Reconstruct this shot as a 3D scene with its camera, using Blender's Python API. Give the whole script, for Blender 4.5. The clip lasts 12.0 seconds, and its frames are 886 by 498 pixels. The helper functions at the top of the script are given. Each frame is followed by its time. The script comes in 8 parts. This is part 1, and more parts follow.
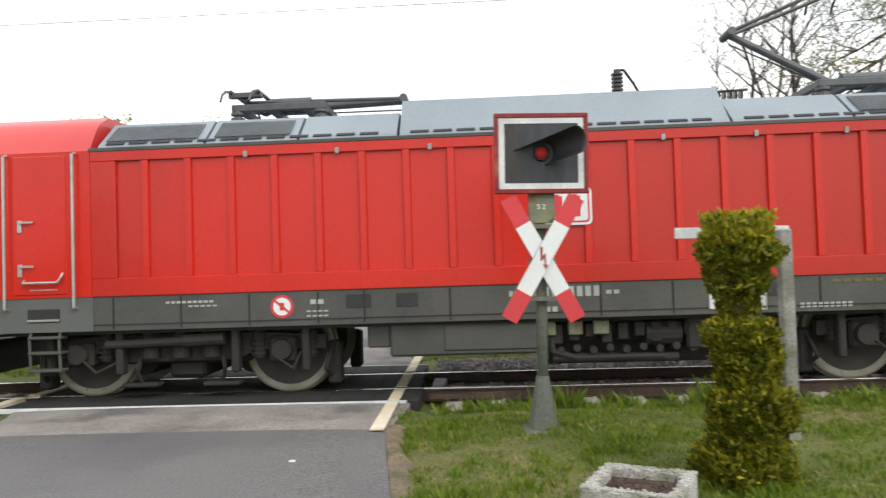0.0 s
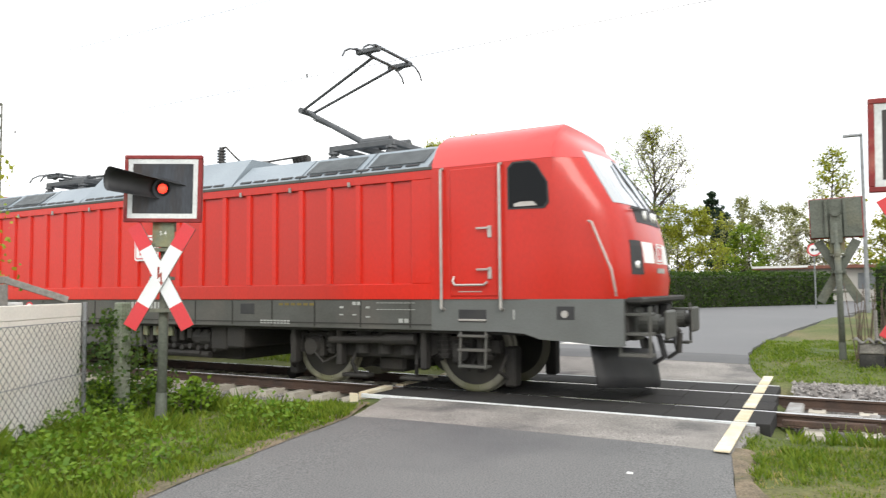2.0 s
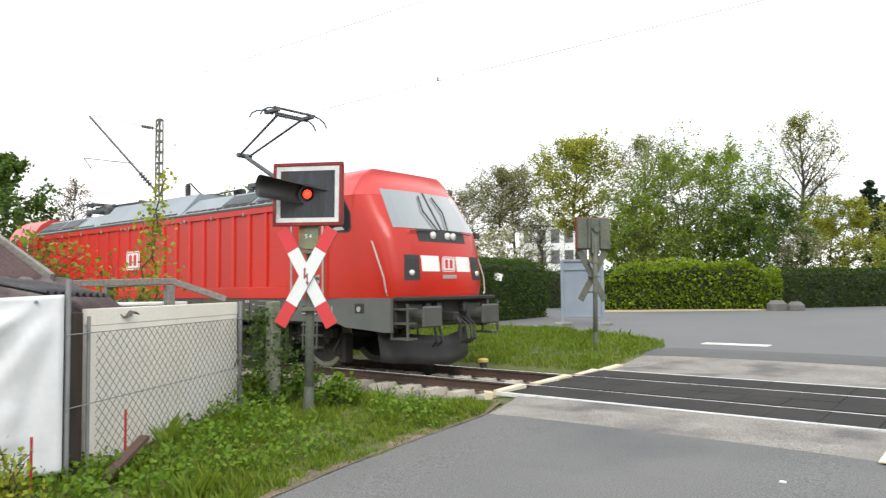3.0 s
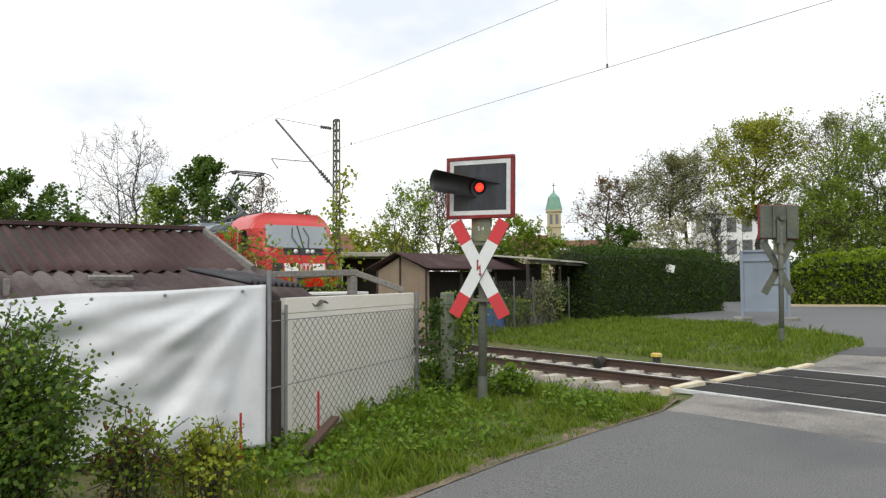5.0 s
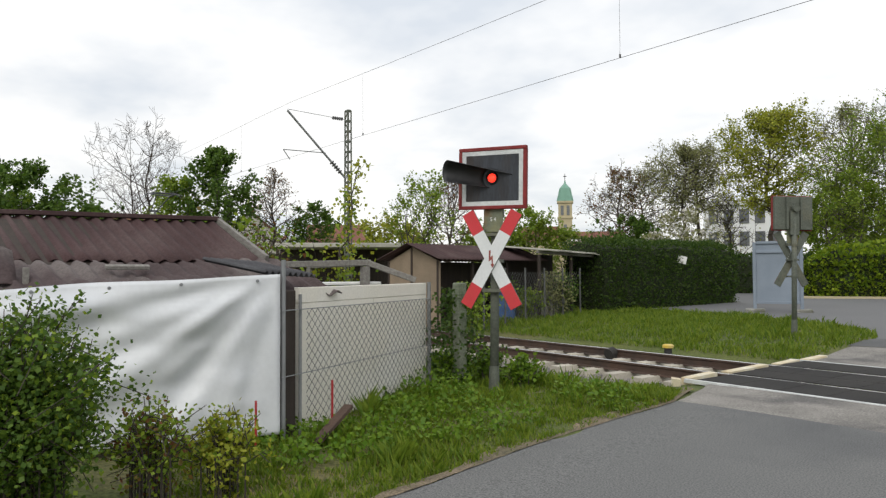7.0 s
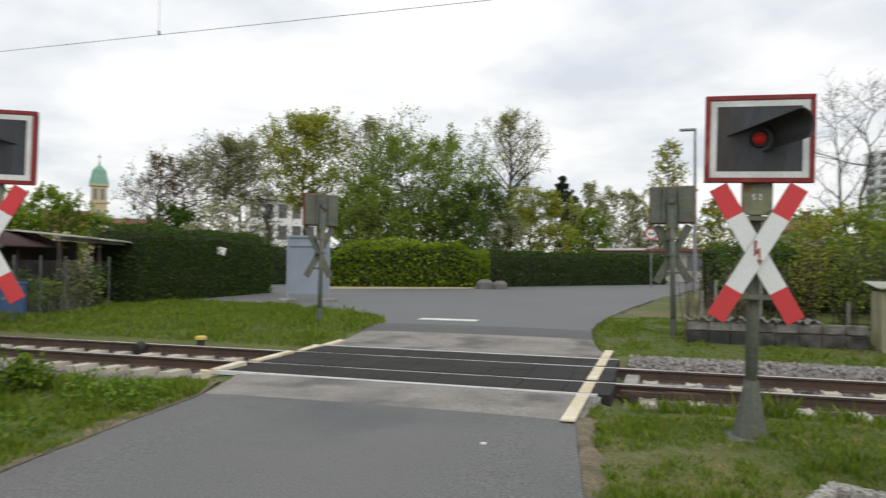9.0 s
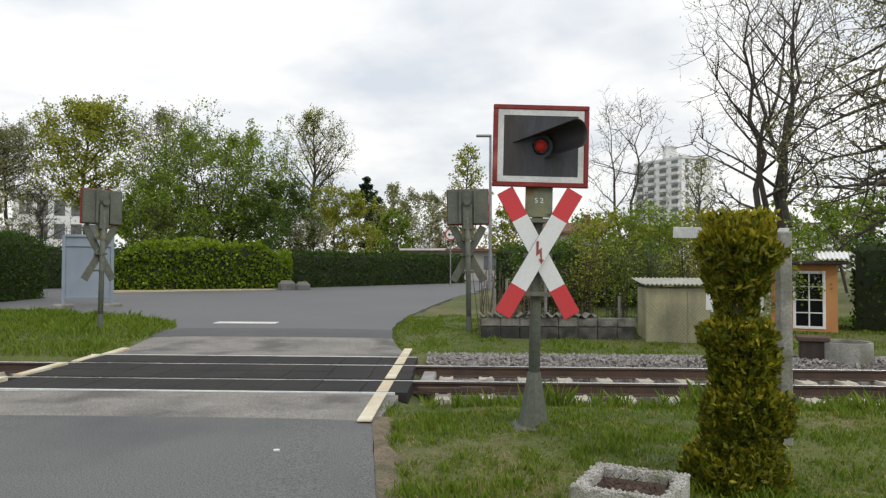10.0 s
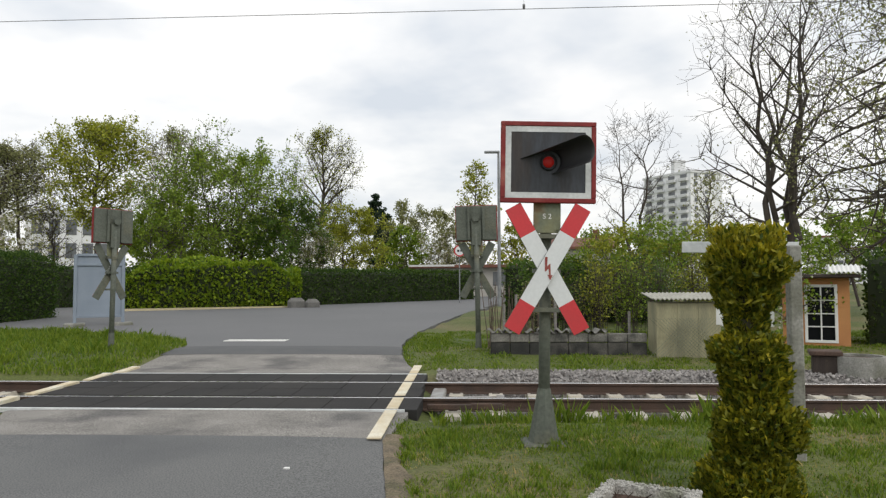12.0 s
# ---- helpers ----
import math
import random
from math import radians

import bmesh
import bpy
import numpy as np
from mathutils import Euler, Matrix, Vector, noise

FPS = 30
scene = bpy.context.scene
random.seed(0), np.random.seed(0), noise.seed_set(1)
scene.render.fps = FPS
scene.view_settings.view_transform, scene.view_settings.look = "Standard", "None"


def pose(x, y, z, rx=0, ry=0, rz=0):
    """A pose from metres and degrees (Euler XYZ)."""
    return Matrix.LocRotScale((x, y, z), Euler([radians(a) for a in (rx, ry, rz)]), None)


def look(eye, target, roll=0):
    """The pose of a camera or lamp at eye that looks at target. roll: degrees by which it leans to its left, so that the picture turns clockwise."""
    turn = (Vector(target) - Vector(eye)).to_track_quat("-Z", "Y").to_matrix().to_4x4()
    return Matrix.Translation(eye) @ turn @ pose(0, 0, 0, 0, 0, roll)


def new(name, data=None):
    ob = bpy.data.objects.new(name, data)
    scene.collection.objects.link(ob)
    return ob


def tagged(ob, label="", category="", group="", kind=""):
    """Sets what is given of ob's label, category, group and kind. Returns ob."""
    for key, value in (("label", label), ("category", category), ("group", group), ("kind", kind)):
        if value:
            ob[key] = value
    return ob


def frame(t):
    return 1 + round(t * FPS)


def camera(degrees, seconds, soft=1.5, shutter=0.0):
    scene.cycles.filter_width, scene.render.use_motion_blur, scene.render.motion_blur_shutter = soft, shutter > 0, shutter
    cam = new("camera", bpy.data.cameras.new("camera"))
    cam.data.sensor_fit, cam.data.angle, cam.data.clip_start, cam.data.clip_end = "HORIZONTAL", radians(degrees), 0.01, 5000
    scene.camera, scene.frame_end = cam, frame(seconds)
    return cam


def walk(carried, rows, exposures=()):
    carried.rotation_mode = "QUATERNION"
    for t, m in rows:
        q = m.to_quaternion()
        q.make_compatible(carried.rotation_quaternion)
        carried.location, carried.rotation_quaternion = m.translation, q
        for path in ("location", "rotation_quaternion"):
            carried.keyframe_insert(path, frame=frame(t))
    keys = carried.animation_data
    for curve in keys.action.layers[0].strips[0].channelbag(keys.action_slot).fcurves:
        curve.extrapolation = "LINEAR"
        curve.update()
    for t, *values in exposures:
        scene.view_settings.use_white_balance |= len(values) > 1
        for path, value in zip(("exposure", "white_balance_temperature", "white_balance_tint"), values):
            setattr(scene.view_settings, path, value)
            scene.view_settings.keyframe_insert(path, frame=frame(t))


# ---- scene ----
cam = camera(63.2, 12.0, soft=1.3, shutter=0.25)
PATH = [
    (0.0, (0.074, 0.009, 1.577), (-0.442, 9.990, 1.899), -1.81),
    (0.5, (-0.004, 0.012, 1.573), (-2.184, 9.760, 2.054), -1.12),
    (1.0, (0.056, 0.086, 1.539), (-3.358, 9.468, 2.096), -0.64),
    (1.5, (0.014, 0.054, 1.542), (-4.087, 9.156, 2.110), -0.61),
    (2.0, (0.018, 0.061, 1.552), (-4.825, 8.793, 2.102), -0.49),
    (2.5, (-0.018, 0.002, 1.571), (-5.666, 8.236, 2.116), -0.58),
    (3.0, (0.003, -0.020, 1.563), (-6.312, 7.714, 2.108), -0.69),
    (3.5, (-0.034, -0.056, 1.549), (-6.945, 7.150, 2.109), -0.42),
    (3.7, (-0.038, -0.060, 1.547), (-7.173, 6.925, 2.103), -0.37),
    (5.3, (-0.047, -0.125, 1.572), (-8.003, 5.919, 1.986), -0.42),
    (5.5, (-0.047, -0.123, 1.569), (-8.034, 5.881, 1.964), -0.41),
    (6.0, (-0.035, -0.142, 1.562), (-8.053, 5.823, 1.929), -0.34),
    (6.5, (-0.048, -0.160, 1.569), (-8.061, 5.812, 1.919), -0.19),
    (6.7, (-0.032, -0.165, 1.562), (-8.055, 5.796, 1.899), -0.22),
    (8.3, (-0.040, -0.048, 1.561), (-6.001, 7.978, 1.772), 0.27),
    (8.5, (-0.046, -0.035, 1.560), (-5.190, 8.538, 1.763), 0.57),
    (9.0, (-0.026, 0.055, 1.547), (-3.080, 9.575, 1.767), 0.61),
    (9.5, (0.021, 0.110, 1.545), (-1.096, 10.044, 1.792), 0.34),
    (10.0, (0.049, 0.126, 1.549), (-0.365, 10.114, 1.791), 0.21),
    (10.5, (0.050, 0.098, 1.552), (-0.334, 10.087, 1.817), -0.04),
    (11.0, (0.059, 0.124, 1.554), (-0.355, 10.110, 1.881), -0.07),
    (11.5, (0.056, 0.115, 1.554), (-0.426, 10.096, 1.953), -0.16),
    (12.0, (0.054, 0.109, 1.552), (-0.485, 10.084, 2.019), -0.23),
]
EXPOSURES = [(t, stops, 6680, 9.5) for t, stops in ((0.0, 0.62), (1.0, 0.78), (1.5, 0.85), (2.5, 0.88), (3.0, 0.75), (3.7, 0.5), (5.5, 0.14), (8.5, 0.0), (12.0, 0.0))]
walk(cam, [(t, look(eye, target, roll)) for t, eye, target, roll in PATH], EXPOSURES)

# ---- world, sun ----
def make_world():
    w = bpy.data.worlds.new("overcast_sky")
    scene.world = w
    w.use_nodes = True
    n, l = w.node_tree.nodes, w.node_tree.links
    n.clear()
    out, bg = n.new("ShaderNodeOutputWorld"), n.new("ShaderNodeBackground")
    sky = n.new("ShaderNodeTexSky")
    sky.sky_type, sky.sun_disc = "NISHITA", False
    sky.sun_elevation, sky.sun_rotation = radians(38), radians(140)
    co = n.new("ShaderNodeTexCoord")
    sep = n.new("ShaderNodeSeparateXYZ")
    l.new(co.outputs["Generated"], sep.inputs[0])
    # cloud layer: projected on a flat deck so that the banks flatten to the horizon
    lift = n.new("ShaderNodeMath"); lift.operation = "ADD"; lift.inputs[1].default_value = 0.22
    l.new(sep.outputs["Z"], lift.inputs[0])
    div = n.new("ShaderNodeVectorMath"); div.operation = "DIVIDE"
    comb = n.new("ShaderNodeCombineXYZ")
    for k in range(3):
        l.new(lift.outputs[0], comb.inputs[k])
    l.new(co.outputs["Generated"], div.inputs[0]); l.new(comb.outputs[0], div.inputs[1])
    cloud = n.new("ShaderNodeTexNoise")
    cloud.inputs["Scale"].default_value, cloud.inputs["Detail"].default_value = 1.5, 5
    cloud.inputs["Roughness"].default_value = 0.5
    l.new(div.outputs[0], cloud.inputs["Vector"])
    ramp = n.new("ShaderNodeValToRGB")
    ramp.color_ramp.elements[0].position, ramp.color_ramp.elements[1].position = 0.36, 0.58
    ramp.color_ramp.elements[0].color = (0.66, 0.71, 0.78, 1)
    ramp.color_ramp.elements[1].color = (1.0, 1.0, 1.0, 1)
    l.new(cloud.outputs["Fac"], ramp.inputs[0])
    # an overcast sky is brighter towards the zenith
    up = n.new("ShaderNodeMapRange")
    up.inputs[1].default_value, up.inputs[2].default_value = 0.0, 0.9
    up.inputs[3].default_value, up.inputs[4].default_value = 0.96, 1.3
    l.new(sep.outputs["Z"], up.inputs[0])
    mul = n.new("ShaderNodeVectorMath"); mul.operation = "SCALE"
    l.new(ramp.outputs[0], mul.inputs[0]); l.new(up.outputs[0], mul.inputs["Scale"])
    veil = n.new("ShaderNodeVectorMath"); veil.operation = "SCALE"; veil.inputs["Scale"].default_value = 0.012
    l.new(sky.outputs[0], veil.inputs[0])
    add = n.new("ShaderNodeVectorMath"); add.operation = "ADD"
    l.new(mul.outputs[0], add.inputs[0]); l.new(veil.outputs[0], add.inputs[1])
    l.new(add.outputs[0], bg.inputs["Color"])
    bg.inputs["Strength"].default_value = 0.97
    l.new(bg.outputs[0], out.inputs["Surface"])


make_world()
sun = new("sun", bpy.data.lights.new("sun", "SUN"))
sun.data.energy, sun.data.angle, sun.data.color = 1.0, radians(25), (1.0, 0.97, 0.92)
sun.matrix_world = look((22, -26, 27), (0, 0, 0))


# ---- materials ----
def mat(name, a, b=None, rough=0.6, metal=0.0, scale=3.0, fine=60.0, bump=0.15, c=None, spots=0.0, gloss=0.0, glow=0.0, rand=0.0, stretch=None, dist=0.003, spec=0.5):
    """A surface with two scales of variation: a to b by a broad noise, darkened in specks by a fine one, c in patches."""
    m = bpy.data.materials.new(name)
    m.use_nodes = True
    n, l = m.node_tree.nodes, m.node_tree.links
    p = n["Principled BSDF"]
    b = b or tuple(v * 0.8 for v in a)
    co = n.new("ShaderNodeTexCoord")
    src = co.outputs["Object"]
    if stretch:
        mp = n.new("ShaderNodeMapping")
        mp.inputs["Scale"].default_value = stretch
        l.new(src, mp.inputs[0])
        src = mp.outputs[0]
    big, small = n.new("ShaderNodeTexNoise"), n.new("ShaderNodeTexNoise")
    big.inputs["Scale"].default_value, big.inputs["Detail"].default_value = scale, 4
    small.inputs["Scale"].default_value, small.inputs["Detail"].default_value = fine, 3
    l.new(src, big.inputs["Vector"]), l.new(src, small.inputs["Vector"])
    r = n.new("ShaderNodeMapRange")
    r.inputs[1].default_value, r.inputs[2].default_value = 0.32, 0.68
    l.new(big.outputs["Fac"], r.inputs[0])
    mix = n.new("ShaderNodeMix"); mix.data_type = "RGBA"
    l.new(r.outputs[0], mix.inputs["Factor"])
    mix.inputs["A"].default_value, mix.inputs["B"].default_value = (*a, 1), (*b, 1)
    colour = mix.outputs["Result"]
    if c:
        patch = n.new("ShaderNodeTexNoise")
        patch.inputs["Scale"].default_value, patch.inputs["Detail"].default_value = scale * 0.6, 6
        l.new(src, patch.inputs["Vector"])
        r2 = n.new("ShaderNodeMapRange")
        r2.inputs[1].default_value, r2.inputs[2].default_value = 0.5, 0.66
        l.new(patch.outputs["Fac"], r2.inputs[0])
        mix2 = n.new("ShaderNodeMix"); mix2.data_type = "RGBA"
        l.new(r2.outputs[0], mix2.inputs["Factor"]), l.new(colour, mix2.inputs["A"])
        mix2.inputs["B"].default_value = (*c, 1)
        colour = mix2.outputs["Result"]
    if spots:
        r3 = n.new("ShaderNodeMapRange")
        r3.inputs[1].default_value, r3.inputs[2].default_value = 0.3, 0.7
        r3.inputs[3].default_value, r3.inputs[4].default_value = 1 - spots, 1 + spots
        l.new(small.outputs["Fac"], r3.inputs[0])
        sc = n.new("ShaderNodeVectorMath"); sc.operation = "SCALE"
        l.new(colour, sc.inputs[0]), l.new(r3.outputs[0], sc.inputs["Scale"])
        colour = sc.outputs[0]
    if rand:
        for kind in ("object", "island"):
            info = n.new("ShaderNodeObjectInfo" if kind == "object" else "ShaderNodeNewGeometry")
            r4 = n.new("ShaderNodeMapRange")
            r4.inputs[3].default_value, r4.inputs[4].default_value = 1 - rand, 1 + rand
            l.new(info.outputs["Random" if kind == "object" else "Random Per Island"], r4.inputs[0])
            sc = n.new("ShaderNodeVectorMath"); sc.operation = "SCALE"
            l.new(colour, sc.inputs[0]), l.new(r4.outputs[0], sc.inputs["Scale"])
            colour = sc.outputs[0]
    l.new(colour, p.inputs["Base Color"])
    p.inputs["Metallic"].default_value = metal
    p.inputs["Specular IOR Level"].default_value = spec
    rr = n.new("ShaderNodeMapRange")
    rr.inputs[3].default_value, rr.inputs[4].default_value = max(0.03, rough - 0.1), min(1, rough + 0.1)
    l.new(big.outputs["Fac"], rr.inputs[0]), l.new(rr.outputs[0], p.inputs["Roughness"])
    if gloss:
        p.inputs["Coat Weight"].default_value, p.inputs["Coat Roughness"].default_value = gloss, 0.12
    if glow:
        p.inputs["Emission Color"].default_value, p.inputs["Emission Strength"].default_value = (*a, 1), glow
    if bump:
        bp = n.new("ShaderNodeBump")
        bp.inputs["Strength"].default_value, bp.inputs["Distance"].default_value = bump, dist
        l.new(small.outputs["Fac"], bp.inputs["Height"]), l.new(bp.outputs[0], p.inputs["Normal"])
    return m


def leaf_mat(name, a, b, rough=0.55):
    """Leaves: each its own tint between a and b, letting some light through."""
    m = bpy.data.materials.new(name)
    m.use_nodes = True
    n, l = m.node_tree.nodes, m.node_tree.links
    p, out = n["Principled BSDF"], n["Material Output"]
    geo = n.new("ShaderNodeNewGeometry")
    mix = n.new("ShaderNodeMix"); mix.data_type = "RGBA"
    l.new(geo.outputs["Random Per Island"], mix.inputs["Factor"])
    mix.inputs["A"].default_value, mix.inputs["B"].default_value = (*a, 1), (*b, 1)
    l.new(mix.outputs["Result"], p.inputs["Base Color"])
    p.inputs["Roughness"].default_value = rough
    p.inputs["Specular IOR Level"].default_value = 0.3
    tr, ms = n.new("ShaderNodeBsdfTranslucent"), n.new("ShaderNodeMixShader")
    l.new(mix.outputs["Result"], tr.inputs["Color"])
    ms.inputs[0].default_value = 0.35
    l.new(p.outputs[0], ms.inputs[1]), l.new(tr.outputs[0], ms.inputs[2]), l.new(ms.outputs[0], out.inputs["Surface"])
    return m


def glass_mat(name, tint, rough=0.03, coat=1.0):
    m = bpy.data.materials.new(name)
    m.use_nodes = True
    p = m.node_tree.nodes["Principled BSDF"]
    p.inputs["Base Color"].default_value = (*tint, 1)
    p.inputs["Roughness"].default_value = rough
    p.inputs["IOR"].default_value = 1.5
    p.inputs["Coat Weight"].default_value = coat
    p.inputs["Specular IOR Level"].default_value = 0.5 if coat > 0.5 else 0.1
    return m


M = dict(
    earth=mat("meadow_soil", (0.06, 0.085, 0.016), (0.1, 0.115, 0.025), 0.95, scale=0.5, fine=25, bump=0.6, c=(0.15, 0.125, 0.055), spots=0.4, dist=0.02),
    asphalt=mat("old_asphalt", (0.118, 0.12, 0.118), (0.14, 0.141, 0.138), 0.8, scale=0.6, fine=75, bump=0.5, c=(0.095, 0.097, 0.099), spots=0.55, spec=0.4),
    asphalt_far=mat("grey_asphalt", (0.12, 0.122, 0.125), (0.145, 0.145, 0.148), 0.8, scale=0.3, fine=90, bump=0.3, spots=0.15),
    patch=mat("dark_asphalt_band", (0.075, 0.077, 0.08), (0.1, 0.1, 0.1), 0.8, scale=2, fine=120, bump=0.3, spots=0.2),
    apron=mat("worn_pale_asphalt", (0.27, 0.255, 0.235), (0.2, 0.19, 0.175), 0.92, scale=1.6, fine=70, bump=0.8, c=(0.13, 0.125, 0.12), spots=0.5, spec=0.2),
    rubber=mat("black_rubber_panel", (0.03, 0.029, 0.029), (0.045, 0.043, 0.041), 0.85, scale=1.2, fine=140, bump=0.3, spots=0.2, spec=0.15),
    freshpaint=mat("white_road_paint", (0.74, 0.74, 0.71), (0.62, 0.61, 0.57), 0.8, scale=2.5, fine=60, bump=0.2, spots=0.12),
    dull_zinc=mat("dull_galvanised_steel", (0.36, 0.36, 0.35), (0.22, 0.2, 0.18), 0.6, 0.35, scale=6, bump=0.1),
    roadpaint=mat("worn_white_road_paint", (0.7, 0.66, 0.54), (0.56, 0.45, 0.27), 0.8, scale=2.5, fine=60, bump=0.2, spots=0.12),
    railtop=mat("polished_rail_steel", (0.6, 0.6, 0.6), (0.5, 0.49, 0.48), 0.25, 1.0, scale=4, fine=80, bump=0.03),
    rust=mat("rusty_rail", (0.085, 0.05, 0.035), (0.05, 0.035, 0.028), 0.85, scale=3, fine=70, bump=0.4, spots=0.3),
    sleeper=mat("concrete_sleeper", (0.5, 0.46, 0.38), (0.38, 0.35, 0.3), 0.9, scale=3, fine=70, bump=0.4, spots=0.2, rand=0.1),
    ballast=mat("grey_ballast_stone", (0.28, 0.265, 0.25), (0.2, 0.185, 0.175), 0.9, scale=5, fine=70, bump=0.4, rand=0.3),
    red=mat("traffic_red_paint", (0.57, 0.018, 0.007), (0.5, 0.016, 0.007), 0.34, scale=0.5, fine=30, bump=0.02, gloss=0.15, c=(0.43, 0.018, 0.009), spots=0.07, spec=0.4, stretch=(1.2, 1.2, 0.5)),
    # slightly paler and pinker than the red of the sides
    roofred=mat("pinkish_red_roof_paint", (0.56, 0.036, 0.03), (0.5, 0.03, 0.026), 0.4, scale=0.7, fine=40, bump=0.03, gloss=0.3),
    chassis=mat("grey_green_chassis_paint", (0.075, 0.077, 0.07), (0.056, 0.057, 0.05), 0.7, scale=1.6, fine=50, bump=0.08, c=(0.085, 0.08, 0.07), spots=0.12),
    cabgrey=mat("dusty_grey_cab_skirt", (0.11, 0.117, 0.112), (0.09, 0.094, 0.088), 0.6, scale=1.4, fine=50, bump=0.06, spots=0.1),
    roofgrey=mat("blue_grey_roof_paint", (0.24, 0.28, 0.31), (0.2, 0.235, 0.265), 0.5, scale=0.8, fine=40, bump=0.06, spots=0.08),
    grille=mat("dark_grille", (0.12, 0.135, 0.14), (0.09, 0.1, 0.105), 0.6, scale=4, fine=60, bump=0.1),
    bogie=mat("grimy_bogie_steel", (0.017, 0.016, 0.015), (0.03, 0.027, 0.023), 0.8, scale=2.5, fine=50, bump=0.3, spots=0.3),
    wheel=mat("grimy_wheel_steel", (0.035, 0.033, 0.03), (0.06, 0.055, 0.048), 0.6, 0.3, scale=3, fine=50, bump=0.2),
    tyre=mat("oily_wheel_rim", (0.3, 0.285, 0.25), (0.17, 0.17, 0.07), 0.55, 0.3, scale=1.2, fine=50, bump=0.15),
    chrome=mat("brushed_handrail", (0.5, 0.48, 0.45), (0.4, 0.37, 0.34), 0.35, 0.6, scale=6, bump=0.05),
    black=mat("black_rubber", (0.018, 0.018, 0.02), (0.03, 0.03, 0.03), 0.6, scale=5, bump=0.1),
    cabglass=glass_mat("dark_cab_glass", (0.01, 0.011, 0.012), 0.08, 0.03),
    windscreen=glass_mat("pale_reflecting_windscreen", (0.2, 0.23, 0.25), 0.05),
    white=mat("white_paint", (0.78, 0.78, 0.76), (0.7, 0.7, 0.68), 0.5, scale=3, bump=0.05),
    lettering=mat("white_stencil_paint", (0.4, 0.41, 0.39), (0.3, 0.31, 0.29), 0.6, bump=0),
    yellowstencil=mat("yellow_stencil_paint", (0.16, 0.12, 0.025), None, 0.6, bump=0),
    lamp_white=mat("headlamp_glass", (0.75, 0.75, 0.72), (0.6, 0.6, 0.58), 0.15, scale=20, bump=0.1, gloss=0.8),
    insul=mat("brown_black_insulator", (0.03, 0.028, 0.026), (0.05, 0.045, 0.04), 0.3, bump=0.05),
    dark_steel=mat("dark_pantograph_steel", (0.07, 0.075, 0.08), (0.11, 0.115, 0.12), 0.5, 0.4, scale=5, bump=0.1),
    sign_red=mat("faded_sign_red", (0.6, 0.035, 0.045), (0.52, 0.045, 0.05), 0.55, scale=3, fine=40, bump=0.05, spots=0.05),
    sign_frame=mat("dark_red_sign_frame", (0.23, 0.014, 0.014), (0.17, 0.012, 0.012), 0.65, scale=5, fine=40, bump=0.15, c=(0.3, 0.08, 0.06), spots=0.15),
    sign_white=mat("chalky_sign_white", (0.72, 0.74, 0.74), (0.64, 0.66, 0.66), 0.6, scale=3, fine=30, bump=0.06, spots=0.04),
    sign_border=mat("stained_white_border", (0.66, 0.68, 0.67), (0.5, 0.52, 0.52), 0.65, scale=4, fine=30, bump=0.1, spots=0.1),
    # weathered black; the blue tint paints the sky's reflection into the colour
    sign_panel=mat("weathered_sky_tinted_panel", (0.014, 0.017, 0.022), (0.035, 0.041, 0.052), 0.5, scale=3, fine=20, bump=0.2, c=(0.026, 0.02, 0.018), spots=0.25, stretch=(2.5, 2.5, 0.6)),
    mast=mat("grey_green_mast_paint", (0.115, 0.128, 0.105), (0.085, 0.095, 0.076), 0.75, scale=3, fine=30, bump=0.2, c=(0.14, 0.14, 0.1), spots=0.2),
    plate=mat("moss_stained_plate", (0.15, 0.17, 0.12), (0.2, 0.2, 0.11), 0.7, scale=6, fine=30, bump=0.15, c=(0.16, 0.09, 0.035), spots=0.15),
    hood=mat("black_hood", (0.016, 0.017, 0.018), (0.03, 0.03, 0.032), 0.55, scale=6, bump=0.1),
    lamp_on=mat("lit_red_lens", (1.0, 0.03, 0.015), (1.0, 0.05, 0.02), 0.3, glow=2.2, bump=0),
    lamp_off=mat("dark_red_lens", (0.2, 0.007, 0.005), (0.12, 0.005, 0.005), 0.45, scale=30, bump=0.1, spec=0.25, glow=0.45),
)


# ---- helpers for building ----
def bm_new():
    return bmesh.new()


def part(name, bm, material, parent=None, label="", smooth=False):
    """Links bm as one mesh object, under parent if there is one."""
    me = bpy.data.meshes.new(name)
    if smooth:
        for f in bm.faces:
            f.smooth = True
    bm.to_mesh(me)
    bm.free()
    me.materials.append(M[material] if isinstance(material, str) else material)
    ob = new(name, me)
    ob.parent = parent
    return tagged(ob, label)


def share(name, me, parent, m=None):
    ob = new(name, me)
    ob.parent = parent
    if m is not None:
        ob.matrix_basis = m
    return ob


def thing(name, m, label, category, group="", kind=""):
    ob = new(name)
    ob.empty_display_size = 0.2
    ob.matrix_basis = m
    return tagged(ob, label, category, group, kind)


def quads(name, verts, faces, material, parent=None, label="", smooth=False):
    me = bpy.data.meshes.new(name)
    me.from_pydata([tuple(v) for v in verts], [], faces)
    if smooth:
        me.polygons.foreach_set("use_smooth", [True] * len(me.polygons))
    me.materials.append(M[material] if isinstance(material, str) else material)
    me.update()
    ob = new(name, me)
    ob.parent = parent
    return tagged(ob, label)


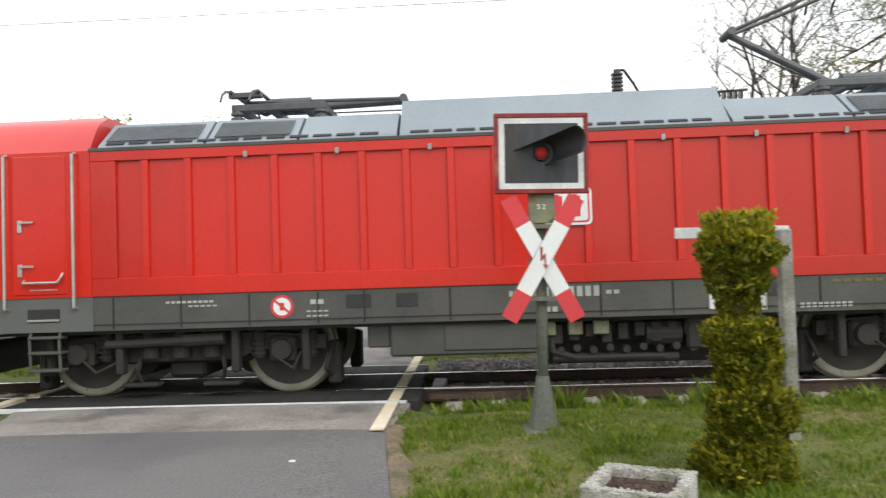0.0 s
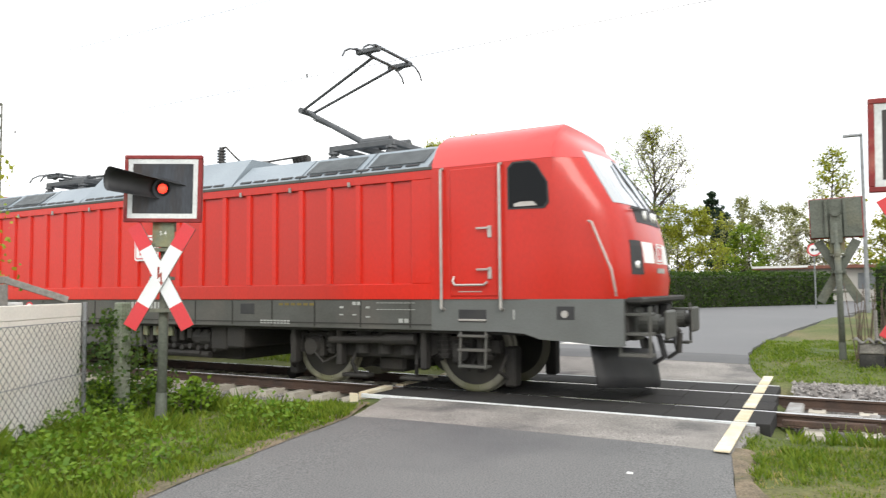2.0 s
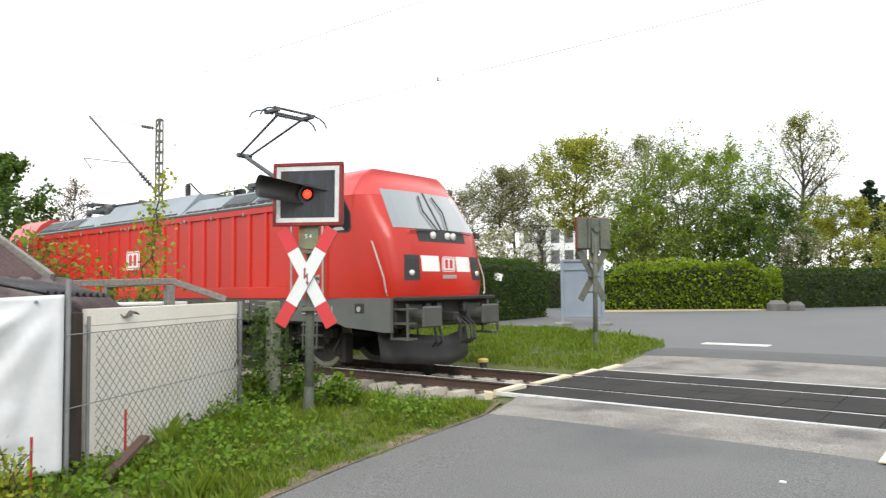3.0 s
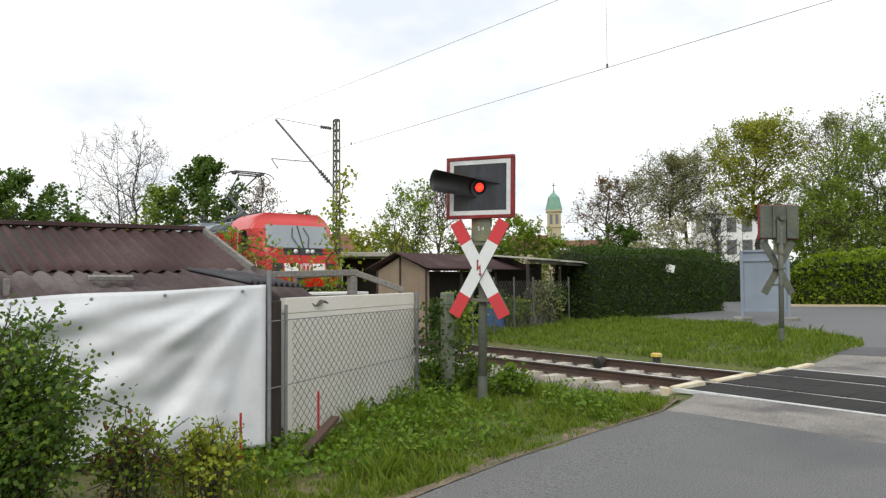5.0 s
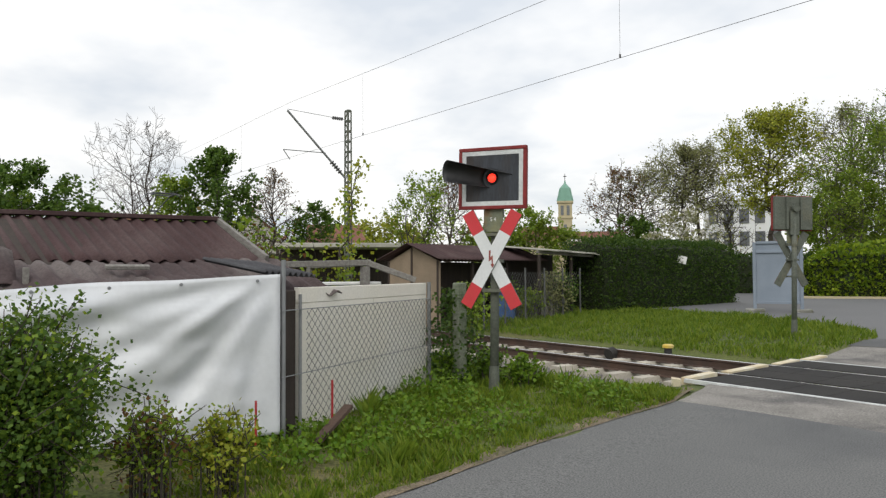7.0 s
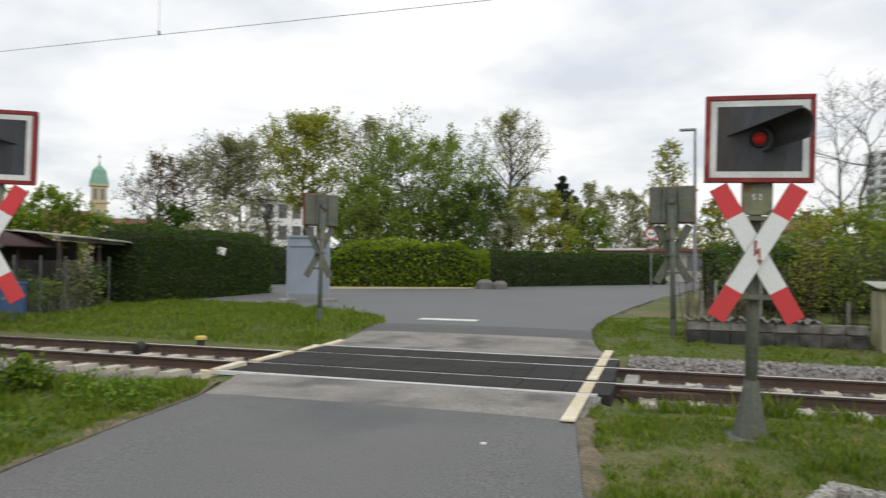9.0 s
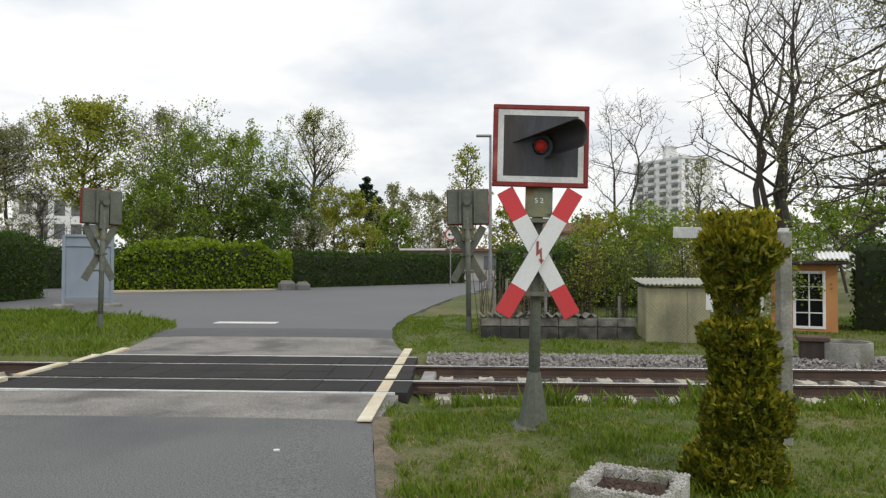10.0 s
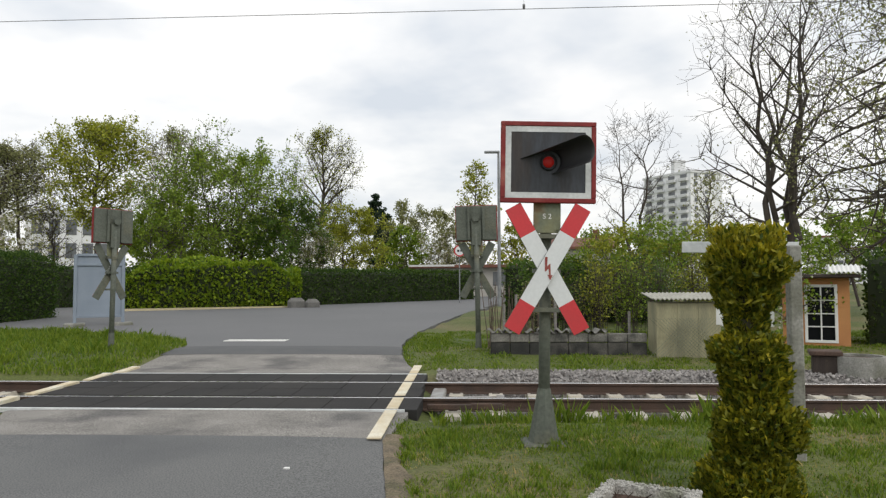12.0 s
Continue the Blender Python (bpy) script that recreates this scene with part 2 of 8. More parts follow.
def box(bm, x0, x1, y0, y1, z0, z1, bevel=0.0, m=None):
    vs = [bm.verts.new((x, y, z)) for x in (x0, x1) for y in (y0, y1) for z in (z0, z1)]
    fs = [bm.faces.new([vs[i] for i in f]) for f in ((0, 1, 3, 2), (4, 6, 7, 5), (0, 4, 5, 1), (2, 3, 7, 6), (0, 2, 6, 4), (1, 5, 7, 3))]
    made = vs
    if bevel:
        es = list({e for f in fs for e in f.edges})
        r = bmesh.ops.bevel(bm, geom=es, offset=bevel, segments=1, affect="EDGES", profile=0.5)
        made = list({v for v in r["verts"]} | {v for v in vs if v.is_valid})
    if m is not None:
        bmesh.ops.transform(bm, matrix=m, verts=made)
    return made


def cyl(bm, a, b, r, r2=None, n=12, caps=True):
    a, b = Vector(a), Vector(b)
    z = (b - a).normalized()
    x = z.orthogonal().normalized()
    y = z.cross(x)
    r2 = r if r2 is None else r2
    ra, rb = [], []
    for k in range(n):
        w = 2 * math.pi * k / n
        d = x * math.cos(w) + y * math.sin(w)
        ra.append(bm.verts.new(a + d * r)), rb.append(bm.verts.new(b + d * r2))
    for k in range(n):
        bm.faces.new((ra[k], ra[(k + 1) % n], rb[(k + 1) % n], rb[k]))
    if caps:
        bm.faces.new(ra[::-1]), bm.faces.new(rb)
    return ra + rb


def tube(bm, pts, r, n=8):
    for a, b in zip(pts, pts[1:]):
        cyl(bm, a, b, r, n=n)


def prism(bm, pts, axis, a, b):
    """A flat outline drawn out along an axis from a to b."""
    def place(p, s):
        return {"x": (s, p[0], p[1]), "y": (p[0], s, p[1]), "z": (p[0], p[1], s)}[axis]
    lo = [bm.verts.new(place(p, a)) for p in pts]
    hi = [bm.verts.new(place(p, b)) for p in pts]
    k = len(pts)
    for i in range(k):
        bm.faces.new((lo[i], lo[(i + 1) % k], hi[(i + 1) % k], hi[i]))
    bm.faces.new(lo[::-1]), bm.faces.new(hi)
    bmesh.ops.recalc_face_normals(bm, faces=bm.faces)


def spot(bearing, d, z=None):
    """A place on the ground, by degrees to the left of straight across the track and by metres."""
    x, y = -d * math.sin(radians(bearing)), d * math.cos(radians(bearing))
    return (x, y, ground_z(x, y) if z is None else z)


def text_mesh(name, body, size, material, parent, m):
    cu = bpy.data.curves.new(name, "FONT")
    cu.body, cu.size, cu.extrude, cu.align_x, cu.align_y = body, size, 0.0015, "CENTER", "CENTER"
    tmp = bpy.data.objects.new(name, cu)
    scene.collection.objects.link(tmp)
    me = bpy.data.meshes.new_from_object(tmp.evaluated_get(bpy.context.evaluated_depsgraph_get()))
    bpy.data.objects.remove(tmp)
    bpy.data.curves.remove(cu)
    me.materials.clear()
    me.materials.append(M[material])
    return share(name, me, parent, m)


# ---- ground ----
TRACK_Y = 10.66          # middle of the track
RAIL = 0.75              # half the distance between the rail heads
ROAD_L = [(-3.4, -60.0), (-3.6, -6.0), (-3.9, 0.0), (-4.4, 2.85), (-4.8, 4.3), (-5.1, 5.8), (-5.35, 7.3), (-5.9, 8.6)]
ROAD_R = [(-0.2, -60.0), (-0.25, -6.0), (-0.35, 2.0), (-0.58, 5.0), (-0.78, 6.3), (-0.93, 7.3), (-0.95, 8.6)]


def step_between(v, rows):
    for (a, p), (b, q) in zip(rows, rows[1:]):
        if v <= b:
            k = max(0.0, (v - a) / (b - a))
            return p + (q - p) * k
    return rows[-1][1]


def road_rise(y):
    return step_between(y, [(-1e3, 0.0), (13.6, 0.0), (15.4, 0.16), (20, 0.22), (30, 0.35), (60, 0.6), (1e4, 0.6)])


def on_paving(x, y):
    if y < 9.3:
        L, R = [(b, a) for a, b in ROAD_L], [(b, a) for a, b in ROAD_R]
        return step_between(y, L) - 0.02 < x < step_between(y, R) + 0.02
    if y < 12.8:
        return True
    if y < 16:
        return -6.6 < x < -1.25 - 0.14 * (y - 12.8)
    left = step_between(y, [(15.5, -6.6), (16.4, -6.7), (17.2, -7.1), (18.6, -8.6), (20.3, -12), (21.5, -22), (24, -30), (99, -30)])
    right = step_between(y, [(15.5, -1.7), (17.5, -1.8), (20, -1.7), (24, -1.3), (31, -0.4), (40, 2.0)])
    return left < x < right


def ground_z(x, y):
    """Height of the soil."""
    z = road_rise(y) - 0.06
    if y < 9.0 and x < -4.5:                       # the bank beside the sign, by the fence
        z += 0.12 * max(0.0, min(1.0, (-4.6 - x) / 1.6)) * max(0.0, min(1.0, (8.3 - y) / 1.2))
    if y < 8.6 and x > -0.6:
        z += 0.09 * max(0.0, min(1.0, (x + 0.6) / 0.8)) * max(0.0, min(1.0, (8.6 - y) / 0.8))
    if y > 12.9 and on_paving(x, y):
        z -= 0.06
    elif y > 12.9 and (x < -6.5 or x > -0.9):      # the far verge
        z += 0.05 * min(1.0, (y - 12.9) / 1.0)
    edge = 2.6 if x < -6.3 and y < TRACK_Y else 2.2
    if abs(y - TRACK_Y) < edge and (x < -6.3 or x > -0.9):
        z -= 0.28 * max(0.0, min(1.0, (edge - abs(y - TRACK_Y)) / 0.7)) * min(1.0, (-6.3 - x if x < -6 else x + 0.9) / 0.4)
    return z


def axis_steps(lo, hi, near_lo, near_hi, fine, coarse):
    v, out = lo, []
    while v < hi:
        out.append(v)
        if near_lo <= v < near_hi:
            v += fine
        else:
            gap = (near_lo - v) if v < near_lo else (v - near_hi)
            v += max(fine, min(coarse, gap * 0.35 + fine)) if v >= near_hi else max(fine, min(coarse, gap * 0.35))
    return out + [hi]


def make_ground():
    xs, ys = axis_steps(-900, 900, -30, 16, 0.3, 120), axis_steps(-300, 1500, -4, 24, 0.3, 120)
    verts = []
    for y in ys:
        for x in xs:
            near = -32 < x < 20 and -5 < y < 40
            bumpy = 0.025 * noise.noise((x * 0.9, y * 0.9, 0)) if near else 0
            verts.append((x, y, ground_z(x, y) + bumpy))
    w = len(xs)
    faces = [(j * w + i, j * w + i + 1, (j + 1) * w + i + 1, (j + 1) * w + i) for j in range(len(ys) - 1) for i in range(w - 1)]
    g = quads("ground", verts, faces, "earth", smooth=True)
    tagged(g, "grassy ground with bare soil patches", "ground", kind="structure")


def strip(name, left, right, y0, y1, material, lift, label, category, n=40, under=0.25):
    """A paved sheet between two edges given as rows of (x, y), with sides that go into the soil."""
    L, R = [(b, a) for a, b in left], [(b, a) for a, b in right]
    verts, faces = [], []
    cols = 9
    for j in range(n + 1):
        y = y0 + (y1 - y0) * j / n
        a, b = step_between(y, L), step_between(y, R)
        a += 0.05 * noise.noise((3.1, y * 1.7, 0)) + 0.03 * noise.noise((9, y * 6, 0))
        b += 0.04 * noise.noise((7.7, y * 1.7, 4)) + 0.03 * noise.noise((5, y * 6, 2))
        z = road_rise(y) + lift
        verts.append((a, y, z - under))
        for i in range(cols):
            k = i / (cols - 1)
            verts.append((a + (b - a) * k, y, z - 0.02 * (2 * k - 1) ** 4))
        verts.append((b, y, z - under))
    w = cols + 2
    faces = [(j * w + i, j * w + i + 1, (j + 1) * w + i + 1, (j + 1) * w + i) for j in range(n) for i in range(w - 1)]
    ob = quads(name, verts, faces, material, smooth=False)
    return tagged(ob, label, category, kind="structure")


make_ground()
strip("road", ROAD_L, ROAD_R, -60, 7.42, "asphalt", 0.0, "worn grey asphalt lane leading to the crossing", "road", 230)
strip("road_apron", [(-5.2, 7.0), (-5.9, 8.9)], [(-0.9, 7.0), (-0.85, 8.93)], 7.42, 8.93, "apron", -0.004, "pale worn asphalt strip before the rails", "road", 12)
strip("road_apron_2", [(-6.45, 12.3), (-6.55, 14.9)], [(-0.95, 12.3), (-1.45, 14.2), (-1.6, 14.9)], 12.4, 14.75, "apron", -0.004, "pale worn asphalt strip behind the rails", "road", 12)
strip("road_patch", [(-6.6, 14.5), (-6.7, 16.2)], [(-1.55, 14.5), (-1.75, 16.2)], 14.75, 15.95, "patch", 0.0, "dark asphalt band across the lane", "road", 8)
strip("road_2", [(-6.6, 15.5), (-6.7, 16.4), (-7.1, 17.2), (-8.6, 18.6), (-12, 20.3), (-22, 21.5), (-30, 24), (-30, 40)],
      [(-1.7, 15.5), (-1.8, 17.5), (-1.7, 20), (-1.3, 24), (-0.4, 31), (2.0, 40), (6, 60)], 15.95, 34.0, "asphalt_far", 0.0, "grey asphalt road widening behind the crossing", "road", 60)
strip("road_3", [(-30, 33), (-24, 35), (-14, 39), (-9, 43), (-6, 50), (0, 75)], [(-0.1, 33), (1.0, 40), (3.6, 52), (9, 75)], 34.0, 75, "asphalt_far", 0.0, "grey asphalt road bending away along the hedge", "road", 40)


# ---- crossing: rubber panels, lines ----
def make_crossing():
    deck = thing("crossing_deck", pose(0, 0, 0), "black rubber crossing panels set between the rails", "crossing", kind="structure")
    near, far = TRACK_Y - RAIL, TRACK_Y + RAIL
    rows = [(8.95, near - 0.06), (near + 0.075, TRACK_Y - 0.01), (TRACK_Y + 0.01, far - 0.075), (far + 0.06, 12.36)]
    for y0, y1 in rows:
        x0 = -6.15 - 0.05 * (y0 - 9)
        for k in range(9):
            bm = bm_new()
            a = x0 + k * 0.6
            box(bm, a + 0.003, a + 0.597, y0, y1, -0.16, 0.002 + 0.004 * random.random(), 0.006)
            part("rubber_panel", bm, "rubber", deck)
    for y, z in ((8.93, 0.012), (12.385, 0.012)):
        bm = bm_new()
        box(bm, -6.55 if y > 10 else -6.3, -0.9, y - 0.025, y + 0.025, -0.05, z - 0.004, 0.003)
        part("edge_strip", bm, "sign_border", deck, "white steel edge strip")
    for x0, x1, ya, yb, w in ((-1.03, -1.15, 7.30, 13.6, 0.145),):
        for y0, y1 in ((ya, 8.88), (8.98, near - 0.08), (near + 0.1, far - 0.1), (far + 0.08, 12.33), (12.43, yb)):
            bm = bm_new()
            k0, k1 = (y0 - ya) / (yb - ya), (y1 - ya) / (yb - ya)
            p, q = x0 + (x1 - x0) * k0, x0 + (x1 - x0) * k1
            z0, z1 = 0.0, 0.013
            prism(bm, [(p - w / 2, y0), (p + w / 2, y0), (q + w / 2, y1), (q - w / 2, y1)], "z", z0, z1)
            part("painted_line", bm, "roadpaint", deck, "cream painted edge line")
    ya, yb, x0, x1, w = 8.75, 13.35, -6.32, -6.42, 0.15
    for y0, y1 in ((ya, 8.88), (8.98, near - 0.08), (near + 0.1, far - 0.1), (far + 0.08, 12.33), (12.43, yb)):
        bm = bm_new()
        prism(bm, [(x0 - w / 2, y0), (x0 + w / 2, y0), (x1 + w / 2, y1), (x1 - w / 2, y1)], "z", -0.1, 0.013)
        part("painted_line", bm, "roadpaint", deck, "cream painted edge line")
    bm = bm_new()
    box(bm, -6.1, -4.62, 17.0, 17.4, 0.1, road_rise(17.2) + 0.01)
    stop = part("stop_line", bm, "freshpaint")
    tagged(stop, "white painted stop line on the road", "road marking", kind="structure")
    bm = bm_new()
    box(bm, -1.62, -1.57, 6.14, 6.17, -0.01, 0.008, 0.002)
    tagged(part("survey_mark", bm, "white"), "small white mark on the asphalt", "road marking", kind="structure")


# ---- track ----
def make_track():
    track = thing("railway_track", pose(0, 0, 0), "single railway track on concrete sleepers in ballast", "track", kind="structure")
    prof = [(-0.075, -0.172), (0.075, -0.172), (0.075, -0.160), (0.01, -0.14), (0.009, -0.045), (0.036, -0.036), (0.036, -0.008), (-0.036, -0.008), (-0.036, -0.036), (-0.009, -0.045), (-0.01, -0.14), (-0.075, -0.160)]
    head = [(-0.036, -0.008), (0.036, -0.008), (0.034, -0.002), (0.02, 0.0), (-0.02, 0.0), (-0.034, -0.002)]
    for s in (-1, 1):
        bm = bm_new()
        prism(bm, [(y + TRACK_Y + s * RAIL, z) for y, z in prof], "x", -160, 90)
        r = part("rail", bm, "rust", track, "rust-brown rail with a polished head")
        bm = bm_new()
        prism(bm, [(y + TRACK_Y + s * RAIL, z + 0.0005) for y, z in head], "x", -160, 90)
        part("rail_head", bm, "railtop", r, "polished steel running surface")
    bm = bm_new()
    # a sleeper: sloped shoulders, lower middle
    for x0, x1, t in ((-1.3, -0.4, 0.0), (-0.4, 0.4, -0.015), (0.4, 1.3, 0.0)):
        prism(bm, [(-0.14, -0.36), (0.14, -0.36), (0.105, -0.155 + t), (-0.105, -0.155 + t)], "y", x0, x1)
    clip = bm_new()
    for s in (-1, 1):
        for q in (-0.1, 0.1):
            box(clip, -0.06, 0.06, s * RAIL + q - 0.03, s * RAIL + q + 0.03, -0.18, -0.135, 0.01)
    xs = [-6.9 - 0.6 * k for k in range(48)] + [-0.35 + 0.6 * k for k in range(30)]
    first = None
    for x in xs:
        m = pose(x, TRACK_Y, 0, 0, 0, random.uniform(-0.8, 0.8))
        if first is None:
            first = part("sleeper", bm, "sleeper", track)
            first.matrix_basis = m
            clip_ob = part("rail_clip", clip, "rust", first)
            continue
        share("rail_clip", clip_ob.data, share("sleeper", first.data, track, m))
    # guide iron at the deck's end
    bm = bm_new()
    cyl(bm, (-0.62, TRACK_Y - 0.35, -0.08), (0.25, TRACK_Y - 0.1, -0.1), 0.025)
    cyl(bm, (0.25, TRACK_Y - 0.1, -0.1), (0.36, TRACK_Y - 0.1, -0.1), 0.042)
    box(bm, -0.7, -0.5, TRACK_Y - 0.6, TRACK_Y + 0.55, -0.16, -0.06, 0.02)
    tagged(part("anchor_rod", bm, "dull_zinc"), "galvanised anchor rod bolted at the crossing deck", "rail fitting")
    bm = bm_new()
    box(bm, -0.68, 0.35, TRACK_Y - RAIL - 0.26, TRACK_Y - RAIL - 0.2, -0.12, -0.05, 0.01)
    cyl(bm, (-0.1, TRACK_Y - RAIL - 0.23, -0.06), (0.3, TRACK_Y - RAIL - 0.23, -0.06), 0.03)
    tagged(part("deck_anchor", bm, "rust"), "rusty brown steel bracket at the deck's edge", "rail fitting")
    # ballast
    verts, faces = [], []
    rng = np.random.default_rng(4)
    base = [(1, 0, 0), (-1, 0, 0), (0, 1, 0), (0, -1, 0), (0, 0, 1), (0, 0, -1)]
    octa = [(0, 2, 4), (2, 1, 4), (1, 3, 4), (3, 0, 4), (2, 0, 5), (1, 2, 5), (3, 1, 5), (0, 3, 5)]
    def stones(n, xa, xb, ya, yb, big):
        for _ in range(n):
            x, y = rng.uniform(xa, xb), rng.uniform(ya, yb)
            if abs(abs(y - TRACK_Y) - RAIL) < 0.08:
                continue
            d = abs(y - TRACK_Y)
            z = -0.27 if d < 1.25 else -0.27 - (d - 1.25) * 0.06
            if x > -1 and y > TRACK_Y + 1.1:
                z = -0.2 + 0.19 * min(1.0, (y - TRACK_Y - 1.1) / 0.5)
            r = big * rng.uniform(0.5, 1.1, 3)
            i = len(verts)
            a = rng.uniform(0, 6.28)
            for v in base:
                px, py, pz = v[0] * r[0], v[1] * r[1], v[2] * r[2] * 0.8
                verts.append((x + px * math.cos(a) - py * math.sin(a) + rng.normal(0, 0.006), y + px * math.sin(a) + py * math.cos(a), z + pz + rng.uniform(-0.02, 0.03)))
            faces.extend([(i + p, i + q, i + s) for p, q, s in octa])
    stones(12000, -14.0, -6.45, TRACK_Y - 2.35, TRACK_Y + 1.95, 0.036)
    stones(4500, -30, -14, TRACK_Y - 2.3, TRACK_Y + 1.9, 0.05)
    stones(13500, -0.72, 9.0, TRACK_Y - 1.7, TRACK_Y + 2.35, 0.036)
    stones(3000, 9, 17, TRACK_Y - 1.7, TRACK_Y + 2.3, 0.05)
    bed = quads("ballast_bed", verts, faces, "ballast")
    tagged(bed, "loose grey ballast stones between the sleepers", "ballast", kind="stuff")
    for x0, x1 in ((-160, -6.35), (-0.78, 90)):
        bm = bm_new()
        if x0 > -1:
            prism(bm, [(TRACK_Y + 1.1, -0.5), (TRACK_Y + 2.5, -0.5), (TRACK_Y + 2.45, -0.04), (TRACK_Y + 1.65, -0.03), (TRACK_Y + 1.1, -0.22)], "x", x0 + 0.1, x1)
        prism(bm, [(TRACK_Y - 2.2, -0.5), (TRACK_Y + 2.4, -0.5), (TRACK_Y + 2.3, -0.3), (TRACK_Y + 1.3, -0.285), (TRACK_Y - 1.3, -0.285), (TRACK_Y - 2.1, -0.3)], "x", x0, x1)
        tagged(part("track_bed", bm, "ballast"), "compacted grey ballast bed", "ballast", kind="structure")
    # signalling magnet on the rail's web and the yellow-capped marker
    bm = bm_new()
    cyl(bm, (-9.62, TRACK_Y + RAIL - 0.22, -0.1), (-9.62, TRACK_Y + RAIL - 0.06, -0.06), 0.11, n=14)
    box(bm, -9.72, -9.52, TRACK_Y + RAIL - 0.2, TRACK_Y + RAIL - 0.05, -0.2, -0.06, 0.02)
    tagged(part("wheel_sensor", bm, "bogie"), "black wheel sensor clamped to the far rail", "rail sensor")
    mk = thing("track_marker", pose(-8.97, 12.25, ground_z(-8.97, 12.25) + 0.02), "short black post with a yellow cap beside the track", "marker post")
    bm = bm_new()
    cyl(bm, (0, 0, -0.1), (0, 0, 0.3), 0.09, 0.075, 12)
    part("post", bm, "black", mk)
    bm = bm_new()
    cyl(bm, (0, 0, 0.3), (0, 0, 0.35), 0.115, 0.115, 14)
    cyl(bm, (0, 0, 0.35), (0, 0, 0.37), 0.115, 0.08, 14)
    part("cap", bm, mat("yellow_cap", (0.62, 0.42, 0.03), (0.5, 0.42, 0.2), 0.6), mk, "faded yellow cap")


make_crossing()
make_track()


# ---- crossing signals ----
def cross_arm(parent, lean, front, back_green=True):
    """One arm of the cross: a white plate with red ends, under the thing."""
    L, W = 0.675, 0.083
    rot = pose(0, front, 0, 0, lean, 0)
    bm = bm_new()
    box(bm, -W, W, 0.004, 0.022, -L, L, 0.004)
    back = part("cross_arm", bm, "mast", parent, "grey-green steel arm with folded edges")
    back.matrix_basis = rot @ pose(0, 0, 0)
    for z0, z1, m, nm in ((-L + 0.002, -0.375, "sign_red", "red_end"), (-0.375, 0.375, "sign_white", "white_field"), (0.375, L - 0.002, "sign_red", "red_end")):
        bm = bm_new()
        box(bm, -W + 0.002, W - 0.002, 0.0, 0.004, z0, z1)
        part(nm, bm, m, back)
    return back


def make_signal(m, label, lit, number, hood_turn, flared=False):
    """A flashing-light crossing signal: mast, cross, light box with a long hood. It faces -y in its own space."""
    s = thing("crossing_signal", m, label, "crossing signal", "crossing signals")
    bm = bm_new()
    cyl(bm, (0, 0, -0.15), (0, 0, 2.55), 0.055, n=16)
    part("mast", bm, "mast", s, smooth=True)
    bm = bm_new()
    if flared:
        cyl(bm, (0, 0, -0.06), (0, 0, 0.1), 0.16, 0.13, 8)
        cyl(bm, (0, 0, 0.1), (0, 0, 0.5), 0.13, 0.062, 8)
        box(bm, -0.2, 0.2, -0.2, 0.2, -0.12, 0.0, 0.02)
    else:
        cyl(bm, (0, 0, -0.1), (0, 0, 0.3), 0.07, 0.062, 12)
    part("foot", bm, "mast", s, "flared steel foot on a small slab" if flared else "plain steel sleeve at the mast's foot")
    bm = bm_new()
    box(bm, -0.13, 0.13, -0.085, -0.065, 1.98, 2.34, 0.006)
    for x in (-0.1, 0.1):
        for z in (2.02, 2.30):
            cyl(bm, (x, -0.085, z), (x, -0.1, z), 0.012, n=6)
    plate = part("number_plate", bm, "plate", s, "moss-stained metal plate with rusty streaks")
    if number:
        text_mesh("number", number, 0.07, "white", plate, pose(0.0, -0.0875, 2.14, 90, 0, 0))
    # the cross
    for lean, y in ((-29.5, -0.125), (29.5, -0.15)):
        a = cross_arm(s, lean, y)
        a.matrix_basis = pose(0, y, 1.64, 0, lean, 0)
    bm = bm_new()
    prism(bm, [(x * 0.68, z * 0.68) for x, z in ((-0.03, 0.16), (0.005, 0.165), (0.0, 0.035), (0.045, 0.075), (0.052, -0.09), (0.078, -0.09), (0.043, -0.16), (0.005, -0.085), (0.03, -0.087), (0.02, 0.0), (-0.03, -0.045))], "y", -0.154, -0.1515)
    f = part("flash_arrow", bm, "sign_frame", s, "dark red lightning arrow")
    f.matrix_basis = pose(-0.005, 0, 1.64)
    for z in (1.25, 1.62, 1.95):
        bm = bm_new()
        cyl(bm, (0, 0, z - 0.025), (0, 0, z + 0.025), 0.07, n=12)
        box(bm, -0.13, 0.13, -0.12, -0.03, z - 0.02, z + 0.02)
        part("clamp", bm, "mast", s)
    # light box
    W, H, Z = 0.455, 0.39, 2.655
    bm = bm_new()
    box(bm, -W + 0.02, W - 0.02, -0.1, -0.02, Z - H + 0.02, Z + H - 0.02, 0.01)
    for x in (-0.16, 0.16):
        box(bm, x - 0.025, x + 0.025, -0.02, 0.03, Z - H + 0.03, Z + H - 0.03)
    cyl(bm, (0, 0.0, Z + 0.1), (0, 0.12, Z + 0.1), 0.08, n=14)
    box(bm, -0.1, 0.1, -0.03, 0.05, Z - H - 0.1, Z + 0.05, 0.01)
    part("light_box", bm, "mast", s, "grey-green sheet steel housing")
    bm = bm_new()
    t = 0.045
    for x0, x1, z0, z1 in ((-W, W, Z + H - t, Z + H), (-W, W, Z - H, Z - H + t), (-W, -W + t, Z - H + t, Z + H - t), (W - t, W, Z - H + t, Z + H - t)):
        box(bm, x0, x1, -0.145, -0.09, z0, z1, 0.006)
    part("frame", bm, "sign_frame", s, "chipped dark red frame")
    bm = bm_new()
    i, o = W - 0.1, W - t
    j, q = H - 0.1, H - t
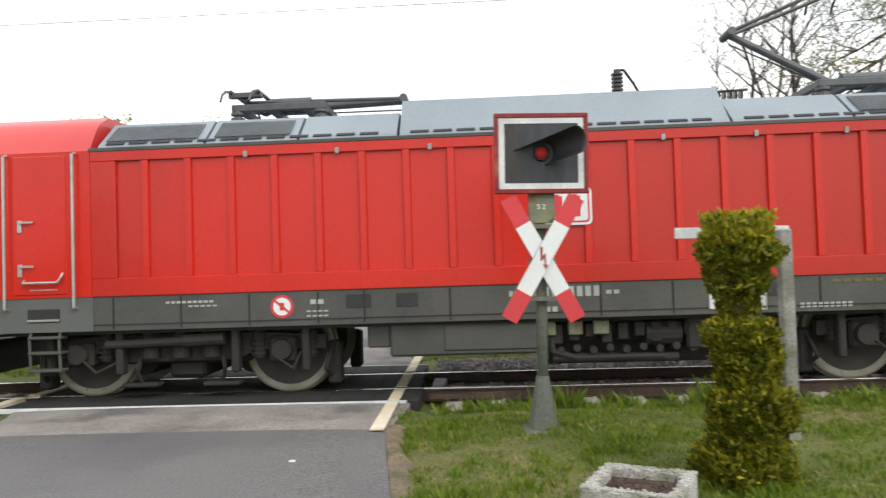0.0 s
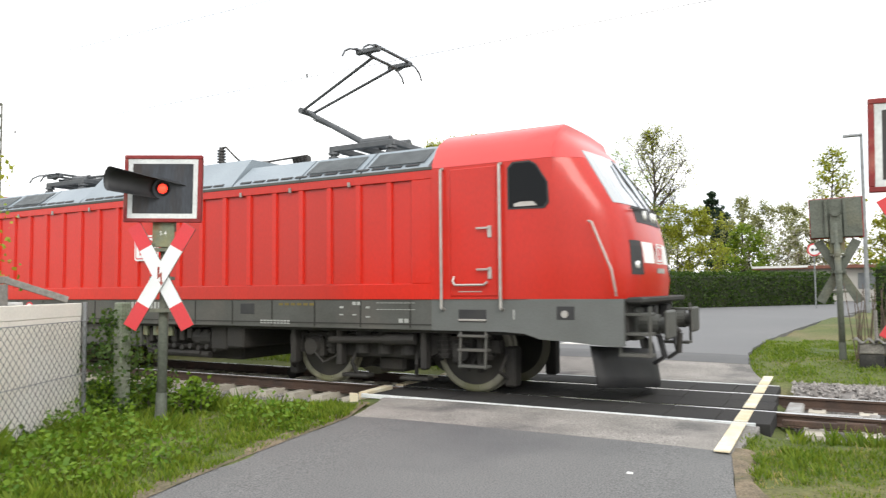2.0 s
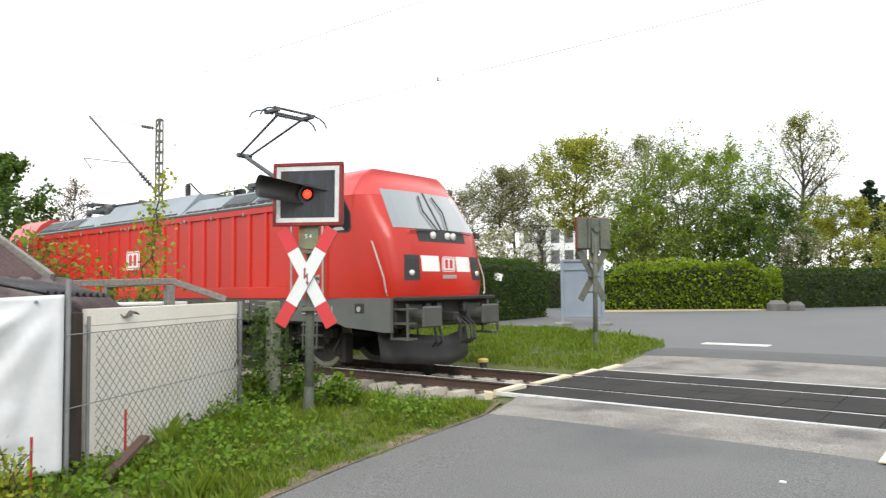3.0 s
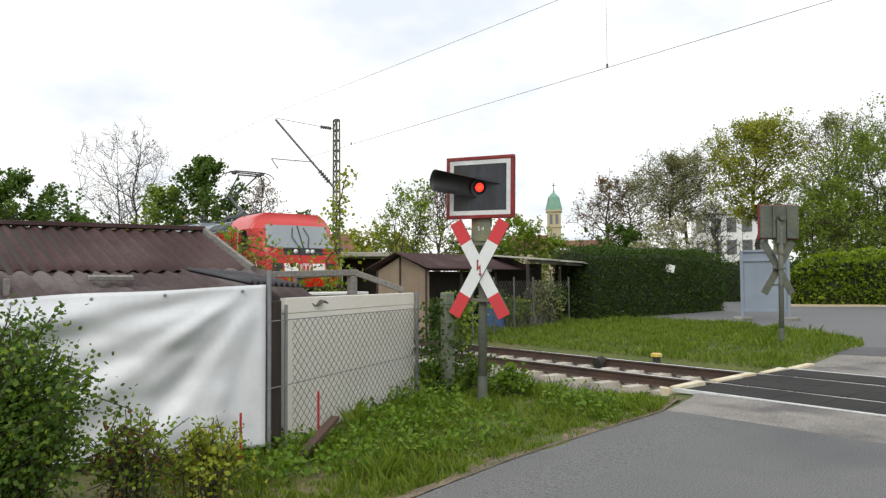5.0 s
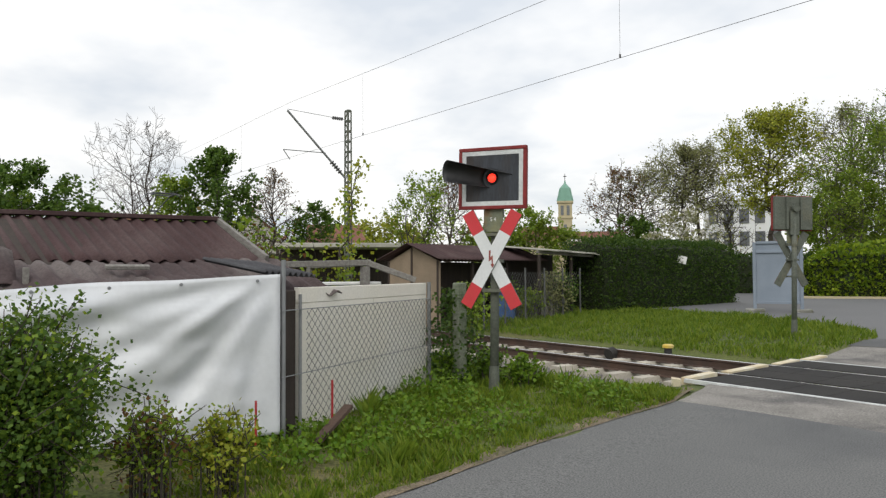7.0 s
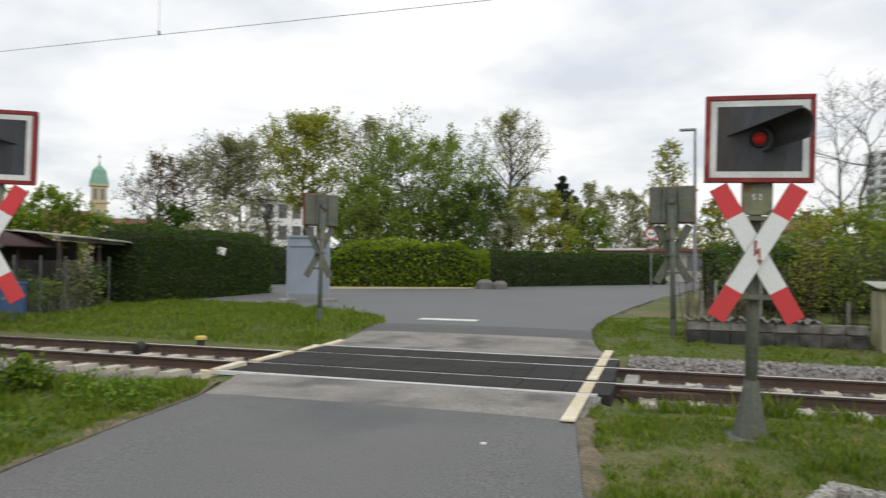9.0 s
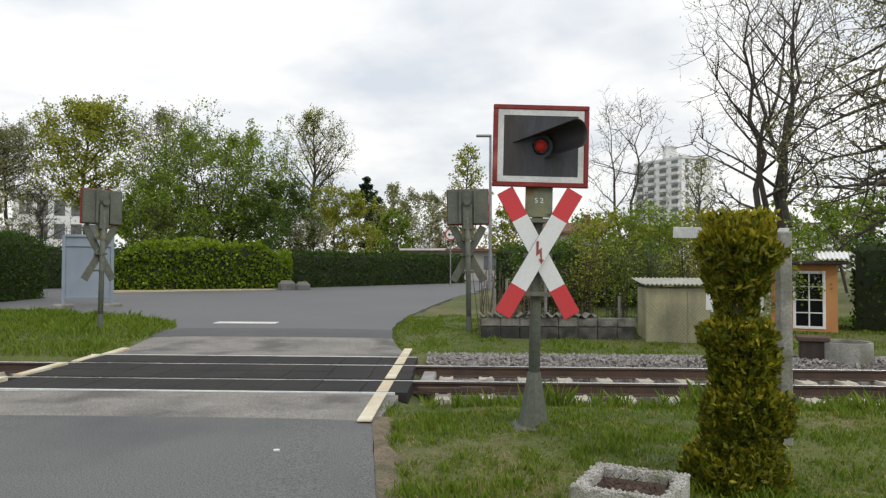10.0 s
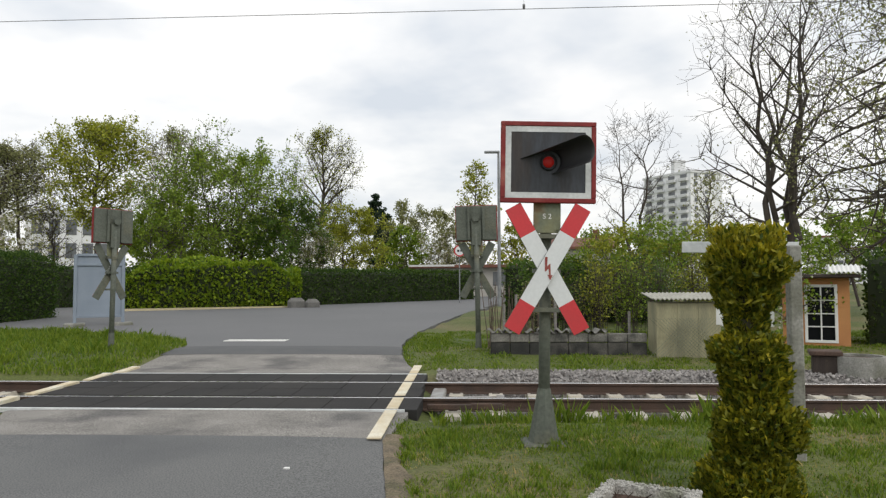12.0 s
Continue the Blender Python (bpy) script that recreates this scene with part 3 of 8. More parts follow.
    for x0, x1, z0, z1 in ((-o, o, Z + j, Z + q), (-o, o, Z - q, Z - j), (-o, -i, Z - j, Z + j), (i, o, Z - j, Z + j)):
        box(bm, x0, x1, -0.135, -0.1, z0, z1)
    part("border", bm, "sign_border", s, "stained white border")
    bm = bm_new()
    box(bm, -i, i, -0.13, -0.1, Z - j, Z + j)
    part("panel", bm, "sign_panel", s, "weathered black panel, sky reflection in its blue tint")
    # lens and the long slanting hood
    lz = Z + 0.0
    lens_bm = bm_new()
    bmesh.ops.create_uvsphere(lens_bm, u_segments=20, v_segments=10, radius=0.054, matrix=pose(0, -0.14, lz) @ Matrix.Diagonal((1, 0.45, 1, 1)))
    part("lens", lens_bm, "lamp_on" if lit else "lamp_off", s, "lit red lens" if lit else "dark red lens", True)
    bm = bm_new()
    cyl(bm, (0, -0.115, lz), (0, -0.15, lz), 0.085, 0.08, 20, False)
    cyl(bm, (0, -0.116, lz), (0, -0.151, lz), 0.075, 0.07, 20, False)
    part("lens_ring", bm, "hood", s)
    verts, faces = [], []
    rings, seg = 10, 24
    side = 1 if hood_turn > 0 else -1
    for k in range(rings + 1):
        u = k / rings
        for a in range(seg + 1):
            c = a / seg
            # foot of the hood on the panel: an arc round the lens that runs out to a long point
            if c < 0.55:
                w = radians(-75 + 165 * c / 0.55)
                foot = Vector((0.12 * math.cos(w), 0.0, 0.12 * math.sin(w)))
            else:
                foot = Vector((0.0, 0.0, 0.12)).lerp(Vector((-0.27, 0.0, 0.03)), (c - 0.55) / 0.45)
            # rim of the hood: turned outwards and up
            w = radians(-80 + 190 * c)
            rim = Vector((abs(hood_turn) / 160 + 0.104 * math.cos(w), -0.4 + 0.083 * math.cos(w), 0.06 + 0.13 * math.sin(w)))
            q = foot.lerp(rim, u)
            verts.append((q.x * side, q.y, q.z))
    w = seg + 1
    faces = [(k * w + a, k * w + a + 1, (k + 1) * w + a + 1, (k + 1) * w + a) for k in range(rings) for a in range(seg)]
    h = quads("hood", verts, faces, "hood", s, "long black visor hood", True)
    h.matrix_basis = pose(0, -0.128, lz)
    sol = h.modifiers.new("thickness", "SOLIDIFY")
    sol.thickness = 0.006
    return s


make_signal(pose(0.63, 7.1, 0.04, 0, 1.2, 3), "crossing signal with white-red cross and dim red lamp beside the lane", False, "S 2", 44, True)
make_signal(pose(-6.93, 5.83, 0.08, 0, 1.0, 27), "crossing signal with white-red cross and glowing red lamp by the fence", True, "S 4", -70)
make_signal(pose(-0.03, 15.6, 0.18, 0, 0.8, 178), "crossing signal seen from its grey-green back, on the far verge", False, "", 55)
make_signal(pose(-8.1, 15.6, 0.18, 0, -1.0, 236), "crossing signal seen from its grey-green back, in tall grass", False, "", -55)


# ---- locomotive ----
# Own space: x along the track towards the cab that trails, y across (the lane's side is -y), z up from the rail head.
NOSE = [(1.40, 9.10, 1.40), (1.66, 9.13, 1.42), (2.10, 9.08, 1.44), (2.45, 9.0, 1.45), (2.64, 8.94, 1.46), (3.0, 8.71, 1.47), (3.3, 8.52, 1.47), (3.46, 8.42, 1.40), (3.60, 8.30, 1.31), (3.71, 8.14, 1.22), (3.80, 7.90, 1.10), (3.86, 7.5, 0.98)]


def nose_ring(z):
    """The plan of the cab at height z, from one side round the front to the other."""
    for (a, xa, wa), (b, xb, wb) in zip(NOSE, NOSE[1:]):
        if z <= b + 1e-6:
            k = (z - a) / (b - a)
            x, w = xa + (xb - xa) * k, wa + (wb - wa) * k
            break
    wide = step_between(z, [(0, 1.49), (3.31, 1.49), (3.46, 1.41), (3.6, 1.32), (3.71, 1.23), (3.86, 0.98), (9, 0.98)])
    half = [(6.18, wide), (6.9, wide), (7.6, wide), (8.05, min(wide, w * 1.012)), (x - 0.5, w * 0.985), (x - 0.28, w * 0.93), (x - 0.12, w * 0.82), (x - 0.05, w * 0.62), (x, w * 0.34), (x + 0.015, 0.0)]
    for i in range(1, len(half)):
        half[i] = (max(half[i][0], half[i - 1][0] + 0.01), half[i][1])
    return [(p[0], -p[1]) for p in half] + [p for p in half[-2::-1]]


def front_at(y, z, off=0.0):
    """The place on the cab's front at height z and offset y from the middle."""
    ring = nose_ring(z)
    for (xa, ya), (xb, yb) in zip(ring, ring[1:]):
        if ya <= y <= yb and xa > 7.3:
            k = 0 if yb == ya else (y - ya) / (yb - ya)
            return (xa + (xb - xa) * k + off, y, z)
    return (ring[9][0] + off, y, z)


def front_patch(name, y0, y1, z0, z1, off, material, parent, label="", lean=0.0, n=12, rows=6):
    verts, faces = [], []
    for d in (off, off - 0.03):
        for j in range(rows + 1):
            z = z0 + (z1 - z0) * j / rows
            for i in range(n + 1):
                y = y0 + (y1 - y0) * i / n
                y *= 1 - lean * j / rows
                verts.append(front_at(y, z, d))
    w, s = n + 1, (n + 1) * (rows + 1)
    faces = [(j * w + i, j * w + i + 1, (j + 1) * w + i + 1, (j + 1) * w + i) for j in range(rows) for i in range(n)]
    rim = [i for i in range(w)] + [j * w + n for j in range(1, rows + 1)] + [rows * w + i for i in range(n - 1, -1, -1)] + [j * w for j in range(rows - 1, 0, -1)]
    faces += [(rim[k], rim[k - 1], rim[k - 1] + s, rim[k] + s) for k in range(len(rim))]
    return quads(name, verts, faces, material, parent, label)


def make_cab(loco, turn, number):
    """One cab with all its fittings. turn: 0 or 180 degrees."""
    rot = pose(0, 0, 0, 0, 0, turn)
    own = []
    zs = [1.40, 1.66, 2.1, 2.45, 2.64, 3.0, 3.31]
    def loft(name, levels, material, label, cap):
        verts, faces = [], []
        for z in levels:
            verts += [(x, y, z) for x, y in nose_ring(z)]
        w = len(nose_ring(1.5))
        faces = [(j * w + i, j * w + i + 1, (j + 1) * w + i + 1, (j + 1) * w + i) for j in range(len(levels) - 1) for i in range(w - 1)]
        faces += [((j + 1) * w, (j + 1) * w + w - 1, j * w + w - 1, j * w) for j in range(len(levels) - 1)]
        if cap:
            faces.append(tuple(range((len(levels) - 1) * w, len(levels) * w)))
        ob = quads(name, verts, faces, material, loco, label, True)
        ob.data.set_sharp_from_angle(angle=radians(58))
        own.append(ob)
        return ob
    cab = loft("cab", zs, "red", "glossy red driver's cab with raked front", False)
    loft("cab_roof", [3.314, 3.46, 3.6, 3.71, 3.80, 3.86], "roofred", "lighter pinkish red cab roof", True)
    # windscreen with its black surround
    own.append(front_patch("screen_surround", -0.7, 0.7, 2.44, 2.72, 0.006, "black", loco, "black panel with small lamps below the windscreen"))
    ws = front_patch("windscreen", -1.2, 1.2, 2.68, 3.44, 0.012, "windscreen", loco, "pale reflecting windscreen", 0.1)
    own.append(ws)
    own.append(front_patch("screen_post", -0.025, 0.025, 2.68, 3.44, 0.02, "black", loco, "", 0, 2))
    for y in (-0.3, 0.12, 0.3):
        bm = bm_new()
        p = front_at(y, 2.56, 0.0)
        cyl(bm, p, (p[0] + 0.04, p[1], p[2]), 0.075, 0.07, 14)
        own.append(part("lamp", bm, "lamp_white", loco, "round clear lamp", True))
    for s in (-1, 1):
        own.append(front_patch("headlight", min(s * 0.8, s * 1.14), max(s * 0.8, s * 1.14), 1.72, 2.18, 0.01, "black", loco, "dark swept headlight housing", 0.04, 4))
        bm = bm_new()
        p = front_at(s * 0.97, 1.85, 0.0)
        cyl(bm, (p[0] - 0.05, p[1], p[2]), (p[0] + 0.035, p[1], p[2]), 0.06, 0.05, 14)
        own.append(part("lamp", bm, "lamp_white", loco, "round clear headlamp", True))
        own.append(front_patch("white_panel", min(s * 0.26, s * 0.72), max(s * 0.26, s * 0.72), 1.88, 2.17, 0.006, "white", loco, "white panel beside the emblem", 0, 4))
        # wiper
        bm = bm_new()
        tube(bm, [front_at(s * 0.15, 2.66, 0.05), front_at(s * 0.3, 3.05, 0.05), front_at(s * 0.2, 3.36, 0.04)], 0.014, 6)
        tube(bm, [front_at(s * 0.9, 2.62, 0.05), front_at(s * 0.1, 2.66, 0.06)], 0.012, 6)
        own.append(part("wiper", bm, "black", loco))
        # mirror camera
        if s > 0:
            bm = bm_new()
            box(bm, 8.55, 8.68, 1.47, 1.62, 2.6, 2.72, 0.02)
            own.append(part("mirror_camera", bm, "black", loco))
        # front edge handrail
        bm = bm_new()
        pts = [(8.55, s * 1.50, 2.42), (8.6, s * 1.53, 2.40), (8.84, s * 1.5, 1.78), (8.88, s * 1.47, 1.50), (8.88, s * 1.44, 1.44)]
        tube(bm, pts, 0.016, 8)
        own.append(part("handrail", bm, "chrome", loco, "pale front handrail"))
        # side window
        bm = bm_new()
        out = [(7.43, 2.66), (7.43, 3.2), (7.5, 3.27), (7.74, 3.27), (7.82, 3.22), (7.97, 2.98), (7.98, 2.72), (7.92, 2.65)]
        prism(bm, out, "y", s * 1.47, s * 1.497)
        own.append(part("side_window", bm, "cabglass", loco, "dark cab side window with rubber seal"))
        bm = bm_new()
        cx, cz = 7.7, 2.96
        big = [(cx + (x - cx) * 1.1, cz + (z - cz) * 1.08) for x, z in out]
        prism(bm, big, "y", s * 1.46, s * 1.4935)
        own.append(part("window_seal", bm, "black", loco))
        bm = bm_new()
        prism(bm, [(7.5, 2.67), (7.5, 2.71), (7.6, 2.735), (7.78, 2.73), (7.84, 2.67)], "y", s * 1.46, s * 1.4985)
        own.append(part("window_shelf", bm, "chrome", loco, "pale shelf edge behind the side window"))
        # door
        bm = bm_new()
        box(bm, 6.5, 7.23, s * 1.46 if s > 0 else -1.504, 1.504 if s > 0 else -1.46, 1.44, 3.27, 0.012)
        door = part("cab_door", bm, "red", loco, "glossy red cab door")
        own.append(door)
        for x in (6.38, 7.31):
            bm = bm_new()
            tube(bm, [(x, s * 1.49, 3.29), (x, s * 1.56, 3.27), (x, s * 1.56, 1.28), (x, s * 1.48, 1.25)], 0.021, 8)
            own.append(part("handrail", bm, "chrome", loco, "upright steel handrail"))
        for z in (1.78, 2.36):
            bm = bm_new()
            box(bm, 7.1, 7.16, s * 1.5 if s > 0 else -1.525, 1.525 if s > 0 else -1.5, z - 0.1, z + 0.07, 0.008)
            box(bm, 6.93, 7.12, s * 1.53 if s > 0 else -1.55, 1.55 if s > 0 else -1.53, z + 0.02, z + 0.05, 0.006)
            hnd = part("door_handle", bm, "chrome", door, "steel lever handle")
        bm = bm_new()
        tube(bm, [(6.56, s * 1.5, 1.72), (6.56, s * 1.55, 1.66), (6.6, s * 1.56, 1.6), (7.06, s * 1.56, 1.6), (7.08, s * 1.5, 1.64)], 0.018, 8)
        box(bm, 6.63, 7.0, s * 1.5 if s > 0 else -1.507, 1.507 if s > 0 else -1.5, 1.5, 1.515)
        part("grab_bar", bm, "chrome", door, "bent steel grab bar")
        # skirt with step slot, lamp recess and wheel arch
        bm = bm_new()
        prism(bm, [(6.17, 0.95), (7.3, 0.95), (7.62, 0.93), (7.85, 0.86), (8.2, 0.84), (8.86, 0.79), (8.98, 0.80), (8.98, 1.40), (6.17, 1.40)], "y", s * 1.40, s * 1.478)
        sk = part("cab_skirt", bm, "cabgrey", loco, "dusty grey lower skirt")
        own.append(sk)
        bm = bm_new()
        box(bm, 6.6, 7.07, s * 1.40 if s > 0 else -1.482, 1.482 if s > 0 else -1.40, 1.06, 1.27, 0.02)
        part("recess", bm, "black", sk, "dark step recess")
        bm = bm_new()
        box(bm, 8.07, 8.35, s * 1.40 if s > 0 else -1.482, 1.482 if s > 0 else -1.40, 1.11, 1.32, 0.02)
        part("recess", bm, "black", sk, "dark lamp recess")
        bm = bm_new()
        box(bm, 6.62, 7.05, s * 1.482 if s > 0 else -1.50, 1.50 if s > 0 else -1.482, 1.09, 1.12, 0.005)
        part("step_edge", bm, "chrome", sk)
        bm = bm_new()
        cyl(bm, (8.2, s * 1.48, 1.2), (8.2, s * 1.495, 1.2), 0.05, n=12)
        part("side_lamp", bm, "chrome", sk)
        t = text_mesh("cab_number", number, 0.2, "lettering", sk, pose(7.47, s * 1.4795, 1.18, 90, 0, 0 if s < 0 else 180))
        # steps below the door
        bm = bm_new()
        for x in (6.62, 7.02):
            tube(bm, [(x, s * 1.44, 1.0), (x + 0.02, s * 1.47, 0.85), (x, s * 1.47, 0.42)], 0.02, 6)
        for z in (0.45, 0.68, 0.88):
            box(bm, 6.6, 7.05, s * 1.32 if s > 0 else -1.5, 1.5 if s > 0 else -1.32, z - 0.018, z + 0.018, 0.006)
        own.append(part("door_steps", bm, "chassis", loco, "steel step ladder below the door"))
        # front corner steps
        bm = bm_new()
        for x in (8.9, 9.28):
            tube(bm, [(x, s * 1.36, 1.3), (x, s * 1.36, 0.66)], 0.024, 6)
        for z in (0.68, 0.95, 1.2):
            box(bm, 8.88, 9.3, s * 1.12 if s > 0 else -1.38, 1.38 if s > 0 else -1.12, z - 0.02, z + 0.02, 0.006)
        own.append(part("shunter_steps", bm, "chassis", loco, "grey steel corner steps"))
        # buffer
        bm = bm_new()
        y = s * 0.875
        box(bm, 8.95, 9.05, y - 0.22, y + 0.22, 0.85, 1.28, 0.02)
        cyl(bm, (9.0, y, 1.06), (9.3, y, 1.06), 0.13, n=16)
        cyl(bm, (9.3, y, 1.06), (9.42, y, 1.06), 0.09, n=16)
        box(bm, 9.40, 9.46, y - 0.27, y + 0.27, 0.87, 1.25, 0.03)
        own.append(part("buffer", bm, "chassis", loco, "grey buffer with rectangular head"))
        # cab name bars and emblem on the front
    bm = bm_new()
    box(bm, 8.45, 9.0, -1.36, 1.36, 0.86, 1.40, 0.02)
    box(bm, 9.0, 9.2, -1.42, 1.42, 1.34, 1.42, 0.02)
    own.append(part("headstock", bm, "bogie", loco, "grimy buffer beam"))
    bm = bm_new()
    box(bm, 9.0, 9.3, -0.08, 0.08, 0.95, 1.12, 0.02)
    tube(bm, [(9.25, 0.0, 1.05), (9.38, 0.0, 0.9), (9.36, 0.0, 0.62)], 0.04, 8)
    own.append(part("coupling_hook", bm, "bogie", loco))
    for y in (-0.55, -0.4, 0.4, 0.55, 0.66):
        bm = bm_new()
        tube(bm, [(9.02, y, 1.0), (9.2, y, 0.88), (9.26, y * 0.95, 0.6), (9.12, y * 0.9, 0.5)], 0.025, 6)
        own.append(part("air_hose", bm, "black", loco))
    for y in (-0.62, 0.5, -0.3):
        bm = bm_new()
        box(bm, 9.0, 9.14, y - 0.07, y + 0.07, 1.1, 1.3, 0.02)
        own.append(part("socket_box", bm, "black", loco))
    # snow plough
    verts, faces = [], []
    for j, (z, back) in enumerate(((0.12, 0.0), (0.28, 0.02), (0.46, 0.05), (0.66, 0.09))):
        for i in range(13):
            y = -1.3 + 2.6 * i / 12
            verts.append((9.08 - back - 0.5 * abs(y / 1.3) ** 1.7, y, z + 0.12 * abs(y / 1.3)))
    faces = [(j * 13 + i, j * 13 + i + 1, (j + 1) * 13 + i + 1, (j + 1) * 13 + i) for j in range(3) for i in range(12)]
    pl = quads("snow_plough", verts, faces, "black", loco, "curved dark snow plough", True)
    pl.modifiers.new("thickness", "SOLIDIFY").thickness = 0.025
    own.append(pl)
    own.append(make_emblem(loco, pose(front_at(0, 2.02, 0)[0] + 0.012, 0, 2.02, 90, 0, 90), 0.4))
    bm = bm_new()
    for k in range(6):
        box(bm, -0.2 + 0.07 * k, -0.15 + 0.07 * k, -0.035, 0.035, -0.01, 0.004)
    bars = part("number_bars", bm, "lettering", loco, "small pale number bars")
    bars.matrix_basis = pose(front_at(0, 1.78, 0)[0] + 0.012, 0, 1.78, 90, 0, 90)
    own.append(bars)
    for ob in own:
        ob.matrix_basis = rot @ ob.matrix_basis


def make_emblem(loco, m, w):
    """White rounded tablet, red rim line and two blocky red shapes: an emblem with no letters. Drawn in its x-y plane."""
    h = w * 0.36
    def rounded(a, b, r):
        pts = []
        for cx, cy, s in ((a - r, b - r, 0), (-a + r, b - r, 90), (-a + r, -b + r, 180), (a - r, -b + r, 270)):
            pts += [(cx + r * math.cos(radians(s + k * 30)), cy + r * math.sin(radians(s + k * 30))) for k in range(4)]
        return pts
    bm = bm_new()
    prism(bm, rounded(w * 0.5, h, 0.06), "z", -0.004, 0.004)
    e = part("emblem", bm, "sign_white", loco, "white emblem tablet with a red rim")
    e.matrix_basis = m
    bm = bm_new()
    prism(bm, rounded(w * 0.455, h - w * 0.045, 0.045), "z", 0.003, 0.0055)
    part("emblem_rim", bm, "sign_red", e)
    bm = bm_new()
    prism(bm, rounded(w * 0.42, h - w * 0.08, 0.035), "z", 0.004, 0.007)
    part("emblem_field", bm, "sign_white", e)
    for s, nm in ((-1, "emblem_block"), (1, "emblem_block")):
        bm = bm_new()
        a, b = w * 0.11, h - w * 0.16
        cx = s * w * 0.17
        box(bm, cx - a, cx + a, -b, b, 0.006, 0.0085)
        box(bm, cx - a * 0.5, cx + a * 0.5, b, b + w * 0.03, 0.006, 0.0085)
        part(nm, bm, "sign_red", e)
    return e


WHEELSETS = []


def make_bogie(loco, x):
    bm = bm_new()
    for s in (-1, 1):
        prism(bm, [(-1.95, 0.62), (-1.0, 0.62), (-0.75, 0.5), (0.75, 0.5), (1.0, 0.62), (1.95, 0.62), (1.95, 0.8), (1.0, 0.86), (-1.0, 0.86), (-1.95, 0.8)], "y", s * 0.98, s * 1.12)
        for a in (-1.385, 1.385):
            box(bm, a - 0.19, a + 0.19, min(s * 0.95, s * 1.2), max(s * 0.95, s * 1.2), 0.44, 0.8, 0.04)
            cyl(bm, (a, s * 1.2, 0.625), (a, s * 1.27, 0.625), 0.15, 0.13, 16)
            for q in (-0.34, 0.34):
                cyl(bm, (a + q, s * 1.08, 0.52), (a + q, s * 1.08, 0.9), 0.1, n=12)
                for k in range(5):
                    cyl(bm, (a + q, s * 1.08, 0.56 + 0.065 * k), (a + q, s * 1.08, 0.585 + 0.065 * k), 0.125, n=12)
        for q in (-0.42, 0.0, 0.42):
            cyl(bm, (q, s * 1.12, 0.55), (q, s * 1.12, 0.95), 0.13, n=14)
        cyl(bm, (-0.95, s * 1.3, 0.75), (0.1, s * 1.3, 0.78), 0.06, n=10)
        cyl(bm, (0.1, s * 1.3, 0.78), (0.65, s * 1.3, 0.8), 0.085, n=10)
        for q in (-1.72, -0.78, 0.78, 1.72):
            box(bm, q - 0.05, q + 0.05, min(s * 1.15, s * 1.32), max(s * 1.15, s * 1.32), 0.35, 0.95, 0.02)
        for q in (-2.02, 2.02):
            box(bm, q - 0.09, q + 0.09, min(s * 0.7, s * 0.95), max(s * 0.7, s * 0.95), 0.12, 0.7, 0.03)
            tube(bm, [(q, s * 0.9, 0.7), (q * 0.96, s * 1.1, 0.35), (q * 1.01, s * 0.8, 0.16)], 0.03, 6)
        for q in (-0.55, 0.55):
            box(bm, q - 0.25, q + 0.25, min(s * 1.0, s * 1.22), max(s * 1.0, s * 1.22), 0.16, 0.22, 0.02)
            tube(bm, [(q, s * 1.1, 0.6), (q * 1.1, s * 1.2, 0.4), (q, s * 1.12, 0.2)], 0.03, 6)
        tube(bm, [(-1.3, s * 1.27, 0.55), (-1.1, s * 1.3, 0.38), (-0.85, s * 1.25, 0.5), (-0.8, s * 1.2, 0.8)], 0.018, 6)
        tube(bm, [(1.3, s * 1.27, 0.55), (1.55, s * 1.3, 0.38), (1.65, s * 1.25, 0.6)], 0.018, 6)
    box(bm, -0.9, 0.9, -0.98, 0.98, 0.45, 0.75, 0.05)
    box(bm, -0.25, 0.25, -0.98, 0.98, 0.25, 0.5, 0.05)
    for a in (-0.85, 0.85):
        cyl(bm, (a, -0.6, 0.6), (a, 0.6, 0.6), 0.36, n=18)
    bogie = part("bogie", bm, "bogie", loco, "grimy dark bogie frame with springs, dampers and sand pipes")
    bogie.matrix_basis = pose(x, 0, 0)
    for a in (-1.385, 1.385):
        bm = bm_new()
        cyl(bm, (0, -1.15, 0), (0, 1.15, 0), 0.09, n=16)
        for s in (-1, 1):
            cyl(bm, (0, s * 0.69, 0), (0, s * 0.80, 0), 0.53, 0.53, 40)
            cyl(bm, (0, s * 0.80, 0), (0, s * 0.86, 0), 0.2, 0.17, 24)
        ob = part("wheelset", bm, "wheel", bogie, "pair of steel wheels on an axle")
        ob.matrix_basis = pose(a, 0, 0.625)
        for s in (-1, 1):
            bm = bm_new()
            R = 0.625
            seg = 48
            prof = [(0.52, 0.81), (0.585, 0.818), (0.612, 0.812), (R, 0.80), (R, 0.70), (0.652, 0.685), (0.652, 0.672), (0.52, 0.672)]
            rings = [[bm.verts.new((r * math.cos(2 * math.pi * k / seg), s * y, r * math.sin(2 * math.pi * k / seg))) for r, y in prof] for k in range(seg)]
            for k in range(seg):
                p, q = rings[k], rings[(k + 1) % seg]
                for i in range(len(prof)):
                    j = (i + 1) % len(prof)
                    bm.faces.new((p[i], p[j], q[j], q[i]))
            for k in range(14):
                w = 2 * math.pi * k / 14
                cyl(bm, (0.545 * math.cos(w), s * 0.81, 0.545 * math.sin(w)), (0.545 * math.cos(w), s * 0.83, 0.545 * math.sin(w)), 0.016, n=6)
            bmesh.ops.recalc_face_normals(bm, faces=bm.faces)
            part("tyre", bm, "tyre", ob, "pale oily tyre with a ring of bolts")
        WHEELSETS.append((ob, a))


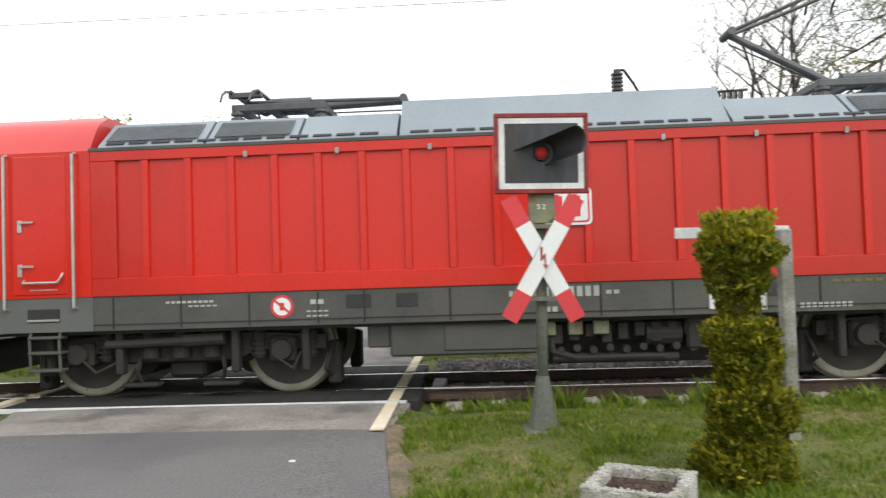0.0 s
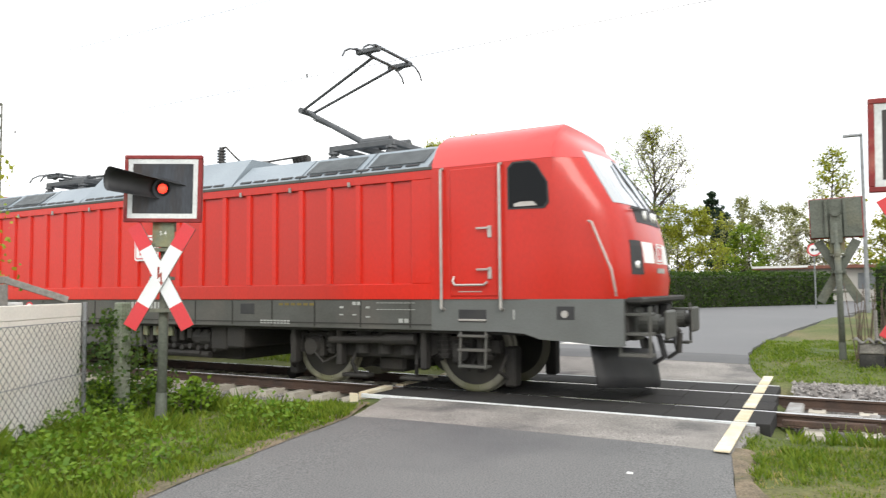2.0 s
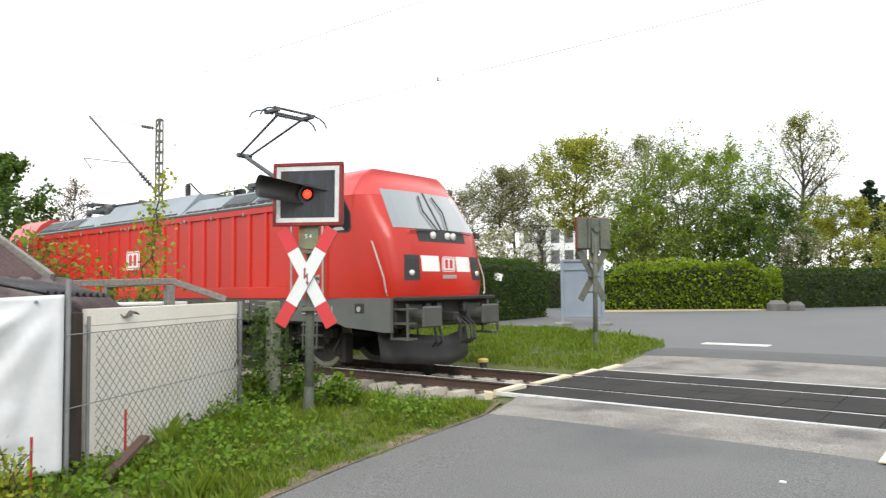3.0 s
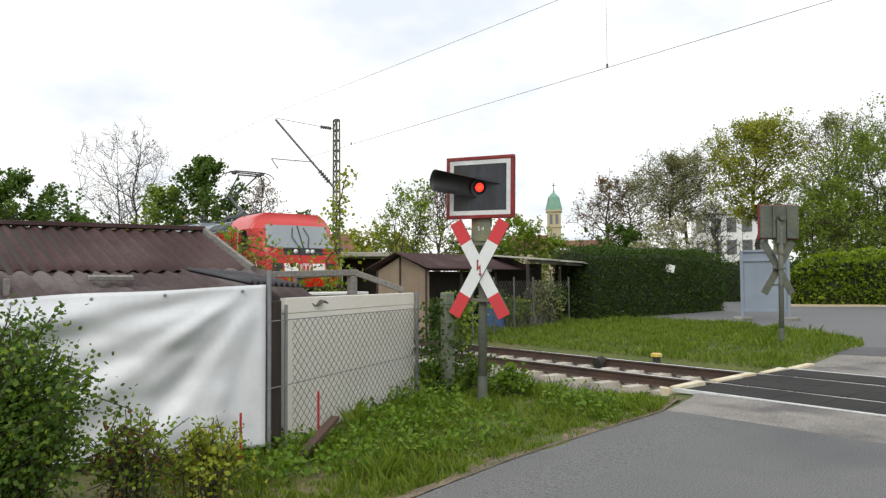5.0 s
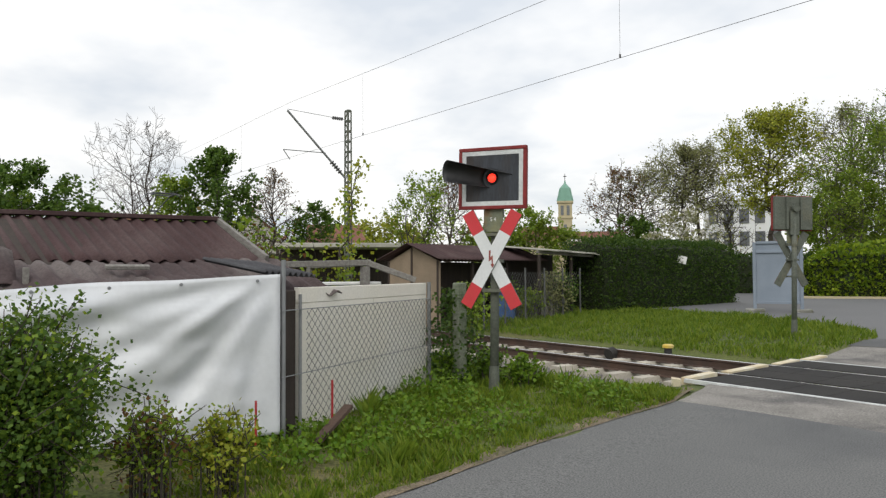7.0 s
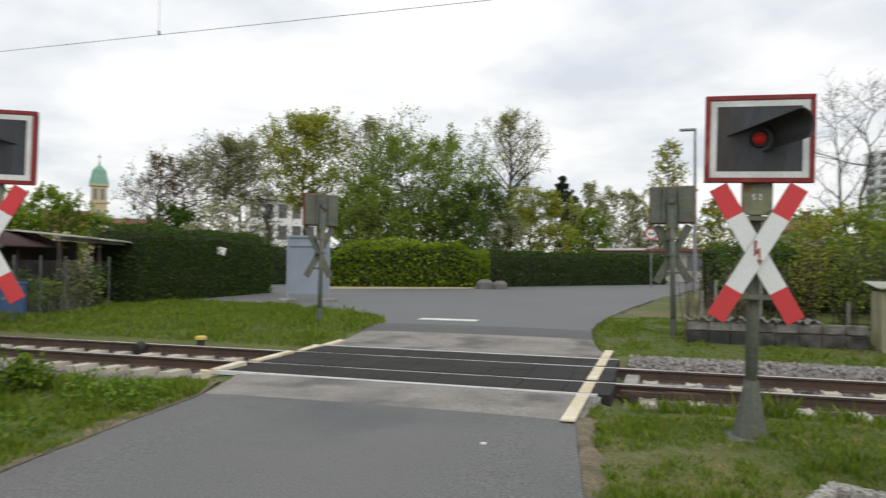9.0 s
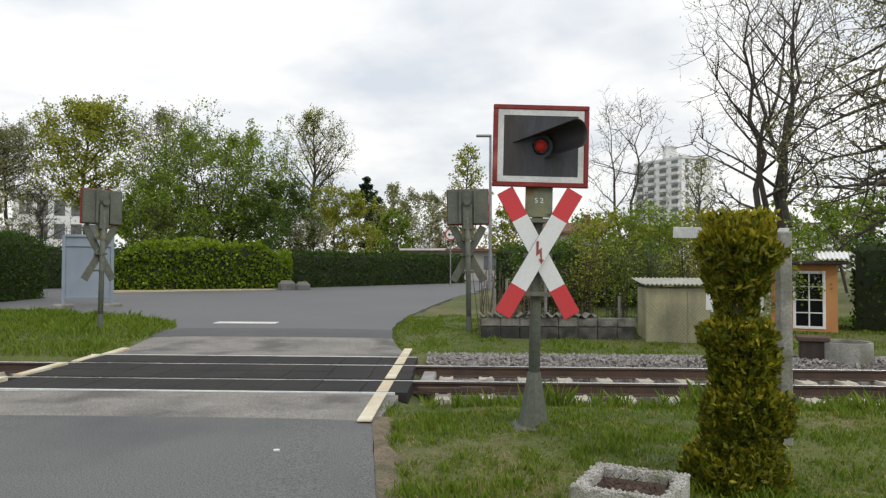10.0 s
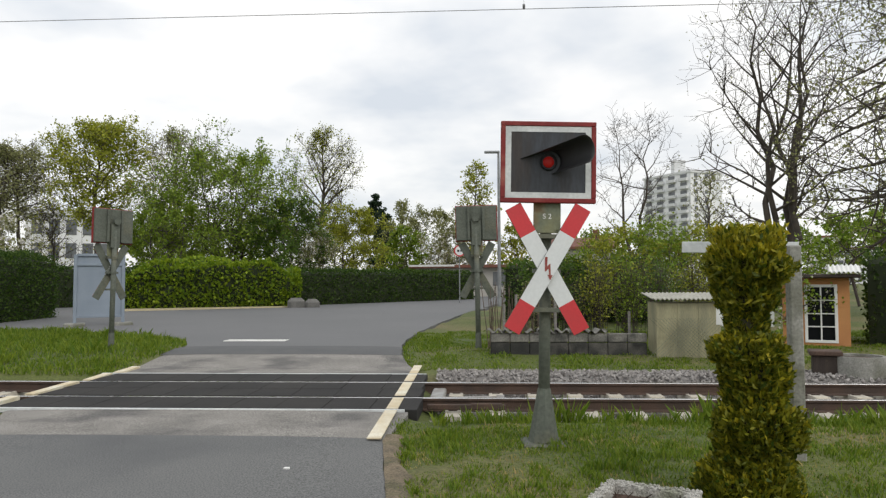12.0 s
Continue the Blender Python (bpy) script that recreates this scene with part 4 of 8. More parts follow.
def make_pantograph(loco, x, flip, raised):
    name = "pantograph"
    bm = bm_new()
    f = -1 if flip else 1
    for a, y in ((-0.6, -0.55), (-0.6, 0.55), (0.6, -0.55), (0.6, 0.55)):
        cyl(bm, (a, y, -0.3), (a, y, -0.05), 0.06, n=10)
        for k in range(3):
            cyl(bm, (a, y, -0.27 + 0.08 * k), (a, y, -0.23 + 0.08 * k), 0.1, n=12)
    for y in (-0.55, 0.55):
        box(bm, -0.68, 0.68, y - 0.05, y + 0.05, -0.06, 0.04, 0.01)
    for a in (-0.6, -0.15, 0.35, 0.62):
        box(bm, a - 0.05, a + 0.05, -0.55, 0.55, -0.05, 0.05, 0.01)
    cyl(bm, (-0.2, -0.25, 0.1), (0.4, -0.25, 0.1), 0.09, n=12)
    cyl(bm, (-0.3, 0.2, 0.12), (0.5, 0.2, 0.12), 0.07, n=12)
    p = part(name, bm, "dark_steel", loco, "raised dark pantograph on its insulators" if raised else "folded dark pantograph on its insulators")
    p.matrix_basis = pose(x, 0, 4.02, 0, 0, 180 if flip else 0)
    if raised:
        foot, knee, head = (-0.2, 0, 0.1), (-1.66, 0, 0.9), (0.1, 0, 1.66)
    else:
        foot, knee, head = (-0.35, 0, 0.08), (1.75, 0, 0.14), (-0.5, 0, 0.2)
    bm = bm_new()
    cyl(bm, foot, knee, 0.06, 0.05, 10)
    part("lower_arm", bm, "dark_steel", p)
    bm = bm_new()
    for s in (-1, 1):
        tube(bm, [(knee[0], s * 0.14, knee[2]), (head[0], s * 0.35, head[2] - 0.08)], 0.028, 8)
    cyl(bm, (knee[0], -0.2, knee[2]), (knee[0], 0.2, knee[2]), 0.06, n=10)
    cyl(bm, (head[0], -0.4, head[2] - 0.08), (head[0], 0.4, head[2] - 0.08), 0.03, n=8)
    tube(bm, [(foot[0] + 0.1, 0.12, foot[2] - 0.05), (knee[0] + 0.05, 0.1, knee[2] - 0.12)], 0.012, 6)
    part("upper_arm", bm, "dark_steel", p)
    bm = bm_new()
    for a in (-0.2, 0.2):
        q = [(head[0] + a, y, head[2] + z) for y, z in ((-0.97, -0.2), (-0.9, -0.09), (-0.76, -0.01), (-0.6, 0.02), (0.6, 0.02), (0.76, -0.01), (0.9, -0.09), (0.97, -0.2))]
        tube(bm, q, 0.018, 8)
        box(bm, head[0] + a - 0.03, head[0] + a + 0.03, -0.6, 0.6, head[2] + 0.02, head[2] + 0.05)
    for y in (-0.5, 0.5):
        tube(bm, [(head[0] - 0.2, y, head[2]), (head[0], y, head[2] - 0.08), (head[0] + 0.2, y, head[2])], 0.022, 6)
        box(bm, head[0] - 0.24, head[0] + 0.24, y - 0.05, y + 0.05, head[2] - 0.05, head[2] + 0.03, 0.01)
    part("collector_head", bm, "dark_steel", p, "twin contact strips with bent-down horns")


def make_loco():
    loco = thing("locomotive", pose(1.17, TRACK_Y, 0), "red electric locomotive with ribbed sides, grey chassis and roof", "locomotive")
    # body: recessed side sheets in a raised frame, ribs on them
    bm = bm_new()
    box(bm, -6.18, 6.18, -1.445, 1.445, 1.40, 3.31)
    part("body", bm, "red", loco, "glossy red body sheet, faintly dusty")
    rib = bm_new()
    prism(rib, [(-0.055, 0.0), (-0.042, -0.038), (0.042, -0.038), (0.055, 0.0)], "z", 1.64, 3.17)
    rib_me = None
    for s in (-1, 1):
        for nm, x0, x1, z0, z1, lab in (("sill", -6.18, 6.18, 1.395, 1.63, "red lower sill"), ("cant_rail", -6.18, 6.18, 3.17, 3.312, "red upper rail"), ("end_pillar", -6.18, -5.84, 1.63, 3.17, "red end pillar with rivets"), ("end_pillar", 5.84, 6.18, 1.63, 3.17, "red end pillar with rivets")):
            bm = bm_new()
            box(bm, x0, x1, -1.49 if s < 0 else 1.44, -1.44 if s < 0 else 1.49, z0, z1, 0.008)
            if nm == "end_pillar":
                for z in (1.75, 2.05, 2.4, 2.75, 3.05):
                    cyl(bm, ((x0 + x1) / 2 - 0.08, s * 1.488, z), ((x0 + x1) / 2 - 0.08, s * 1.496, z), 0.018, n=8)
            part(nm, bm, "red", loco, lab)
        for k in range(20):
            x = -5.75 + 0.573 * k + 0.3
            if x > 5.7:
                break
            m = pose(x, s * 1.445, 0, 0, 0, 0 if s < 0 else 180)
            if rib_me is None:
                r = part("side_rib", rib, "red", loco)
                r.matrix_basis, rib_me = m, r.data
            else:
                share("side_rib", rib_me, loco, m)
        for x in (-4.1, -2.9, -1.7, -0.62, -0.38, -0.2, 0.05, 1.25, 2.4, 3.5, 4.7):
            bm = bm_new()
            box(bm, x - 0.025, x + 0.025, -1.51 if s < 0 else 1.48, -1.48 if s < 0 else 1.51, 3.15, 3.23, 0.004)
            part("lashing_eye", bm, "dull_zinc", loco, "small steel lug")
        # gutter, dark and enlarged to paint the shadow line above the red side
        bm = bm_new()
        box(bm, -6.2, 6.2, -1.5 if s < 0 else 1.42, -1.42 if s < 0 else 1.5, 3.3, 3.35, 0.006)
        part("gutter", bm, "chassis", loco)
        make_emblem(loco, pose(0.0, s * 1.486, 2.36, 90, 0, 0 if s < 0 else 180), 0.66)
        # chassis side
        bm = bm_new()
        prism(bm, [(-6.17, 0.95), (6.17, 0.95), (6.17, 1.395), (-6.17, 1.395)], "y", s * 1.38, s * 1.47)
        ch = part("chassis_side", bm, "chassis", loco, "grey-green chassis side with stencilled data")
        bm = bm_new()
        for x in (-5.9, -5.0, -4.1, -3.2, -2.6, -1.5, -0.6, 0.4, 1.3, 2.2, 3.1, 4.0, 4.9, 5.8):
            box(bm, x - 0.012, x + 0.012, -1.476 if s < 0 else 1.46, -1.46 if s < 0 else 1.476, 0.97, 1.38)
        box(bm, -6.17, 6.17, -1.478 if s < 0 else 1.46, -1.46 if s < 0 else 1.478, 1.02, 1.035)
        part("seam", bm, "bogie", ch)
        for x0, x1 in ((-2.85, -2.5), (-2.2, -1.9), (2.38, 2.72)):
            bm = bm_new()
            box(bm, x0, x1, -1.475 if s < 0 else 1.4, -1.4 if s < 0 else 1.475, 1.14, 1.34, 0.015)
            part("jacking_hole", bm, "black", ch, "dark opening")
        bm = bm_new()
        for x0, x1, z0, z1 in ((-0.75, -0.45, 1.24, 1.31), (-0.42, 0.42, 1.22, 1.35), (0.47, 0.66, 1.24, 1.29), (-5.2, -4.55, 1.28, 1.31), (-4.9, -4.5, 1.23, 1.25), (-3.35, -3.05, 1.12, 1.14), (-3.35, -3.05, 1.06, 1.08), (-0.3, -0.12, 1.02, 1.1), (2.85, 3.5, 1.0, 1.06), (4.75, 4.92, 1.31, 1.36), (4.5, 4.6, 1.26, 1.29), (4.5, 4.6, 1.15, 1.17), (5.2, 5.9, 1.34, 1.35), (5.2, 5.9, 1.24, 1.25), (5.6, 5.8, 1.05, 1.11), (5.0, 5.1, 1.26, 1.29), (5.0, 5.1, 1.12, 1.14), (4.75, 4.85, 1.15, 1.17), (-3.3, -3.1, 1.22, 1.28)):
            if z1 - z0 > 0.1 and x1 - x0 > 0.5:
                n = 8
                for k in range(n):
                    a = x0 + (x1 - x0) * k / n
                    box(bm, a, a + (x1 - x0) / n * 0.65, -1.4765 if s < 0 else 1.46, -1.46 if s < 0 else 1.4765, z0, z1)
            else:
                n = max(1, int((x1 - x0) / 0.07))
                for k in range(n):
                    a = x0 + (x1 - x0) * k / n
                    box(bm, a, a + (x1 - x0) / n * 0.7, -1.4765 if s < 0 else 1.46, -1.46 if s < 0 else 1.4765, z0, z1)
        tagged(part("data_stencil", bm, "lettering", ch, "pale stencilled data bars"), kind="stuff")
        bm = bm_new()
        for k in range(6):
            box(bm, 3.25 + 0.13 * k, 3.34 + 0.13 * k, -1.4765 if s < 0 else 1.46, -1.46 if s < 0 else 1.4765, 1.3, 1.34)
        tagged(part("yellow_stencil", bm, "yellowstencil", ch, "dull yellow bars"), kind="stuff")
        bm = bm_new()
        cyl(bm, (-3.67, s * 1.46, 1.2), (-3.67, s * 1.477, 1.2), 0.15, n=24)
        rs = part("warning_disc", bm, "sign_red", ch, "round red-rimmed warning disc")
        bm = bm_new()
        cyl(bm, (-3.67, s * 1.47, 1.2), (-3.67, s * 1.4785, 1.2), 0.115, n=24)
        part("disc_field", bm, "sign_white", rs)
        bm = bm_new()
        box(bm, -0.12, 0.12, -0.002, 0.002, -0.015, 0.015, m=pose(-3.67, s * 1.479, 1.2, 0, 40, 0))
        box(bm, -0.03, 0.03, -0.002, 0.002, -0.05, 0.05, m=pose(-3.67, s * 1.479, 1.2))
        part("disc_bar", bm, "sign_red", rs)
    bm = bm_new()
    box(bm, -8.6, 8.6, -1.36, 1.36, 0.9, 1.39)
    part("underframe", bm, "bogie", loco)
    # roof: sloped grey hoods, raised in the middle
    def hood(name, x0, x1, y1, z1, label):
        bm = bm_new()
        prism(bm, [(-1.44, 3.345), (1.44, 3.345), (1.40, 3.40), (y1, z1), (-y1, z1), (-1.40, 3.40)], "x", x0, x1)
        return part(name, bm, "roofgrey", loco, label)
    hood("roof_hood", -2.09, 2.11, 0.92, 3.93, "blue-grey sloped roof cover")
    for x0, x1 in ((-6.1, -4.68), (-4.64, -3.44), (-3.4, -2.13), (2.15, 3.62), (3.66, 4.86), (4.9, 6.1)):
        hd = hood("roof_hood", x0, x1, 0.95, 3.76, "blue-grey sloped roof cover")
        if not (x1 in (-2.13,) or x0 in (2.15,)):
            for s in (-1, 1):
                bm = bm_new()
                n = 34
                for k in range(n):
                    a = x0 + 0.09 + (x1 - x0 - 0.18) * k / n
                    prism(bm, [(s * 1.37, 3.445), (s * 1.03, 3.70), (s * 1.04, 3.712), (s * 1.38, 3.457)], "x", a, a + (x1 - x0 - 0.18) / n * 0.55)
                part("grille", bm, "grille", hd, "dark ventilation grille with fine slats")
    for s in (-1, 1):
        for x0, x1 in ((-1.95, 1.95), (2.3, 6.0), (-6.0, -2.3)):
            bm = bm_new()
            n = int((x1 - x0) / 0.3)
            for k in range(n):
                a = x0 + (x1 - x0) * k / n
                prism(bm, [(s * 1.37, 3.425), (s * 1.41, 3.395), (s * 1.42, 3.402), (s * 1.38, 3.435)], "x", a, a + 0.24)
            part("vent_slot", bm, "black", loco, "row of dark vent slots")
    make_pantograph(loco, 4.28, False, True)
    make_pantograph(loco, -3.9, False, False)
    bm = bm_new()
    for k in range(7):
        cyl(bm, (0.9, -0.5, 3.93 + 0.055 * k), (0.9, -0.5, 3.955 + 0.055 * k), 0.085, n=12)
    cyl(bm, (0.9, -0.5, 3.9), (0.9, -0.5, 4.34), 0.05, n=10)
    part("roof_insulator", bm, "insul", loco, "dark ribbed roof insulator")
    bm = bm_new()
    tube(bm, [(0.9, -0.5, 4.33), (1.0, -0.48, 4.34), (1.15, -0.4, 4.16), (1.25, -0.3, 4.03), (1.8, -0.2, 4.02), (2.8, -0.2, 4.05)], 0.02, 6)
    box(bm, 1.2, 1.9, -0.35, 0.1, 3.93, 4.0, 0.02)
    for k in range(5):
        cyl(bm, (2.4 + 0.08 * k, -0.1, 4.0), (2.43 + 0.08 * k, -0.1, 4.0), 0.07, n=10)
    part("roof_cable", bm, "insul", loco, "roof high-voltage line")
    # gear below the floor between the bogies
    bm = bm_new()
    box(bm, -2.3, -0.3, -1.36, 1.36, 0.5, 0.94, 0.03)
    box(bm, -1.6, -0.35, -1.38, -1.30, 0.56, 0.90, 0.02)
    box(bm, -2.6, -2.3, -1.3, 1.3, 0.62, 0.94, 0.02)
    part("transformer_case", bm, "chassis", loco, "grey equipment case under the floor")
    bm = bm_new()
    box(bm, -0.3, 1.9, -0.9, 1.2, 0.3, 0.92, 0.04)
    box(bm, 1.95, 2.35, -1.36, 1.36, 0.55, 0.94, 0.03)
    box(bm, 1.5, 1.9, -1.3, -0.9, 0.5, 0.92, 0.03)
    box(bm, -0.1, 1.2, -1.1, -0.9, 0.62, 0.9, 0.02)
    cyl(bm, (1.0, -1.1, 0.7), (1.45, -1.1, 0.7), 0.17, n=14)
    cyl(bm, (-0.2, -1.2, 0.42), (1.4, -1.2, 0.4), 0.06, n=10)
    tube(bm, [(-0.25, -1.22, 0.85), (-0.2, -1.24, 0.5), (0.1, -1.24, 0.42), (1.2, -1.24, 0.42)], 0.045, 8)
    for k in range(9):
        a = -0.2 + 0.21 * k
        box(bm, a, a + 0.13, -1.26, -1.1, 0.6 + 0.04 * (k % 3), 0.86, 0.015)
        cyl(bm, (a + 0.1, -1.28, 0.52 + 0.03 * (k % 2)), (a + 0.1, -1.1, 0.52), 0.05, n=8)
    part("underfloor_gear", bm, "bogie", loco, "dark pipes, valves and tanks under the floor")
    for x, w in ((-0.28, 0.12), (0.0, 0.18), (0.32, 0.2)):
        bm = bm_new()
        box(bm, x, x + w, -1.32, -1.24, 0.72, 0.9, 0.012)
        part("valve_box", bm, "plate", loco, "pale valve box")
    for x in (-5.14, 5.14):
        make_bogie(loco, x)
    make_cab(loco, 0, "1")
    make_cab(loco, 180, "2")
    return loco


LOCO = make_loco()


# ---- plants ----
M.update(
    bark=mat("grey_brown_bark", (0.09, 0.075, 0.06), (0.06, 0.05, 0.042), 0.95, scale=4, fine=40, bump=0.6, spots=0.3, stretch=(1, 1, 0.25)),
    drycane=mat("dry_grey_cane", (0.16, 0.115, 0.085), (0.1, 0.075, 0.06), 0.9, scale=6, bump=0.2),
    twig=mat("dark_twig", (0.05, 0.042, 0.036), (0.08, 0.065, 0.052), 0.95, scale=4, bump=0.2),
    leaf_spring=leaf_mat("spring_green_leaf", (0.12, 0.21, 0.018), (0.25, 0.33, 0.032)),
    leaf_yellow=leaf_mat("yellow_green_leaf", (0.21, 0.255, 0.02), (0.36, 0.36, 0.04)),
    leaf_deep=leaf_mat("deep_green_leaf", (0.045, 0.1, 0.014), (0.11, 0.185, 0.022)),
    leaf_hedge=leaf_mat("dark_hedge_leaf", (0.025, 0.06, 0.01), (0.075, 0.125, 0.018)),
    leaf_hedge_light=leaf_mat("bright_hedge_leaf", (0.09, 0.175, 0.012), (0.27, 0.35, 0.02)),
    leaf_pale=leaf_mat("pale_grey_green_leaf", (0.2, 0.22, 0.085), (0.31, 0.31, 0.13)),
    leaf_red=leaf_mat("reddish_young_leaf", (0.16, 0.06, 0.025), (0.17, 0.13, 0.03)),
    blossom=leaf_mat("white_blossom", (0.55, 0.52, 0.46), (0.68, 0.66, 0.6)),
    thuja=leaf_mat("golden_thuja_spray", (0.035, 0.068, 0.006), (0.25, 0.235, 0.016)),
    thuja_tip=leaf_mat("golden_thuja_tip", (0.2, 0.21, 0.012), (0.46, 0.38, 0.025)),
    # brown of the inner thuja, darkened to paint the shade in there
    thuja_shade=mat("brown_shade_thuja_core", (0.022, 0.02, 0.008), (0.03, 0.03, 0.012), 0.95, bump=0.5),
    # near-black green: the shade inside a hedge, put into the colour
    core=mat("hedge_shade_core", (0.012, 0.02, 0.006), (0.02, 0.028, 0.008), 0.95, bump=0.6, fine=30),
    conifer=leaf_mat("blue_green_needles", (0.012, 0.03, 0.014), (0.03, 0.055, 0.025)),
    grass=leaf_mat("meadow_grass_blade", (0.075, 0.147, 0.01), (0.205, 0.265, 0.027), 0.6),
    grass_dry=leaf_mat("dry_grass_blade", (0.4, 0.31, 0.13), (0.3, 0.27, 0.09), 0.7),
    weed=leaf_mat("weed_leaf", (0.08, 0.17, 0.012), (0.17, 0.27, 0.022)),
)


def leaf_mesh(name, pos, size, material, parent=None, label="", rng=None, flat=0.0, long=1.0, out=None):
    """Many small pointed leaves at pos. flat: how far they lie level; out: directions in which they point."""
    n = len(pos)
    rng = rng or np.random.default_rng(1)
    pos = np.asarray(pos, float)
    a = rng.normal(size=(n, 3))
    if out is not None:
        a = np.asarray(out) + 0.55 * a
    a /= np.linalg.norm(a, axis=1, keepdims=True) + 1e-9
    b = rng.normal(size=(n, 3))
    b[:, 2] *= 1 - flat
    b -= a * (a * b).sum(1, keepdims=True)
    b /= np.linalg.norm(b, axis=1, keepdims=True) + 1e-9
    s = size * rng.uniform(0.6, 1.3, (n, 1))
    L, W = a * s * long, b * s * 0.42
    v = np.empty((n * 4, 3))
    v[0::4], v[1::4], v[2::4], v[3::4] = pos - L * 0.5, pos + W + L * 0.05, pos + L * 0.5, pos - W + L * 0.05
    me = bpy.data.meshes.new(name)
    me.vertices.add(n * 4), me.loops.add(n * 4), me.polygons.add(n)
    me.vertices.foreach_set("co", v.ravel())
    me.loops.foreach_set("vertex_index", np.arange(n * 4))
    me.polygons.foreach_set("loop_start", np.arange(0, n * 4, 4))
    me.update(calc_edges=True)
    me.materials.append(M[material])
    ob = new(name, me)
    ob.parent = parent
    return tagged(ob, label)


def tubes_mesh(name, segs, material, parent=None, label="", least=0.0):
    """Branches: tapered tubes from (a, b, ra, rb)."""
    verts, faces = [], []
    for a, b, ra, rb in segs:
        ra, rb = max(ra, least), max(rb, least)
        n = 7 if ra > 0.08 else 5 if ra > 0.025 else 3
        z = (b - a)
        if z.length < 1e-5:
            continue
        z.normalize()
        x = z.orthogonal().normalized()
        y = z.cross(x)
        i = len(verts)
        for p, r in ((a, ra), (b, rb)):
            for k in range(n):
                w = 2 * math.pi * k / n
                verts.append(p + x * (r * math.cos(w)) + y * (r * math.sin(w)))
        faces += [(i + k, i + (k + 1) % n, i + n + (k + 1) % n, i + n + k) for k in range(n)]
    return quads(name, verts, faces, material, parent, label, True)


def make_tree(x, y, height, spread, seed, label, leaf="leaf_spring", leaves=5000, size=0.16, limbs=30, stems=1, rise=0.6, bark="bark", blossom=0, category="tree", low=0.2, fine=False, wide=0.75):
    """A tree: leaders to the top, limbs along them out to the crown's envelope, twigs and finer twigs on these.
    low: where the crown begins; rise: how steeply limbs climb (below 0 they droop); wide: where the crown is widest (1: the middle)."""
    rng = np.random.default_rng(seed)
    segs, tips = [], []
    far = math.hypot(x, y)

    def envelope(u):
        v = min(1.0, max(0.0, (u - low) / (1 - low)))
        return spread * (0.12 + 0.88 * math.sin(math.pi * min(0.985, 0.1 + 0.9 * v) ** wide))

    def twig(p, d, length, r, depth):
        n = 2
        for k in range(n):
            d = (d + Vector(rng.normal(0, 0.2, 3)) + Vector((0, 0, 0.08 * rise))).normalized()
            q = p + d * length / n
            segs.append((p, q, r * (1 - 0.3 * k), r * (0.7 - 0.3 * k)))
            tips.append(q)
            if depth > 0:
                for _ in range(2 if k == 0 else 3):
                    side = Vector(rng.normal(0, 1, 3))
                    side = (side - d * side.dot(d)).normalized()
                    twig(q, (d * rng.uniform(0.5, 1.0) + side * 0.8).normalized(), length * rng.uniform(0.4, 0.65), r * 0.5, depth - 1)
            p = q

    per = max(6, limbs // stems)
    for s in range(stems):
        az = 2 * math.pi * s / stems + rng.uniform(-0.4, 0.4)
        off = 0.0 if stems == 1 else spread * rng.uniform(0.25, 0.5)
        top = height * (1.0 if s == 0 else rng.uniform(0.8, 0.98))
        r0 = height * (0.02 if stems == 1 else 0.013)
        line, n = [], 9
        for k in range(n + 1):
            u = k / n
            bend = off * u ** 0.8
            line.append(Vector((math.cos(az) * bend + rng.normal(0, 0.012 * height) * (k > 0), math.sin(az) * bend + rng.normal(0, 0.012 * height) * (k > 0), -0.2 + (top + 0.2) * u)))
        for k in range(n):
            segs.append((line[k], line[k + 1], r0 * (1 - 0.93 * k / n) * (1.25 if k == 0 else 1), r0 * (1 - 0.93 * (k + 1) / n)))
        tips.append(line[-1])
        for m in range(per):
            u = low + (0.97 - low) * ((m + rng.random()) / per) ** 0.9
            k = min(n - 1, int(u * n))
            p = line[k].lerp(line[k + 1], u * n - k)
            a = m * 2.4 + az + rng.normal(0, 0.4)
            R = max(0.1 * spread, envelope(u) * rng.uniform(0.72, 1.1) - (off * u ** 0.8) * math.cos(a - az) * 0.85)
            climb = rise * rng.uniform(0.7, 1.3) + 0.5 * max(0, u - 0.6)
            d = Vector((math.cos(a), math.sin(a), climb * 0.75)).normalized()
            seg, r = 4, r0 * (1 - 0.9 * u) * 0.5 + 0.012
            for q in range(seg):
                d = (d + Vector(rng.normal(0, 0.13, 3)) + Vector((0, 0, 0.16 * climb))).normalized()
                e = p + d * (R * (1.1 if rise > 0 else 1.0) / seg)
                if e.z > height * 1.0:
                    e.z = height * rng.uniform(0.95, 1.0)
                segs.append((p, e, r * (1 - 0.2 * q), r * (0.8 - 0.2 * q)))
                tips.append(e)
                for _ in range(2 if q < 3 else 3):
                    side = Vector(rng.normal(0, 1, 3))
                    side = (side - d * side.dot(d)).normalized()
                    twig(e, (d * rng.uniform(0.4, 0.9) + side * 0.8).normalized(), max(0.35, R * 0.34) * rng.uniform(0.7, 1.2), max(0.006, r * 0.35), 1 if fine else 0)
                p = e
    z = ground_z(x, y)
    tree = thing("tree", pose(x, y, z), label, category)
    tubes_mesh("trunk", segs, bark, tree, "", far * 0.00018)
    pts = np.array(tips)
    if leaves:
        pos = pts[rng.integers(0, len(pts), leaves)] + rng.normal(0, 0.011 * height + 0.04, (leaves, 3))
        pos[:, 2] = np.maximum(pos[:, 2], 0.1)
        leaf_mesh("crown", pos, size, leaf, tree, "", rng, 0.3)
